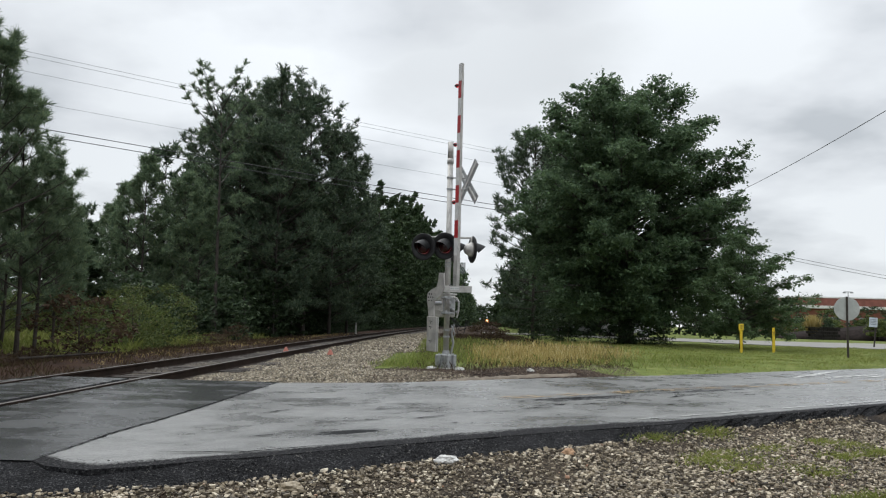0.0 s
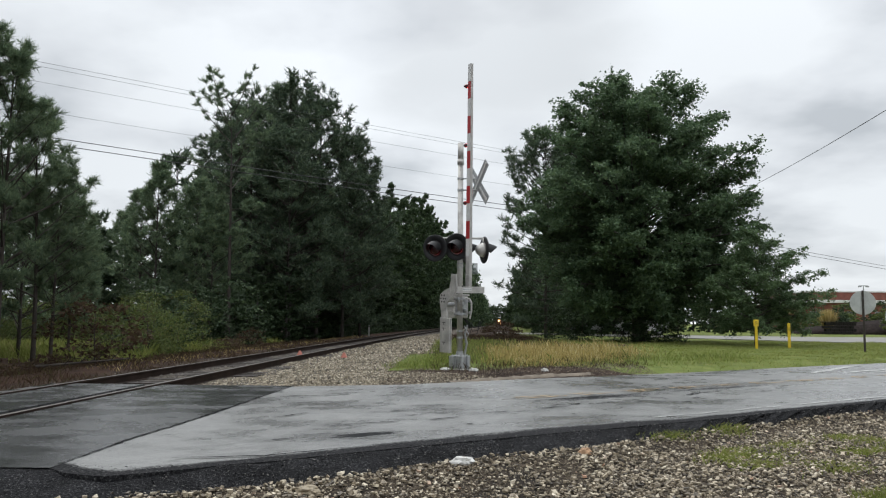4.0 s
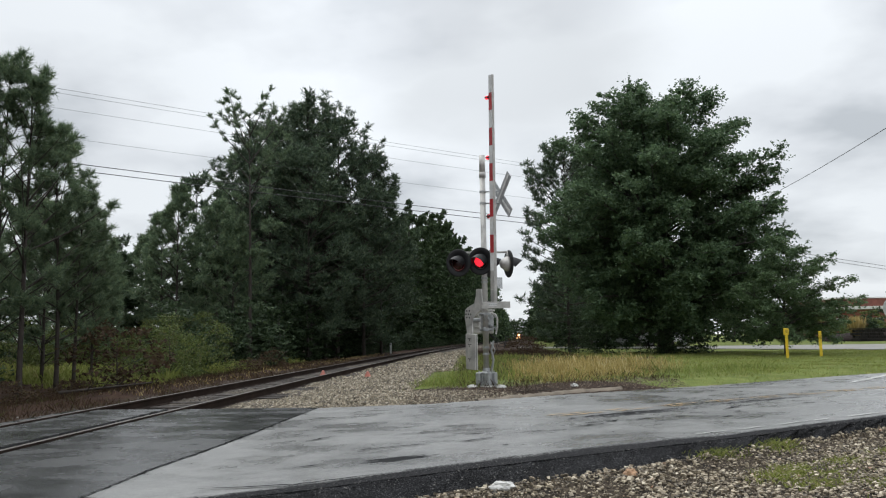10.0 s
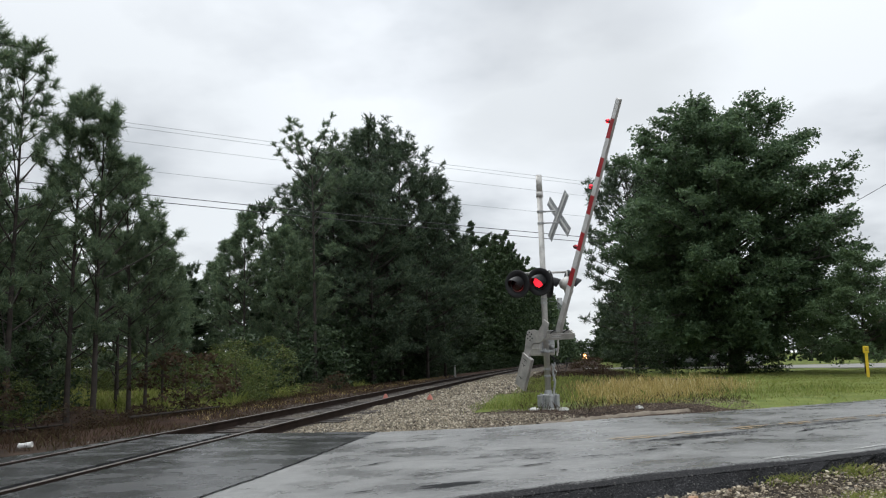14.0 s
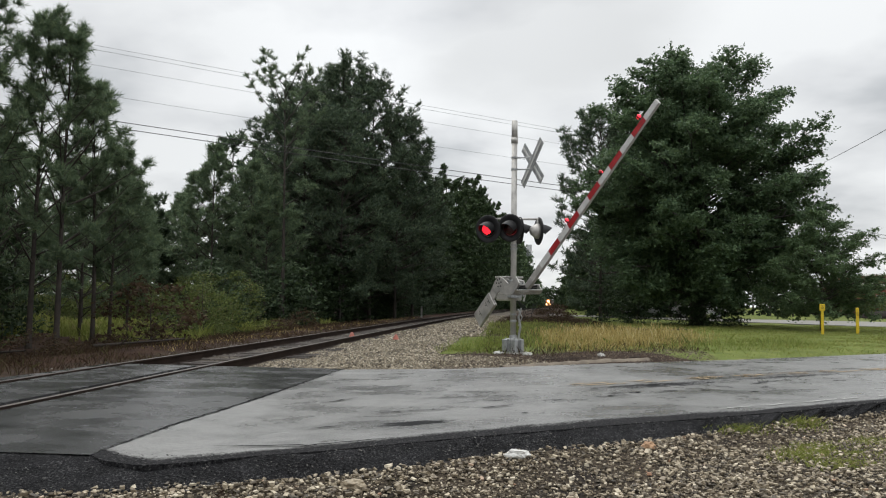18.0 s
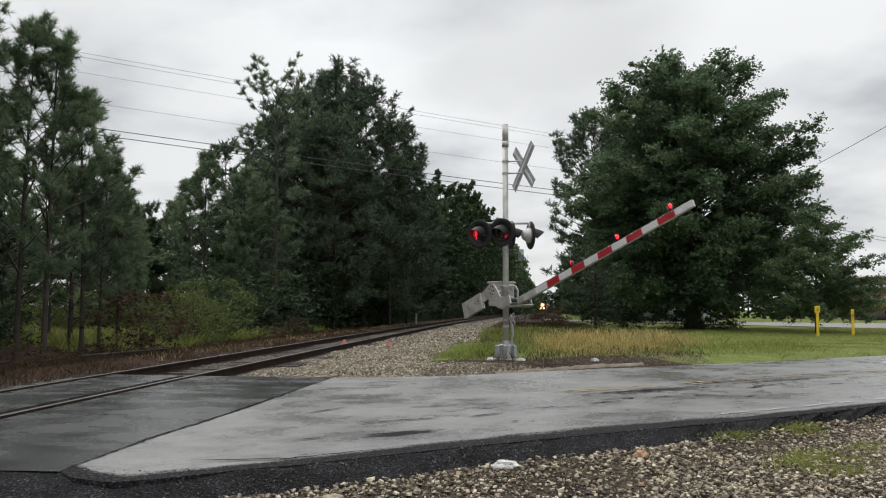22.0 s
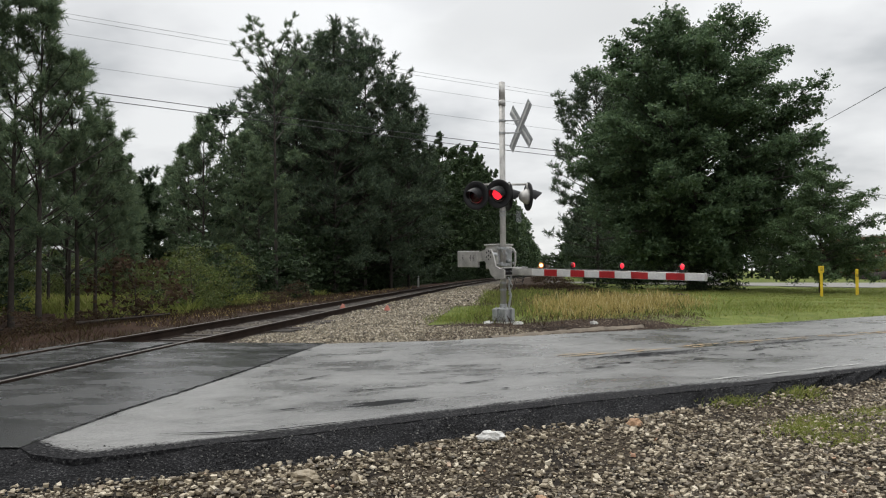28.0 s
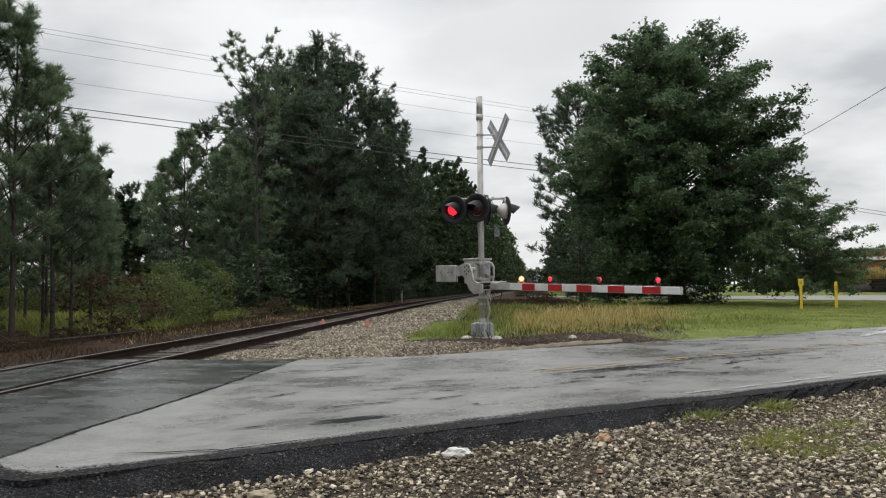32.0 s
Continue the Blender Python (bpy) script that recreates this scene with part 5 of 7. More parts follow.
    for i in range(10):
        plant(rng.choice((2, 3)), 14 + 2.9 * i, 97 + rng.uniform(-3, 4), rng.uniform(0.34, 0.46))
        plant(rng.choice((2, 3)), 15.3 + 2.9 * i, 103 + rng.uniform(-3, 4), rng.uniform(0.34, 0.46))
    # right of the track
    y = 66.0
    while y < 420:
        far = y > 115
        edge = float(track_x(y)) + float(np.interp(y, [66, 100, 200, 300], [13.2, 14.6, 12.8, 10.6]))
        plant(rng.choice((6, 7, 7)) if y > 180 else rng.choice((4, 5, 5)) if far else rng.choice((2, 3, 3)), edge + rng.uniform(0, 1.0), y, rng.uniform(0.85, 1.0) * (0.9 if y > 180 else 1.0))
        if y < 110:
            plant(rng.choice((0, 2, 3)), edge + rng.uniform(5, 8), y + 2, rng.uniform(0.8, 0.95))
        y += 5.0 + (y - 66) * 0.02
    for i in range(7):
        plant(rng.choice((6, 7)), float(track_x(585)) - 14 + 4.5 * i, 590 + rng.uniform(-6, 6), rng.uniform(0.95, 1.2))
    for i in range(16):
        plant(rng.choice((6, 7)), 62 + i * 9 + rng.uniform(-3, 3), 190 + rng.uniform(-8, 8), rng.uniform(0.32, 0.45))


def build_shrubs():
    rng = random.Random(9)
    mast = [
        broadleaf("shrub", 71, 2.4, 1.3, 0.05, 80, 38, 0.085, at_ground(-10.6, 26), "bright green leafy shrub at the wood's edge", ROUND_PROFILE, M_SHRUB, M_BARK, "shrubs along the track", 0.2, 12, 0.03, tri=True),
        broadleaf("shrub", 72, 2.0, 1.5, 0.0, 60, 22, 0.14, at_ground(-9.9, 20.5), "dull brown dry brush at the wood's edge", ROUND_PROFILE, M_BROWNBRUSH, M_BARK, "dry brush along the track", 0.22, 14, 0.03, tri=True),
        broadleaf("shrub", 73, 3.0, 1.6, 0.05, 70, 24, 0.17, at_ground(-12.4, 31), "green shrub under the trees, leaves darkened for shade", ROUND_PROFILE, M_SHADED_LEAF, M_BARK, "shrubs along the track", 0.25, 12, 0.03, tri=True),
    ]
    for c in mast:
        c["category"] = "shrub"

    def plant(k, x, y, s, flat=1.0):
        t = copy_thing(mast[k], at_ground(x, y, rng.uniform(0, 360)))
        t.scale = (s, s, s * flat)

    for i in range(26):
        y = 14 + i * 1.9
        if 25 < y < 33:
            plant(rng.choice((0, 0, 1, 0)), -10.6 - rng.uniform(0, 1.6), y, rng.uniform(0.7, 1.1))
        if y < 18 or 29 < y < 34:
            plant(1, float(track_x(y)) - 3.6 - rng.uniform(0, 1.2), y + 1, rng.uniform(0.35, 0.6), 0.7)
    for i in range(26):
        plant(0, -15 - 0.55 * i - rng.uniform(0, 1), 40 + rng.uniform(0, 6), rng.uniform(0.7, 1.15))
    for x, y, k, s in ((-11.3, 31, 0, 1.1), (-11.8, 40, 2, 1.2), (-13.4, 40.5, 2, 1.0), (-9.6, 36, 1, 0.5), (-13.2, 17.5, 0, 0.6), (-12.2, 14.6, 1, 0.8), (-13.6, 13.4, 1, 1.0), (-12.8, 11.2, 2, 0.8), (-15.4, 13.2, 2, 1.1), (-16.8, 15.6, 2, 1.1), (-14.6, 10.0, 1, 1.0), (-16.5, 11.5, 2, 1.2), (-18.6, 18.6, 2, 1.4), (-12.0, 9.2, 1, 0.7), (-17.6, 16.8, 2, 1.5), (-19.5, 15.8, 2, 1.6), (-20.5, 20.5, 2, 1.5), (-15.8, 20.4, 2, 1.1), (-17.2, 21.8, 2, 1.3), (-15.0, 17.6, 2, 0.9), (-18.8, 25.0, 2, 1.2), (-20.4, 28.2, 2, 1.2), (-16.8, 24.4, 2, 0.9), (-21.5, 24.5, 2, 1.5),
                       (9.6, 42.4, 2, 0.6), (11.2, 42.2, 2, 0.75), (10.3, 41.8, 2, 0.5), (12.6, 44.5, 2, 0.6), (7.8, 46.5, 2, 0.9), (6.2, 50.0, 2, 0.9)):
        plant(k, x, y, s)
    for i in range(3):
        y = 44 + i * 5
        plant(1, float(track_x(y)) + 7.6 + rng.uniform(-0.6, 0.8), y, rng.uniform(0.5, 0.8), 0.8)
    for i in range(18):
        y = 60 + i * 6
        plant(2, float(track_x(y)) - 4.2 - rng.uniform(0, 0.8), y, rng.uniform(0.7, 1.1))


build_near_pines()
build_mid_pines()
build_oaks()
build_forest()
build_shrubs()
# ---- grass, stones and other ground cover ----
def blades(name, n, region, hgt, wide, material, label, seed, bend=0.35, heads=False, ramp=None):
    rng = np.random.default_rng(seed)
    x, y = region(rng, n)
    z = land(x, y)
    h = hgt * rng.uniform(0.4, 1.2, len(x)) * (0.75 + 0.3 * np.sin(x * 2.1 + 1) * np.sin(y * 1.7))
    if ramp:
        h = h * (0.25 + 0.75 * smooth_step(ramp[0], ramp[1], road_side(x, y)))
    az = rng.uniform(0, 2 * np.pi, len(x))
    lean = rng.normal(0, bend, (len(x), 2)) * h[:, None]
    a = np.stack([np.cos(az), np.sin(az), 0 * az], 1) * (wide * 0.5 * rng.uniform(0.7, 1.3, len(x)))[:, None]
    p = np.stack([x, y, z - 0.02], 1)
    mid = p + np.stack([lean[:, 0] * 0.4, lean[:, 1] * 0.4, h * 0.6], 1)
    tip = p + np.stack([lean[:, 0], lean[:, 1], h], 1)
    if heads:
        V = np.stack([p - a * 0.5, p + a * 0.5, mid + a * 0.4, tip + a * 1.1, tip + (tip - mid) * 0.35, tip - a * 1.1, mid - a * 0.4], 1)
        F = np.arange(7 * len(x)).reshape(-1, 7)
    else:
        V = np.stack([p - a, p + a, mid + a * 0.8, tip, mid - a * 0.8], 1)
        F = np.arange(5 * len(x)).reshape(-1, 5)
    me = array_mesh(name, V.reshape(-1, 3), F)
    return tagged(link_mesh(name, me, material), label, "grass", kind="stuff")


def field(x0, x1, y0, y1, test):
    def region(rng, n):
        x, y = rng.uniform(x0, x1, n * 9), rng.uniform(y0, y1, n * 9)
        ok = test(x, y)
        return x[ok][:n], y[ok][:n]
    return region


def soft(x, y):
    """A value from 0 to 1 that differs from blade to blade, to fray a border."""
    v = np.sin(x * 127.1 + y * 311.7) * 43758.5453
    return v - np.floor(v)


def clumps(x, y, s, cut, seed=0.0):
    return np.sin(x * s + seed) * np.sin(y * s * 1.2 + 1.7 * seed) + 0.5 * np.sin(x * s * 2.3 - y * s * 1.9 + seed) > cut


def verge(x, y):
    return (road_side(x, y) > 4.5) & (x - track_x(y) > 4.4)


blades("lawn", 78000, field(1, 34, 15, 46, lambda x, y: (x - track_x(y) > 4.4) & (road_side(x, y) > 3.05 + 0.5 * soft(x, y) + np.where(x > 4.2, 0.0, 2.2)) & ((x > 4.6 + 3 * soft(y, x)) | (y > 26 + 6 * soft(y, x)))), 0.10, 0.015, M_LAWN, "short bright green lawn beyond the road", 1, 0.5)
blades("tall_grass", 8000, field(-0.8, 9, 17.3, 40, lambda x, y: (road_side(x, y) > 4.2) & (x - track_x(y) > 3.9 + 0.6 * soft(x, y)) & (((x < 0.9 + 1.4 * soft(y, x) + 0.05 * (y - 17)) & clumps(x, y, 0.9, -0.8, 2.0)) | ((x > 4.2) & (road_side(x, y) < 7.5) & (road_side(x, y) > 4.4)) | ((x > 0.8) & (x < 4.4) & clumps(x, y, 1.5, 0.25, 5.0)))), 0.30, 0.013, M_GRASS, "tall green grass beside the crossing signal", 2, 0.35, False, (4.0, 7.2))
blades("seed_grass", 4800, field(0.4, 9, 16.8, 34, lambda x, y: verge(x, y) & (road_side(x, y) > 4.9 + 2.6 * soft(x, y) ** 2) & (road_side(x, y) < 9 + 5 * soft(y, x)) & (x < 3.2 + 3.2 * soft(x, y)) & (x > 0.6 + 1.5 * soft(x + 1, y)) & clumps(x, y, 0.8, -0.95, 0.4)), 0.42, 0.015, M_HAY, "ripe tan grass with seed heads", 3, 0.22, True, (5.2, 7.6))
blades("dead_grass", 17000, field(-0.6, 8, 15.6, 60, lambda x, y: verge(x, y) & (road_side(x, y) > 4.6) & (x - track_x(y) < 10.5)), 0.2, 0.012, M_BROWNBRUSH, "dead brown grass on the verge", 31, 0.5)
blades("green_tuft", 2200, field(-2.4, 0.2, 15.0, 24, lambda x, y: (x - track_x(y) > 3.9 + 0.7 * soft(x, y)) & (x - track_x(y) < 5.4 + 0.8 * soft(y, x)) & (y > 15.0 + 1.2 * soft(y, x) + 0.3 * (x + 1)) & (y < 18 + 6 * soft(x + 2, y))), 0.15, 0.011, M_GRASS, "bright green grass at the edge of the ballast", 4)
blades("dry_verge", 18000, field(-12, -6.6, 9, 46, lambda x, y: (x < track_x(y) - 1.3) & (x < np.interp(y, ls[:, 1], ls[:, 0]) - 0.15) & clumps(x, y, 0.8, -0.9, 1.0)), 0.2, 0.012, M_BROWNBRUSH, "dry brown grass along the far side of the track", 5, 0.5)
blades("hay_verge", 1400, field(-9, 0, 14, 60, lambda x, y: (x < track_x(y) - 2.2) & (x > track_x(y) - 3.2) & (y > 17)), 0.16, 0.01, M_HAY, "pale dry grass along the far side of the track", 6, 0.5)
blades("wood_floor_grass", 12000, field(-24, -10, 23, 46, lambda x, y: clumps(x, y, 0.45, -0.1, 3.0)), 0.5, 0.04, M_LAWN, "bright green undergrowth behind the pines", 7, 0.5)


def tufts(rng, n):
    cx = np.array([2.62, 2.70, 2.85, 3.30, 3.36, 4.29, 4.47, 4.55, 3.95, 2.63, 3.0, 3.15, 3.4, 2.25, 3.1, 2.5])
    cy = np.array([6.45, 5.94, 6.78, 6.11, 5.83, 7.73, 7.51, 7.00, 6.74, 7.75, 7.7, 4.75, 7.1, 7.2, 6.5, 6.2])
    k = rng.integers(0, len(cx), n)
    u, v = rng.normal(0, 0.17, n), rng.normal(0, 0.085, n)
    c, s = math.cos(ROAD_TURN), math.sin(ROAD_TURN)
    return cx[k] + u * c - v * s, cy[k] + u * s + v * c


blades("gravel_weeds", 8500, tufts, 0.085, 0.010, M_LAWN, "low yellow-green weeds growing in the gravel", 8, 0.7)


def brown_tufts(rng, n):
    cx = np.array([-0.55, -0.85, 1.35, 0.9, 2.0, 3.4, -1.78])
    cy = np.array([4.3, 3.85, 4.6, 3.9, 4.2, 6.3, 4.0])
    k = rng.integers(0, len(cx), n)
    return cx[k] + rng.normal(0, 0.06, n), cy[k] + rng.normal(0, 0.05, n)


blades("dead_tufts", 500, brown_tufts, 0.07, 0.006, M_BROWNBRUSH, "dead brown grass tufts in the gravel", 9, 0.9)


def unit_stones():
    bm = bmesh.new()
    bmesh.ops.create_icosphere(bm, subdivisions=1, radius=1.0)
    V = np.array([v.co[:] for v in bm.verts])
    F = np.array([[v.index for v in f.verts] for f in bm.faces])
    bm.free()
    return V, F


STONE_V, STONE_F = unit_stones()
OCTA_V = np.array([(1, 0, 0), (-1, 0, 0), (0, 1, 0), (0, -1, 0), (0, 0, 1), (0, 0, -1)], float)
OCTA_F = np.array([(0, 2, 4), (2, 1, 4), (1, 3, 4), (3, 0, 4), (2, 0, 5), (1, 2, 5), (3, 1, 5), (0, 3, 5)])

BLOCK_V = np.array([(a, b, c) for c in (-0.62, 0.62) for a, b in ((-0.72, -0.72), (0.72, -0.72), (0.72, 0.72), (-0.72, 0.72))], float)
BLOCK_F = np.array([(0, 2, 1), (0, 3, 2), (4, 5, 6), (4, 6, 7), (0, 1, 5), (0, 5, 4), (1, 2, 6), (1, 6, 5), (2, 3, 7), (2, 7, 6), (3, 0, 4), (3, 4, 7)])


def stones(name, n, region, lo, hi, material, label, seed, lift=0.25, flat=0.6, simple=False, height=None):
    rng = np.random.default_rng(seed)
    x, y = region(rng, n)
    n = len(x)
    s = lo + (hi - lo) * rng.random(n) ** 2.2
    # each stone: lumpy, flattened, turned
    SV, SF = (BLOCK_V, BLOCK_F) if simple == "block" else (OCTA_V, OCTA_F) if simple else (STONE_V, STONE_F)
    V = SV[None] * rng.uniform(0.62, 1.2, (n, len(SV), 1))
    V = V * np.stack([s, s * rng.uniform(0.6, 1.0, n), s * rng.uniform(flat * 0.6, flat * 1.2, n)], 1)[:, None]
    a, b = rng.uniform(0, 2 * np.pi, n), rng.normal(0, 0.35, n)
    ca, sa, cb, sb = np.cos(a), np.sin(a), np.cos(b), np.sin(b)
    R = np.stack([np.stack([ca * cb, -sa, ca * sb], 1), np.stack([sa * cb, ca, sa * sb], 1), np.stack([-sb, 0 * a, cb], 1)], 1)
    V = np.einsum("nij,nvj->nvi", R, V)
    V += np.stack([x, y, (height or land)(x, y) + s * flat * lift], 1)[:, None]
    F = SF[None] + (np.arange(n) * len(SV))[:, None, None]
    me = array_mesh(name, V.reshape(-1, 3), F.reshape(-1, 3))
    return tagged(link_mesh(name, me, material), label, "gravel", kind="stuff")


def band_z(x, y):
    """The height of the crumbled edge between gravel and road."""
    a = np.interp(x, [p[0] for p in NEAR_EDGE], [p[1] for p in NEAR_EDGE])
    b = np.interp(x, [p[0] for p in BAND], [p[1] for p in BAND])
    return -0.15 + 0.144 * np.clip((y - a) / np.maximum(b - a, 0.05), 0, 1)


def front_gravel(x, y):
    return (edge_part(x, y) < 0.34 + 0.14 * soft(x, y)) & (x > -5)


stones("fine_gravel", 24000, field(-3.6, 5.2, 2.0, 9.4, front_gravel), 0.005, 0.011, M_STONE, "fine wet grit between the stones", 20, 0.5, 0.7, True)
stones("gravel", 37000, field(-3.6, 5.9, 2.0, 9.8, lambda x, y: front_gravel(x, y) & (clumps(x, y, 1.7, -0.6, 0.3) | (soft(x, y) < 0.5))), 0.0085, 0.025, M_STONE, "wet grey and tan crushed gravel beside the road", 21, 1.0, 0.62, "block")
stones("gravel_behind", 12000, field(-4, 6, -5, 2.2, front_gravel), 0.012, 0.026, M_STONE, "wet gravel where the camera stands", 30, 0.8, 0.6, True)
stones("coarse_gravel", 1000, field(-3.4, 2.6, 2.4, 6.6, lambda x, y: front_gravel(x, y) & clumps(x, y, 1.6, -0.3, 0.7)), 0.018, 0.034, M_STONE, "larger pale stones in the gravel", 22, 1.0, 0.55, "block")
stones("ballast_near", 18000, field(-5.2, -0.2, 11.7, 24, lambda x, y: (x > track_x(y) + 0.85) & (x < track_x(y) + 4.35 - 0.02 * (y - 12)) & (y > 11.95 - 0 * x)), 0.018, 0.042, M_BALLAST, "pale crushed-stone ballast beside the rail", 23, 0.4, 0.7, True)
stones("ballast_far", 12000, field(-7.6, 0, 24, 66, lambda x, y: (x - track_x(y) > 0.85) & (x - track_x(y) < 4.4 + 0.5 * soft(x, y))), 0.035, 0.07, M_BALLAST, "pale crushed-stone ballast along the track", 24, 0.3, 0.75, True)
stones("ballast_between", 3500, field(-8.4, -4, 11.9, 30, lambda x, y: (np.abs(x - track_x(y)) < 2.0)), 0.02, 0.045, M_DARKBALLAST, "dirty ballast between the sleepers", 25, 0.2, 0.7, True)
stones("pebble_tongue", 6500, field(-2.6, 3.6, 11.9, 16.4, lambda x, y: (road_side(x, y) > 3.35) & (road_side(x, y) < 5.0 + 0.5 * soft(x, y) - 0.75 * (x + 1.2))), 0.012, 0.032, M_BALLAST, "pale pebbles washed to the road's edge", 26, 0.4, 0.7, True)


stones("rubble", 1800, field(1.0, 8.0, 31.5, 37, lambda x, y: (np.abs(y - 33.6 - 0.25 * (x - 3)) < 0.9) & (x - track_x(y) > 6)), 0.03, 0.09, M_CHIPS, "reddish-brown rubble and dead weeds behind the tall grass", 29, 0.4, 0.6, True)


def edge_grit():
    """Loose crumbs that lie on the broken edge of the road."""
    rng = np.random.default_rng(27)
    V = np.array([v.co[:] for v in road_edge.data.vertices])
    V = V[(V[:, 0] < 6) & (V[:, 2] > -0.2)]
    pick = V[rng.integers(0, len(V), 14000)] + rng.normal(0, 0.03, (14000, 3)) * np.array([1, 1, 0.03])
    pick[:, :2] += rng.normal(0, 0.035, (14000, 2)) * (rng.random((14000, 1)) < 0.3)
    pick[:, 2] = np.clip(band_z(pick[:, 0], pick[:, 1]), -0.15, -0.004)
    heights = pick[:, 2]
    return stones("edge_grit", 14000, lambda r, n: (pick[:, 0], pick[:, 1]), 0.005, 0.013, M_GRIT, "black asphalt crumbs on the road's edge", 28, 0.3, 0.7, True, lambda x, y: heights)


edge_grit()
stones("verge_chips", 9000, field(-1.2, 4.6, 12.4, 19, lambda x, y: (road_side(x, y) > 3.25) & (road_side(x, y) < 5.4 + soft(x, y)) & (x - track_x(y) > 4.6)), 0.008, 0.028, M_CHIPS, "brown bark chips and soil crumbs on the verge", 28, 0.3, 0.5, True)


def rock(name, x, y, s, mt, label, seed, turn=0.0):
    rng = np.random.default_rng(seed)
    bm = bmesh.new()
    bmesh.ops.create_icosphere(bm, subdivisions=3, radius=1.0)
    for v in bm.verts:
        k = 1 + 0.45 * noise.noise(v.co * 1.5 + Vector((seed, 0, 0))) + 0.2 * noise.noise(v.co * 4 + Vector((seed, 3, 0)))
        v.co = Vector((v.co.x * s[0] * k, v.co.y * s[1] * k, v.co.z * s[2] * k))
    ob = part(name, bm, mt, None, "", False)
    ob.matrix_world = pose(x, y, float(land(x, y)) + s[2] * 0.55, 0, 0, turn)
    return tagged(ob, label, "stone")


rock("white_rock", 0.05, 5.44, (0.09, 0.06, 0.045), M_WHITESTONE, "chalky white broken rock at the edge of the asphalt", 2, 10)
rock("tan_rock", 1.16, 6.05, (0.055, 0.045, 0.038), M_TANSTONE, "rounded tan stone at the edge of the gravel", 5)
rock("grey_rock", -1.02, 4.36, (0.08, 0.06, 0.035), M_STONE, "flat grey stone in the gravel", 7)
rock("tan_rock", 0.35, 4.2, (0.04, 0.035, 0.025), M_TANSTONE, "small tan stone lying in the gravel", 8)
rock("pink_rock", -0.3, 3.7, (0.045, 0.035, 0.025), M_TANSTONE, "pinkish stone lying in the gravel", 9)
rock("pale_rock", -0.2, 15.75, (0.09, 0.06, 0.04), M_WHITESTONE, "pale lump of rubble by the signal's foot", 11)
rock("pale_rock", 0.42, 15.85, (0.10, 0.06, 0.045), M_WHITESTONE, "pale lump of rubble by the signal's foot", 12)
rock("pale_rock", 1.95, 15.9, (0.07, 0.055, 0.045), M_WHITESTONE, "pale stone on the dirt verge", 13)


# ---- marks on the road ----
def smear(name, pts, wide, mt, label, seed, z=0.004, parent=None):
    """A thin irregular mark that follows pts on the road."""
    rng = np.random.default_rng(seed)
    p = np.array(pts, float)
    s = np.r_[0, np.cumsum(np.hypot(*np.diff(p, axis=0).T))]
    n = max(6, int(s[-1] / 0.07))
    q = np.linspace(0, s[-1], n)
    c = np.stack([np.interp(q, s, p[:, 0]), np.interp(q, s, p[:, 1])], 1)
    t = np.gradient(c, axis=0)
    t /= np.linalg.norm(t, axis=1, keepdims=True)
    nn = np.stack([-t[:, 1], t[:, 0]], 1)
    taper = np.sin(np.linspace(0.12, math.pi - 0.12, n)) ** 0.6
    c = c + nn * rng.normal(0, wide * 0.35, (n, 1))
    w0, w1 = wide * taper * rng.uniform(0.25, 1.0, n), wide * taper * rng.uniform(0.25, 1.0, n)
    L, R = c + nn * w0[:, None], c - nn * w1[:, None]
    zz = z + 0 * c[:, 0]
    V = np.concatenate([np.c_[L, zz], np.c_[R, zz]])
    F = [(i, i + 1, n + i + 1, n + i) for i in range(n - 1)]
    me = array_mesh(name, V, F)
    return link_mesh(name, me, mt, parent or road)


for k, pts in enumerate(([(-2.68, 11.2), (-2.73, 9.5), (-2.78, 8.0), (-2.83, 6.88), (-2.91, 6.09), (-2.92, 5.1), (-2.93, 4.7)],
                         [(-2.2, 5.0), (-1.5, 5.15), (-0.9, 5.6)], [(-1.7, 5.9), (-1.45, 6.1)], [(-1.35, 6.9), (-0.9, 7.2), (-0.6, 7.35)],
                         [(-1.0, 8.2), (-0.4, 8.5), (0.1, 8.7)], [(-0.3, 7.5), (0.05, 7.8)], [(0.12, 7.2), (0.2, 7.24)], [(-0.7, 8.9), (-0.1, 9.1)], [(1.0, 8.7), (1.5, 9.1)],
                         [(2.6, 11.2), (4.2, 12.3), (5.6, 13.2)], [(0.9, 9.6), (2.4, 10.7)], [(3.2, 11.9), (6.5, 14.2)], [(-2.0, 7.6), (-1.7, 8.1)])):
    smear("crack", pts, 0.026 if k else 0.018, M_CRACK, "", 10 + k, 0.006)
for k in range(26):
    rr = random.Random(k)
    a, b = rr.uniform(-0.5, 5.0), rr.gauss(-0.25, 0.35)
    cx, cy = 0.9 + a * math.cos(ROAD_TURN) - b * math.sin(ROAD_TURN), 9.4 + a * math.sin(ROAD_TURN) + b * math.cos(ROAD_TURN)
    l = rr.uniform(0.08, 0.35)
    smear("tar_fleck", [(cx, cy), (cx + l * math.cos(ROAD_TURN), cy + l * math.sin(ROAD_TURN) * rr.uniform(0.6, 1.3))], rr.uniform(0.016, 0.042), M_CRACK, "", 40 + k)
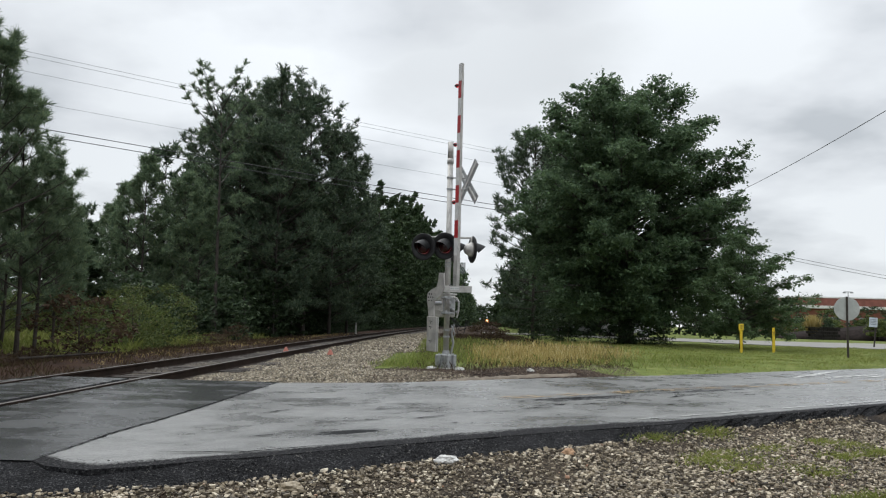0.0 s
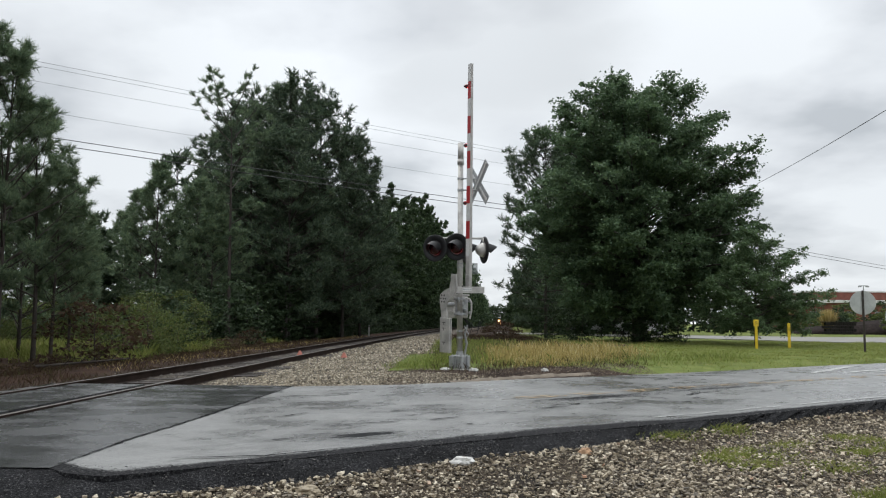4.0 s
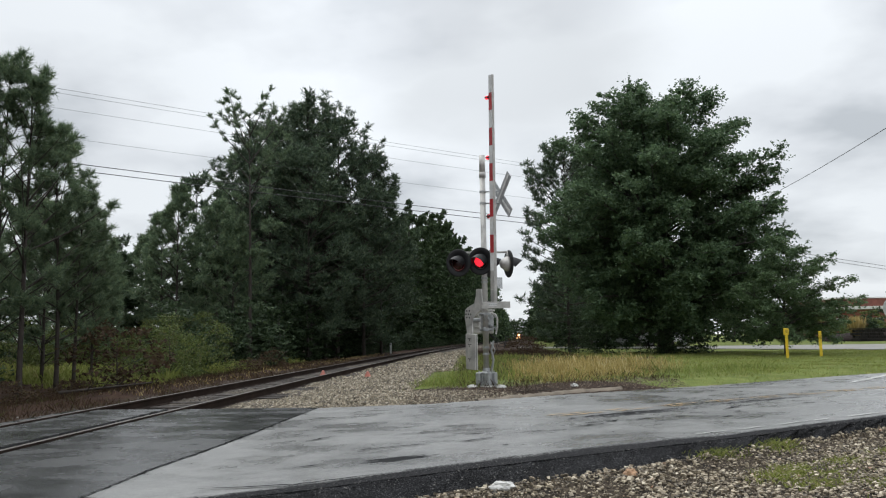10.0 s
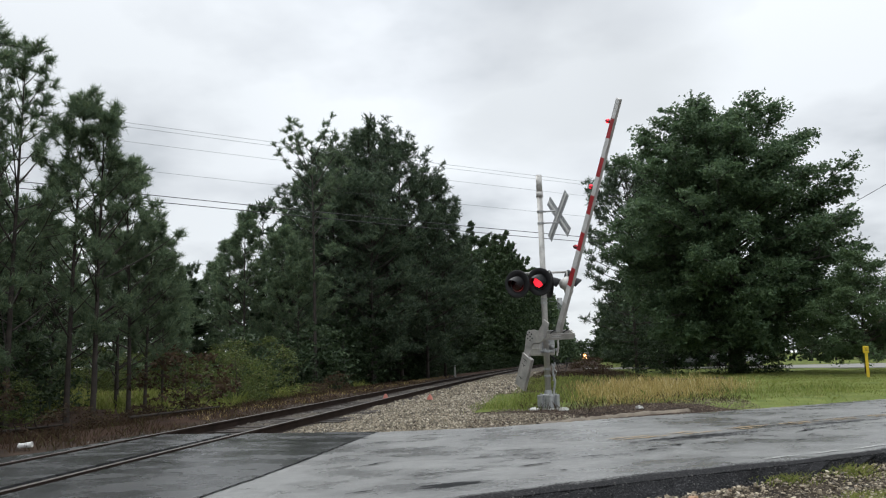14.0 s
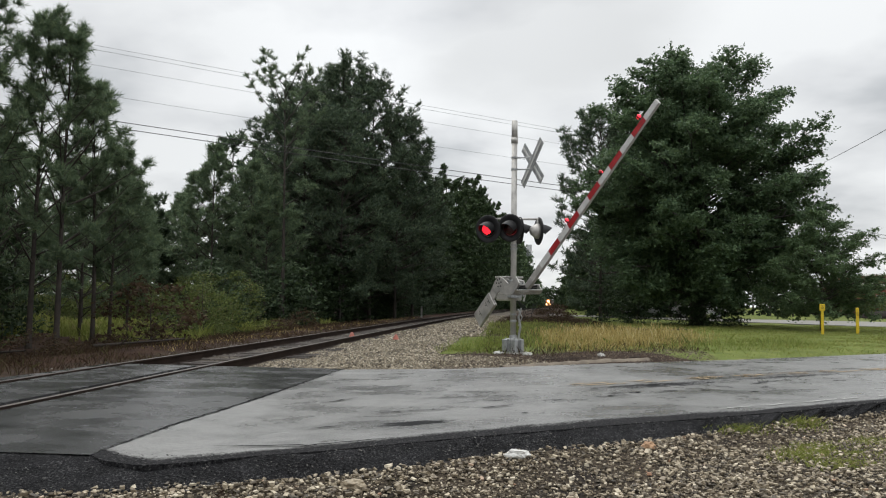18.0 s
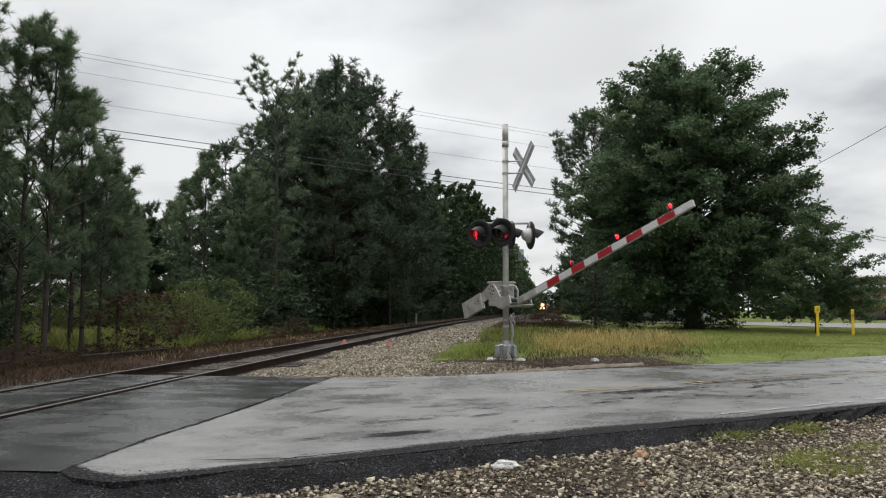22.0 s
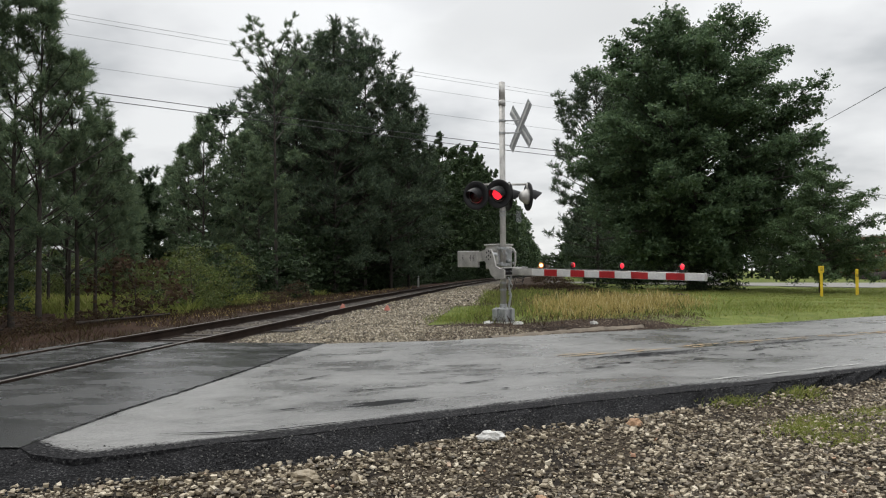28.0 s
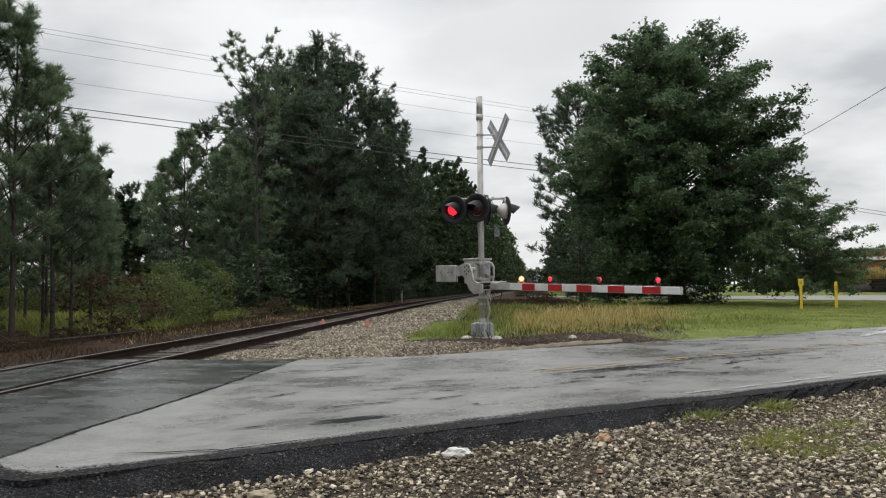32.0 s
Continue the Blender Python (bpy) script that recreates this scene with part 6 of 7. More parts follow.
for off in (0.05, 0.22):
    for k in range(15):
        rr = random.Random(100 + k + int(off * 100))
        a = -0.1 + k * 1.1
        l = rr.uniform(0.5, 1.05)
        cx, cy = 1.0 + a * math.cos(ROAD_TURN) - off * math.sin(ROAD_TURN), 10.0 + a * math.sin(ROAD_TURN) + off * math.cos(ROAD_TURN)
        smear("yellow_line", [(cx, cy), (cx + l * math.cos(ROAD_TURN), cy + l * math.sin(ROAD_TURN))], 0.05, M_PAINTY, "", 200 + k, 0.006)
for k in range(34):
    rr = random.Random(300 + k)
    a = -0.2 + k * 0.72
    off = -2.42
    l = rr.uniform(0.35, 0.68) if k < 4 else 0.78
    cx, cy = 1.0 + a * math.cos(ROAD_TURN) - off * math.sin(ROAD_TURN), 10.0 + a * math.sin(ROAD_TURN) + off * math.cos(ROAD_TURN)
    smear("white_line", [(cx, cy), (cx + l * math.cos(ROAD_TURN), cy + l * math.sin(ROAD_TURN))], 0.045 if k > 3 else 0.03, M_PAINTW, "", 300 + k, 0.006)
for k, pts in enumerate(([(7.8, 16.3), (9.3, 18.2), (10.6, 19.8)], [(8.7, 16.6), (10.9, 18.5)], [(9.6, 16.9), (12.0, 19.0)])):
    smear("white_arrow", pts, 0.13, M_PAINTW, "", 360 + k, 0.006)
panel = bpy.data.objects["crossing_panel_right"]
for k, (x, y) in enumerate(((-4.5, 8.2), (-4.45, 9.2), (-4.5, 10.4), (-3.4, 9.0), (-3.9, 7.2), (-3.2, 11.0), (-3.6, 11.4))):
    smear("wet_pit", [(x - 0.14, y - 0.02), (x, y), (x + 0.16, y + 0.03)], 0.035, M_CRACK, "", 400 + k, 0.016, panel)


def dirt_kerb():
    """A low ridge of pale washed earth along the road's far edge."""
    pts = polyline([(-0.1, 13.45), (0.86, 14.27), (1.95, 15.25), (2.9, 15.9)], 40)
    rng = np.random.default_rng(3)
    bm = bmesh.new()
    rows = []
    for i, (x, y) in enumerate(pts):
        w = 0.10 * rng.uniform(0.6, 1.2)
        h = 0.05 * rng.uniform(0.6, 1.2)
        z = float(land(x, y))
        nx, ny = -math.sin(ROAD_TURN), math.cos(ROAD_TURN)
        rows.append([bm.verts.new((x + nx * a * w, y + ny * a * w, z + b)) for a, b in ((-1.4, -0.03), (-0.7, h * 0.8), (0.0, h), (0.8, h * 0.7), (1.5, -0.03))])
    for a, b in zip(rows, rows[1:]):
        for i in range(4):
            bm.faces.new((a[i], a[i + 1], b[i + 1], b[i]))
    ob = part("earth_ridge", bm, plain("washed_earth", (0.20, 0.165, 0.125), 0.9, 0, 0.4, 4), None, "", True)
    return tagged(ob, "low pale ridge of washed earth along the road", "verge", kind="structure")


dirt_kerb()


# ---- posts, signs and litter ----
def marker_post(x, y, wide, tall, label, head):
    t = thing("marker_post", at_ground(x, y, 0, 0.02), label, "post", "yellow marker posts")
    bm = bmesh.new()
    box(bm, (0, 0, tall / 2 - 0.05), (wide, 0.05, tall + 0.1), None, 0.015)
    part("post", bm, M_YELLOW, t)
    if head:
        bm = bmesh.new()
        box(bm, (0, -0.005, tall - 0.12), (wide * 1.9, 0.07, 0.28), None, 0.02)
        part("head", bm, M_YELLOW, t, "wider yellow head plate")
    bm = bmesh.new()
    for k in range(3):
        box(bm, (0, -0.043, tall - 0.06 - 0.05 * k - (0 if head else 0.15)), (wide * 0.8, 0.004, 0.015))
    part("lettering", bm, M_BLACK, t)
    return t


marker_post(12.75, 32.2, 0.11, 1.22, "bright yellow pipeline marker post standing in grass", True)
marker_post(14.55, 33.2, 0.12, 1.12, "slim yellow pipeline marker post standing in grass", False)


def round_sign():
    t = thing("round_sign", at_ground(15.62, 29.0, -15, 0.02), "round warning sign seen from its bare grey back", "road sign")
    bm = bmesh.new()
    box(bm, (0, 0.03, 1.15), (0.075, 0.045, 2.44), None, 0.008)
    part("post", bm, M_TIE, t, "dark weathered post in front of the plate's back")
    bm = bmesh.new()
    disc_profile(bm, [(0.0, -0.006), (0.452, -0.006), (0.457, 0.0), (0.452, 0.006), (0.0, 0.006)], 40, pose(0, 0.062, 1.9, 90, 0, 0))
    part("sign_plate", bm, plain("sign_back", (0.5, 0.51, 0.5), 0.5, 0.3, 0.2, 3), t, "bare aluminium sign plate")
    bm = bmesh.new()
    for z in (1.7, 2.1):
        tube(bm, (0, -0.005, z), (0, 0.07, z), 0.012, 0.012, 8)
    part("bolt", bm, M_GALV, t)


def small_sign():
    t = thing("notice_sign", at_ground(28.2, 50.0, -20, 0.02), "small pale notice sign on a wooden post beside the drive", "sign")
    bm = bmesh.new()
    box(bm, (0.1, 0.03, 0.9), (0.09, 0.09, 1.9), pose(0, 0, 0, 0, 6, 0), 0.01)
    part("post", bm, M_TIE, t)
    bm = bmesh.new()
    box(bm, (0, -0.04, 1.65), (0.48, 0.02, 0.62), pose(0, 0, 0, 0, 4, 0), 0.006)
    pl = part("sign_plate", bm, plain("sign_white", (0.62, 0.68, 0.74), 0.4, 0, 0.1, 4), t)
    bm = bmesh.new()
    for k in range(4):
        box(bm, (0, -0.053, 1.82 - 0.1 * k), (0.34, 0.004, 0.045), pose(0, 0, 0, 0, 4, 0))
    part("lettering", bm, plain("sign_grey", (0.30, 0.33, 0.38), 0.5), pl)


round_sign()
small_sign()


def rail_flag(x, y, label):
    t = thing("rail_flag", pose(x, y, -0.02), label, "marker", "orange rail markers")
    bm = bmesh.new()
    box(bm, (0, 0, 0.0), (0.03, 0.03, 0.16), None, 0.006)
    part("stake", bm, M_TIE, t)
    bm = bmesh.new()
    disc_profile(bm, [(0.0, 0.14), (0.035, 0.12), (0.07, 0.05), (0.10, -0.02), (0.0, -0.03)], 12)
    part("cap", bm, M_FLAG, t)


rail_flag(-3.36, 23.0, "small orange painted marker beside the near rail")
rail_flag(-4.95, 24.2, "small orange painted marker between the rails")


def white_post():
    t = thing("white_post", pose(float(track_x(62)) + 2.2 - 4.6, 62, -0.1), "short white track marker post on the ballast", "post")
    bm = bmesh.new()
    box(bm, (0, 0, 0.4), (0.14, 0.08, 0.95), None, 0.02)
    part("post", bm, M_WHITE, t)


white_post()


def litter_piece():
    t = thing("litter", pose(-7.72, 10.3, float(land(-7.72, 10.3)) + 0.02, 0, 0, 10), "crumpled white paper cup lying at the road's edge", "litter")
    bm = bmesh.new()
    disc_profile(bm, [(0.0, 0.0), (0.032, 0.0), (0.043, 0.16), (0.048, 0.16), (0.043, 0.17), (0.0, 0.165)], 14, pose(0, 0, 0.05, 0, 86, 0))
    part("cup", bm, M_TRIM, t)
    bm = bmesh.new()
    box(bm, (-0.02, 0.03, 0.045), (0.07, 0.06, 0.07), pose(0, 0, 0, 10, 20, 15), 0.02)
    part("lid", bm, M_TRIM, t)


litter_piece()


def fallen_log(x, y, turn, long, r):
    rng = np.random.default_rng(int(long * 10))
    rise = 0.1 * min(1.0, long / 2)
    limbs = [[(np.array([(f - 0.5) * long, 0.04 * math.sin(7 * f), rise * (0.3 + 2.0 * f)]), r * (1 - 0.6 * f)) for f in np.linspace(0, 1, 7)]]
    for k in range(4):
        f = 0.3 + 0.16 * k
        s = np.array([(f - 0.5) * long, 0, rise * (0.3 + 2.0 * f)])
        limbs.append([(s, r * 0.35), (s + np.array([0.25, rng.normal(0, 0.2), 0.22]) * min(1.0, long / 2), r * 0.12)])
    ob = link_mesh("fallen_branch", limb_mesh("fallen_branch", limbs, 7), M_BARK)
    ob.matrix_world = at_ground(x, y, turn, 0.02)
    tagged(ob, "dead dark branch lying in the dry grass", "branch")


fallen_log(-9.3, 18.6, 15, 2.2, 0.045)
fallen_log(-11.5, 16.0, -20, 2.2, 0.05)
for x, y, turn, long in ((1.2, 15.1, 20, 0.5), (1.9, 15.75, 50, 0.4), (0.75, 14.75, 5, 0.6), (2.6, 16.0, 30, 0.45)):
    fallen_log(x, y, turn, long, 0.012)


# ---- overhead wires ----
def wire(name, a, b, sag, r, label, mt=None):
    bm = bmesh.new()
    a, b = Vector(a), Vector(b)
    pts = []
    for i in range(25):
        f = i / 24
        p = a.lerp(b, f)
        p.z -= sag * 4 * f * (1 - f)
        pts.append(p)
    rod(bm, pts, r, 5)
    return tagged(part(name, bm, mt or M_WIRE, None, "", True), label, "cable", "overhead wires")


WD = Vector((math.cos(ROAD_TURN), math.sin(ROAD_TURN), 0))


def road_wire(x, y, z, slope, r, sag=0.35):
    c = Vector((x, y, z))
    a, b = c - WD * 42, c + WD * 30
    a.z += -slope * 42
    b.z += slope * 30
    wire("overhead_wire", a, b, sag, r, "thin black overhead power wire along the road")


for z, dz, r in ((12.15, 0, 0.0075), (11.95, 0, 0.0075), (11.25, 0, 0.0065), (9.95, 0, 0.0065), (8.72, 0, 0.019), (8.42, 0, 0.019)):
    road_wire(-4.8, 42.0, z + 0.25, -0.029 if r > 0.015 else -0.022, r)
wire("overhead_wire", (17.6, 44.0, 9.2), (14.2, 18.0, 8.6), 0.15, 0.014, "single black service wire rising from the oak")
wire("overhead_wire", (20.0, 57.0, 7.6), (60, 74, 4.0), 0.3, 0.016, "black overhead wire beyond the oak")
wire("overhead_wire", (20.0, 57.0, 7.35), (60, 74, 3.75), 0.3, 0.016, "black overhead wire beyond the oak")


def light_mast(x, y, tall, label):
    t = thing("light_mast", at_ground(x, y), label, "lamp post")
    bm = bmesh.new()
    tube(bm, (0, 0, 0), (0, 0, tall), 0.11, 0.06, 10)
    part("pole", bm, M_GALV, t)
    bm = bmesh.new()
    box(bm, (0, 0, tall), (1.3, 0.12, 0.1), None, 0.02)
    for x2 in (-0.55, 0.55):
        box(bm, (x2, 0, tall - 0.12), (0.4, 0.3, 0.2), None, 0.03)
    part("head", bm, M_GALV, t)


light_mast(-33.5, 80, 14.6, "tall floodlight mast behind the trees")


# ---- side drive, planting bed and far building ----
def side_drive():
    left = np.stack([np.linspace(4, 75, 40), np.interp(np.linspace(4, 75, 40), [4, 18, 30, 75], [78, 66, 62, 66])], 1)
    right = np.stack([np.linspace(4, 75, 40), np.interp(np.linspace(4, 75, 40), [4, 14, 22, 30, 75], [72, 58, 45, 44, 48])], 1)
    return strip("side_drive", right, left, 6, 0.07, 0.09, M_PAVE, "pale grey side drive behind the lawn", "road")


side_drive()


def bed_and_shrubs():
    t = thing("planting_bed", pose(60, 88, 0), "dark mulched planting bed beyond the side drive", "planting bed")
    bm = bmesh.new()
    bmesh.ops.create_icosphere(bm, subdivisions=4, radius=1.0)
    for v in bm.verts:
        v.co = Vector((v.co.x * 22, v.co.y * 5, max(-0.1, v.co.z) * (1.7 + 0.6 * noise.noise(v.co * 3))))
    part("mulch", bm, M_MULCH, t, "", True)
    for k, (x, y, s) in enumerate(((47, 83, 1.0), (52, 90, 1.3), (55, 84, 0.8), (58, 89, 1.5), (63, 86, 1.2), (68, 90, 1.6), (74, 86, 1.1), (44, 90, 1.2), (80, 92, 1.4), (62, 104, 2.2), (69, 106, 2.5), (76, 105, 2.1), (84, 108, 2.6), (92, 106, 2.3), (57, 103, 1.8), (40, 103, 1.7), (43.5, 101, 2.1), (47, 104, 2.4), (50.5, 102, 2.2), (54, 105, 2.6), (46, 96, 1.4), (60, 108, 2.7), (66, 109, 2.8))):
        b = broadleaf("garden_shrub", 90 + k, 1.8 * s, 1.2 * s, 0.1, 60, 44, 0.26, pose(x, y, 0.5 if y < 95 else -0.12), "rounded garden shrub in the planting bed", ROUND_PROFILE, M_SHADED_LEAF if k % 2 else M_SHRUB, M_BARK, "garden shrubs", 0.3, 6, 0.04)
        b["category"] = "shrub"


bed_and_shrubs()


def garden_wall():
    """A short dark retaining wall with a pale clump of ornamental grass behind it."""
    t = thing("garden_wall", pose(40.7, 82.6, 0.05, 0, 0, 8), "low dark stone retaining wall in the planting bed", "wall")
    for row in range(4):
        for k in range(7):
            bm = bmesh.new()
            box(bm, (-1.5 + 0.5 * k + (0.25 if row % 2 else 0), 0, 0.16 + 0.31 * row), (0.48, 0.4, 0.29), None, 0.03)
            part("stone", bm, M_DARKSTONE, t)
    bm = bmesh.new()
    box(bm, (0.1, 0, 1.3), (3.9, 0.52, 0.1), None, 0.02)
    part("coping", bm, M_DARKSTONE, t)
    rng = np.random.default_rng(81)
    n = 900
    az, out, h = rng.uniform(0, 6.283, n), rng.uniform(0.1, 1.0, n), rng.uniform(1.2, 2.3, n)
    base = np.stack([40.4 + 0.3 * out * np.cos(az), 84.2 + 0.3 * out * np.sin(az), 0.6 + 0 * az], 1)
    tip = base + np.stack([1.1 * out * np.cos(az), 0.9 * out * np.sin(az), h], 1)
    a = np.stack([-np.sin(az), np.cos(az), 0 * az], 1) * 0.05
    me = array_mesh("ornamental_grass", np.stack([base - a, base + a, tip], 1).reshape(-1, 3), np.arange(3 * n).reshape(-1, 3))
    tagged(link_mesh("ornamental_grass", me, M_HAY), "pale clump of ornamental grass behind the garden wall", "grass")


M_DARKSTONE = plain("dark_garden_stone", (0.026, 0.024, 0.022), 0.9, 0, 0.4, 2)
for mt in (M_DARKSTONE, M_MULCH):
    mt.node_tree.nodes["Principled BSDF"].inputs["Specular IOR Level"].default_value = 0.06
garden_wall()


def far_building():
    t = thing("brick_building", pose(66, 150, 0), "long low red brick building with white fascia", "building")
    long, deep, tall = 90.0, 24.0, 5.6
    bm = bmesh.new()
    box(bm, (long / 2, deep / 2, tall / 2), (long, deep, tall))
    wall = part("wall", bm, M_BRICK, t, "red brick wall")
    bm = bmesh.new()
    box(bm, (long / 2, deep / 2, tall + 0.9), (long - 6, deep - 4, 1.8), None, 0.05)
    part("upper_wall", bm, M_BRICK, t)
    bm = bmesh.new()
    box(bm, (long / 2, deep / 2 - 0.3, tall - 0.1), (long + 0.8, deep + 1.2, 0.55), None, 0.04)
    part("fascia", bm, M_TRIM, t, "white roof fascia")
    bm = bmesh.new()
    box(bm, (long / 2, deep / 2, tall + 1.9), (long - 5.4, deep - 3.4, 0.28), None, 0.04)
    part("roof", bm, M_TRIM, t, "flat roof with a pale edge")
    for k in range(14):
        x = 3.5 + k * 6.2
        bm = bmesh.new()
        box(bm, (x, -0.03, 2.4), (2.6, 0.12, 2.4), None, 0.02)
        w = part("window", bm, M_GALV, t)
        for j in (-1, 1):
            bm = bmesh.new()
            box(bm, (x + j * 0.62, -0.1, 2.4), (1.12, 0.04, 2.15))
            part("pane", bm, M_DARKGLASS, w)


far_building()
light_mast(62, 118, 7.0, "white lamp post in front of the brick building")


def parked_car(x, y, turn, label, mt):
    t = thing("parked_car", at_ground(x, y, turn, -0.05), label, "car", "cars parked behind the oak")
    bm = bmesh.new()
    prism(bm, [(-2.2, 0.35), (2.2, 0.35), (2.25, 0.75), (1.3, 0.95), (0.7, 1.4), (-1.1, 1.45), (-1.9, 1.0), (-2.25, 0.9)], -0.85, 0.85, pose(0, 0, 0, 90, 0, 0))
    bmesh.ops.bevel(bm, geom=bm.edges[:], offset=0.07, segments=2, affect="EDGES")
    part("body", bm, mt, t)
    bm = bmesh.new()
    prism(bm, [(1.15, 0.97), (0.66, 1.33), (-1.05, 1.37), (-1.6, 1.0)], -0.862, 0.862, pose(0, 0, 0, 90, 0, 0))
    part("window", bm, M_DARKGLASS, t)
    for wx in (-1.4, 1.4):
        for wy in (-0.8, 0.8):
            bm = bmesh.new()
            tube(bm, (wx, wy - 0.1, 0.32), (wx, wy + 0.1, 0.32), 0.32, 0.32, 20)
            wheel = part("tyre", bm, M_BLACK, t)
            bm = bmesh.new()
            tube(bm, (wx, wy - 0.11, 0.32), (wx, wy + 0.11, 0.32), 0.2, 0.2, 14)
            part("rim", bm, M_GALV, wheel)


parked_car(12.4, 72, 10, "pale car parked far behind the oak", plain("car_silver", (0.45, 0.46, 0.47), 0.3, 0.5, 0.1, 1))
parked_car(16.5, 68, -5, "white car parked far behind the oak", plain("car_white", (0.7, 0.7, 0.7), 0.3, 0.0, 0.1, 1))


# ---- train ----
def build_train():
    t = thing("freight_train", pose(30, 560, 0), "dark freight locomotive with lit headlamps coming along the track", "train")
    bm = bmesh.new()
    prism(bm, [(-1.35, 1.0), (1.35, 1.0), (1.4, 2.6), (1.2, 2.75), (-1.2, 2.75), (-1.4, 2.6)], -2.4, -0.1, pose(0, 0, 0, 90, 0, 0))
    part("nose", bm, M_LOCO, t)
    bm = bmesh.new()
    prism(bm, [(-1.55, 1.0), (1.55, 1.0), (1.55, 4.1), (1.2, 4.5), (-1.2, 4.5), (-1.55, 4.1)], -5.4, -2.4, pose(0, 0, 0, 90, 0, 0))
    part("cab", bm, M_LOCO, t, "dark locomotive cab")
    for x in (-0.75, 0.75):
        bm = bmesh.new()
        box(bm, (x, 2.37, 3.55), (1.0, 0.05, 0.6), None, 0.03)
        part("windscreen", bm, M_DARKGLASS, t)
    bm = bmesh.new()
    box(bm, (0, 12.5, 2.6), (2.2, 14.0, 3.2), None, 0.12)
    part("engine_hood", bm, M_LOCO, t)
    bm = bmesh.new()
    box(bm, (0, 9.5, 0.95), (3.0, 19.0, 0.3), None, 0.05)
    box(bm, (0, 0.0, 0.55), (2.6, 0.3, 0.9), None, 0.08)
    part("frame", bm, M_LOCO, t)
    for y in (3.5, 5.5, 7.5, 13.0, 15.0, 17.0):
        bm = bmesh.new()
        for x in (-0.75, 0.75):
            tube(bm, (x - 0.06, y, 0.5), (x + 0.06, y, 0.5), 0.5, 0.5, 16)
        part("wheelset", bm, M_RAIL, t)
    for k in range(4):
        bm = bmesh.new()
        box(bm, (0, 27.5 + 16.5 * k, 2.7), (2.9, 15.2, 3.6), None, 0.08)
        part("wagon", bm, plain("wagon_brown", (0.09, 0.045, 0.03), 0.8, 0, 0.4, 1) if k == 0 else bpy.data.materials["wagon_brown"], t)
    for name, x, z, y, r in (("headlamp", 0.0, 3.85, 2.3, 0.62), ("ditch_light", -0.8, 2.2, -0.3, 0.42), ("ditch_light", 0.8, 2.2, -0.3, 0.40)):
        # Glowing ring added round each lamp as its glare.
        bm = bmesh.new()
        disc_profile(bm, [(r * 1.65, -0.12), (r * 1.65, -0.02), (r, 0.0)], 20, pose(x, y, z, 90, 0, 0))
        glare_ring = part("lamp_housing", bm, M_GLARE, t, "orange glowing ring standing for the lamp's glare")
        bm = bmesh.new()
        disc_profile(bm, [(r, 0.0), (r * 0.7, 0.05), (r * 0.3, 0.08), (0.0, 0.085)], 20, pose(x, y, z, 90, 0, 0))
        part(name, bm, M_HEADLIGHT, glare_ring, "glowing warm headlamp")
    return t


train = build_train()


# ---- sleepers ----
def sleepers():
    bm = bmesh.new()
    box(bm, (0, 0, 0), (2.55, 0.22, 0.17), None, 0.012)
    me = bpy.data.meshes.new("sleeper")
    bm.to_mesh(me)
    bm.free()
    me.materials.append(M_TIE)
    rng = random.Random(2)
    y, k = 12.2, 0
    while k < 200:
        ob = new("sleeper", me)
        ob.parent = track
        slope = float(track_x(y + 0.5) - track_x(y - 0.5))
        ob.matrix_basis = pose(float(track_x(y)) + rng.uniform(-0.04, 0.04), y, -0.236 + float(track_z(y)) + rng.uniform(-0.012, 0.008), 0, 0, -math.degrees(slope) + rng.uniform(-1.2, 1.2))
        y += 0.52 + rng.uniform(-0.03, 0.03)
        k += 1


sleepers()


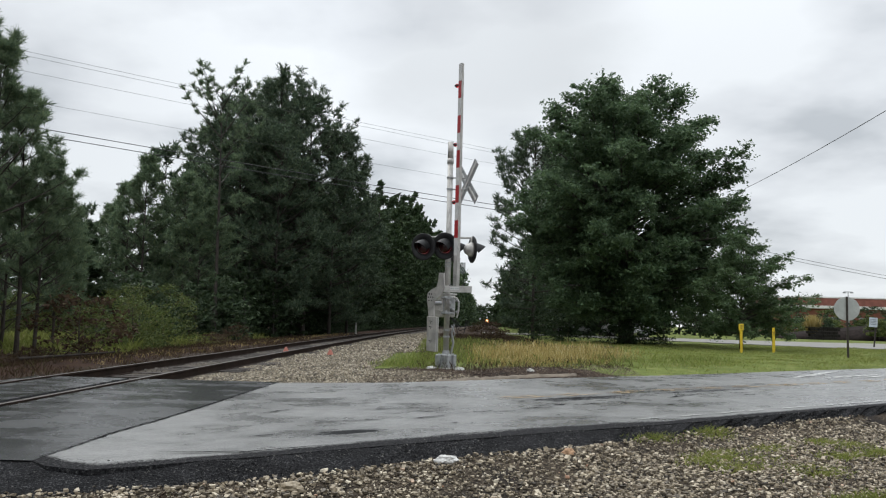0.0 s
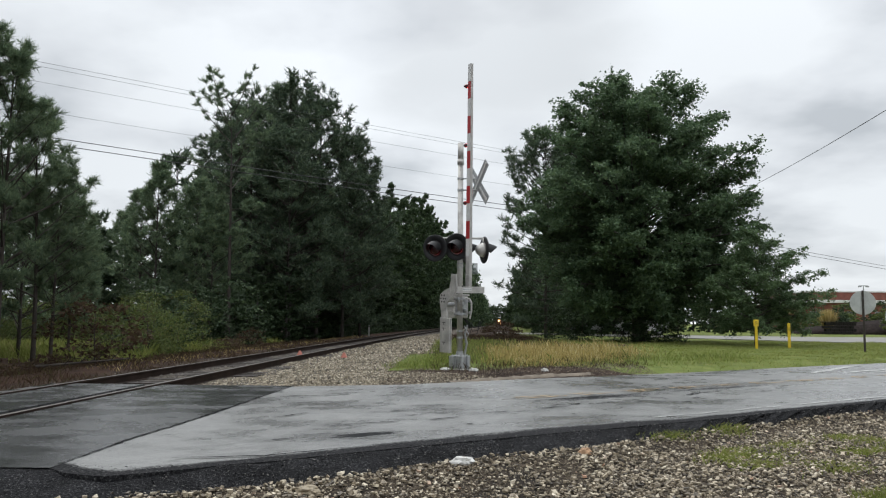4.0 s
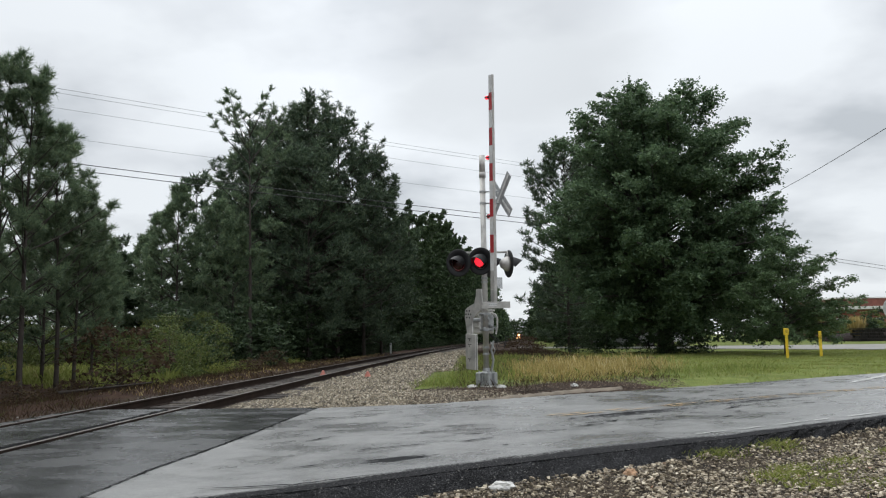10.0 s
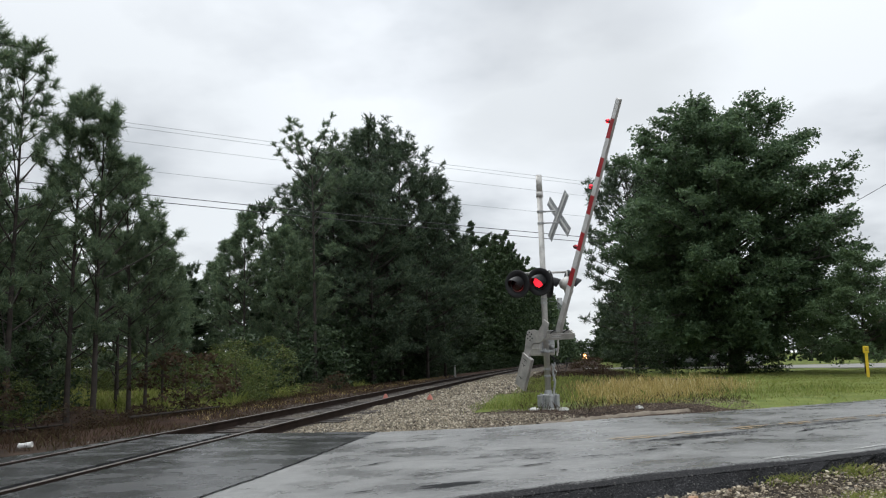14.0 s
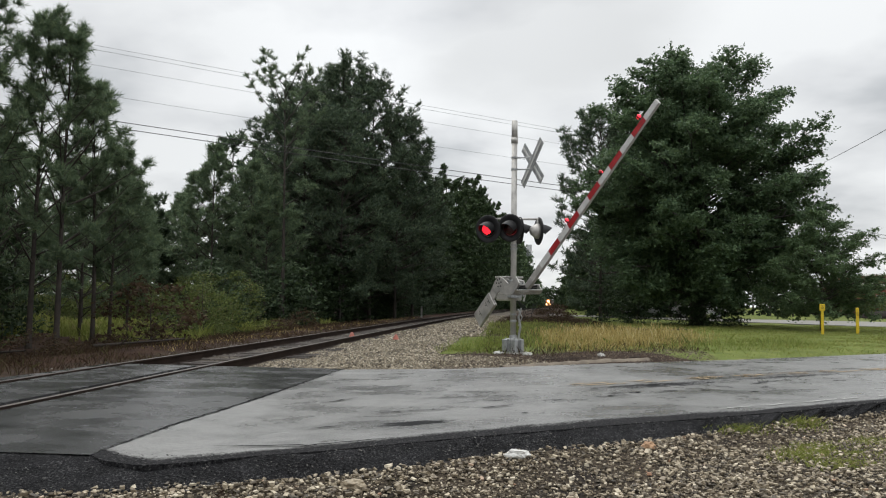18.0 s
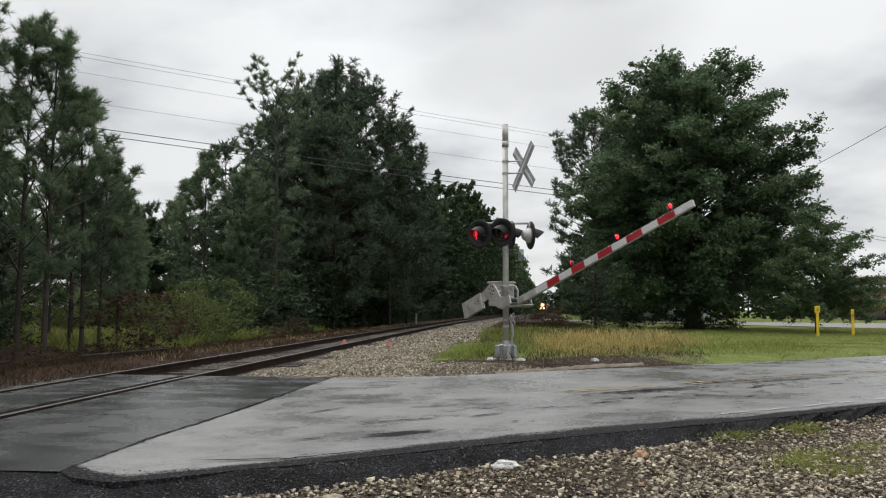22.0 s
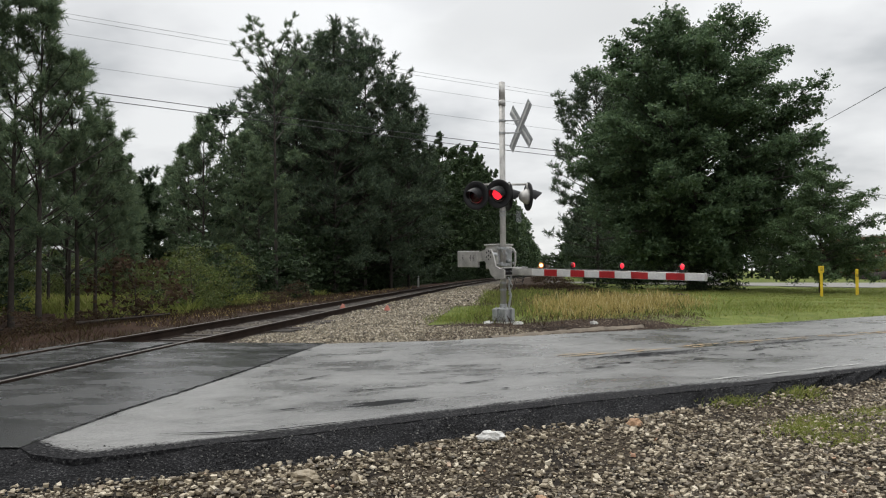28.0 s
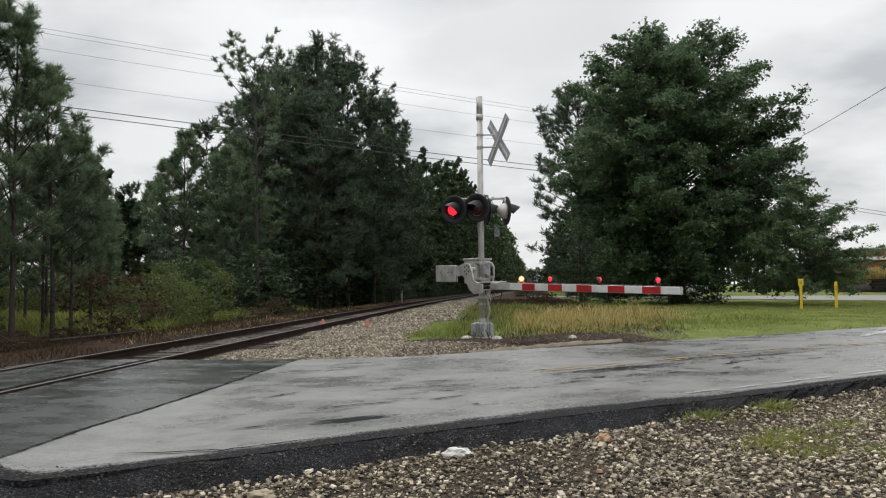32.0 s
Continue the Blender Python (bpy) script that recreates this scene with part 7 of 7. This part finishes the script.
# ---- what moves ----
def motions():
    # the gate comes down
    down = [(0, 87.6), (9.0, 87.1), (10.4, 86.8), (11.0, 85.0), (11.5, 80.3), (12.2, 72.5), (13.0, 67.0), (14.5, 58.2), (16.5, 48.3), (17.0, 45.3), (18.5, 37.0), (19.0, 33.8), (20.0, 28.8), (21.0, 23.2),
            (22.0, 18.2), (23.0, 13.5), (24.0, 8.9), (24.5, 6.9), (25.5, 2.6), (26.2, -0.6), (26.6, -1.05), (27.0, -1.15), (32.0, -1.25)]
    walk(gate_arm, [(t, gate_pose(a)) for t, a in down])

    # the lamps flash by turns: a lens turns its lit face to the front and away again
    beat, first = 1.081, 7.91
    on_a = [(7.15, 7.43)] + [(first + beat * k, first + beat * k + 0.50) for k in range(23)]
    on_b = [(7.43, 7.91)] + [(first + beat * k + 0.50, first + beat * (k + 1)) for k in range(23)]

    def flash(lens, home, spans, turn_axis):
        rows = [(0.0, 0.0)]
        angle = 0.0
        for a, b in spans:
            for t0 in (a, b):
                if t0 > 31.8:
                    continue
                f0 = round(t0 * FPS)
                for j in range(4):
                    rows.append(((f0 - 1 + j) / FPS, angle + 60.0 * j))
                angle += 180.0
        rows.append((32.0, rows[-1][1]))
        walk(lens, [(t, home @ pose(0, 0, 0, 0, 0, a)) for t, a in rows])

    flash(lens_a, lens_a_home, on_a, 2)
    flash(lens_b, lens_b_home, on_b, 2)
    flash(arm_lamps[0][0], arm_lamps[0][1], [(7.15, 40.0)], 2)
    flash(arm_lamps[1][0], arm_lamps[1][1], on_b, 2)
    flash(arm_lamps[2][0], arm_lamps[2][1], on_a, 2)

    # the train comes nearer round the bend
    rows = []
    for t, y in ((0, 556), (6, 520), (12, 482), (17, 436), (23, 384), (28, 318), (32, 272)):
        slope = (float(track_x(y + 2)) - float(track_x(y - 2))) / 4
        rows.append((t, pose(float(track_x(y)), y, float(track_z(y)) + 0.02 - 0.3 * (t < 20), 0, 0, -math.degrees(math.atan(slope)))))
    walk(train, rows)


motions()
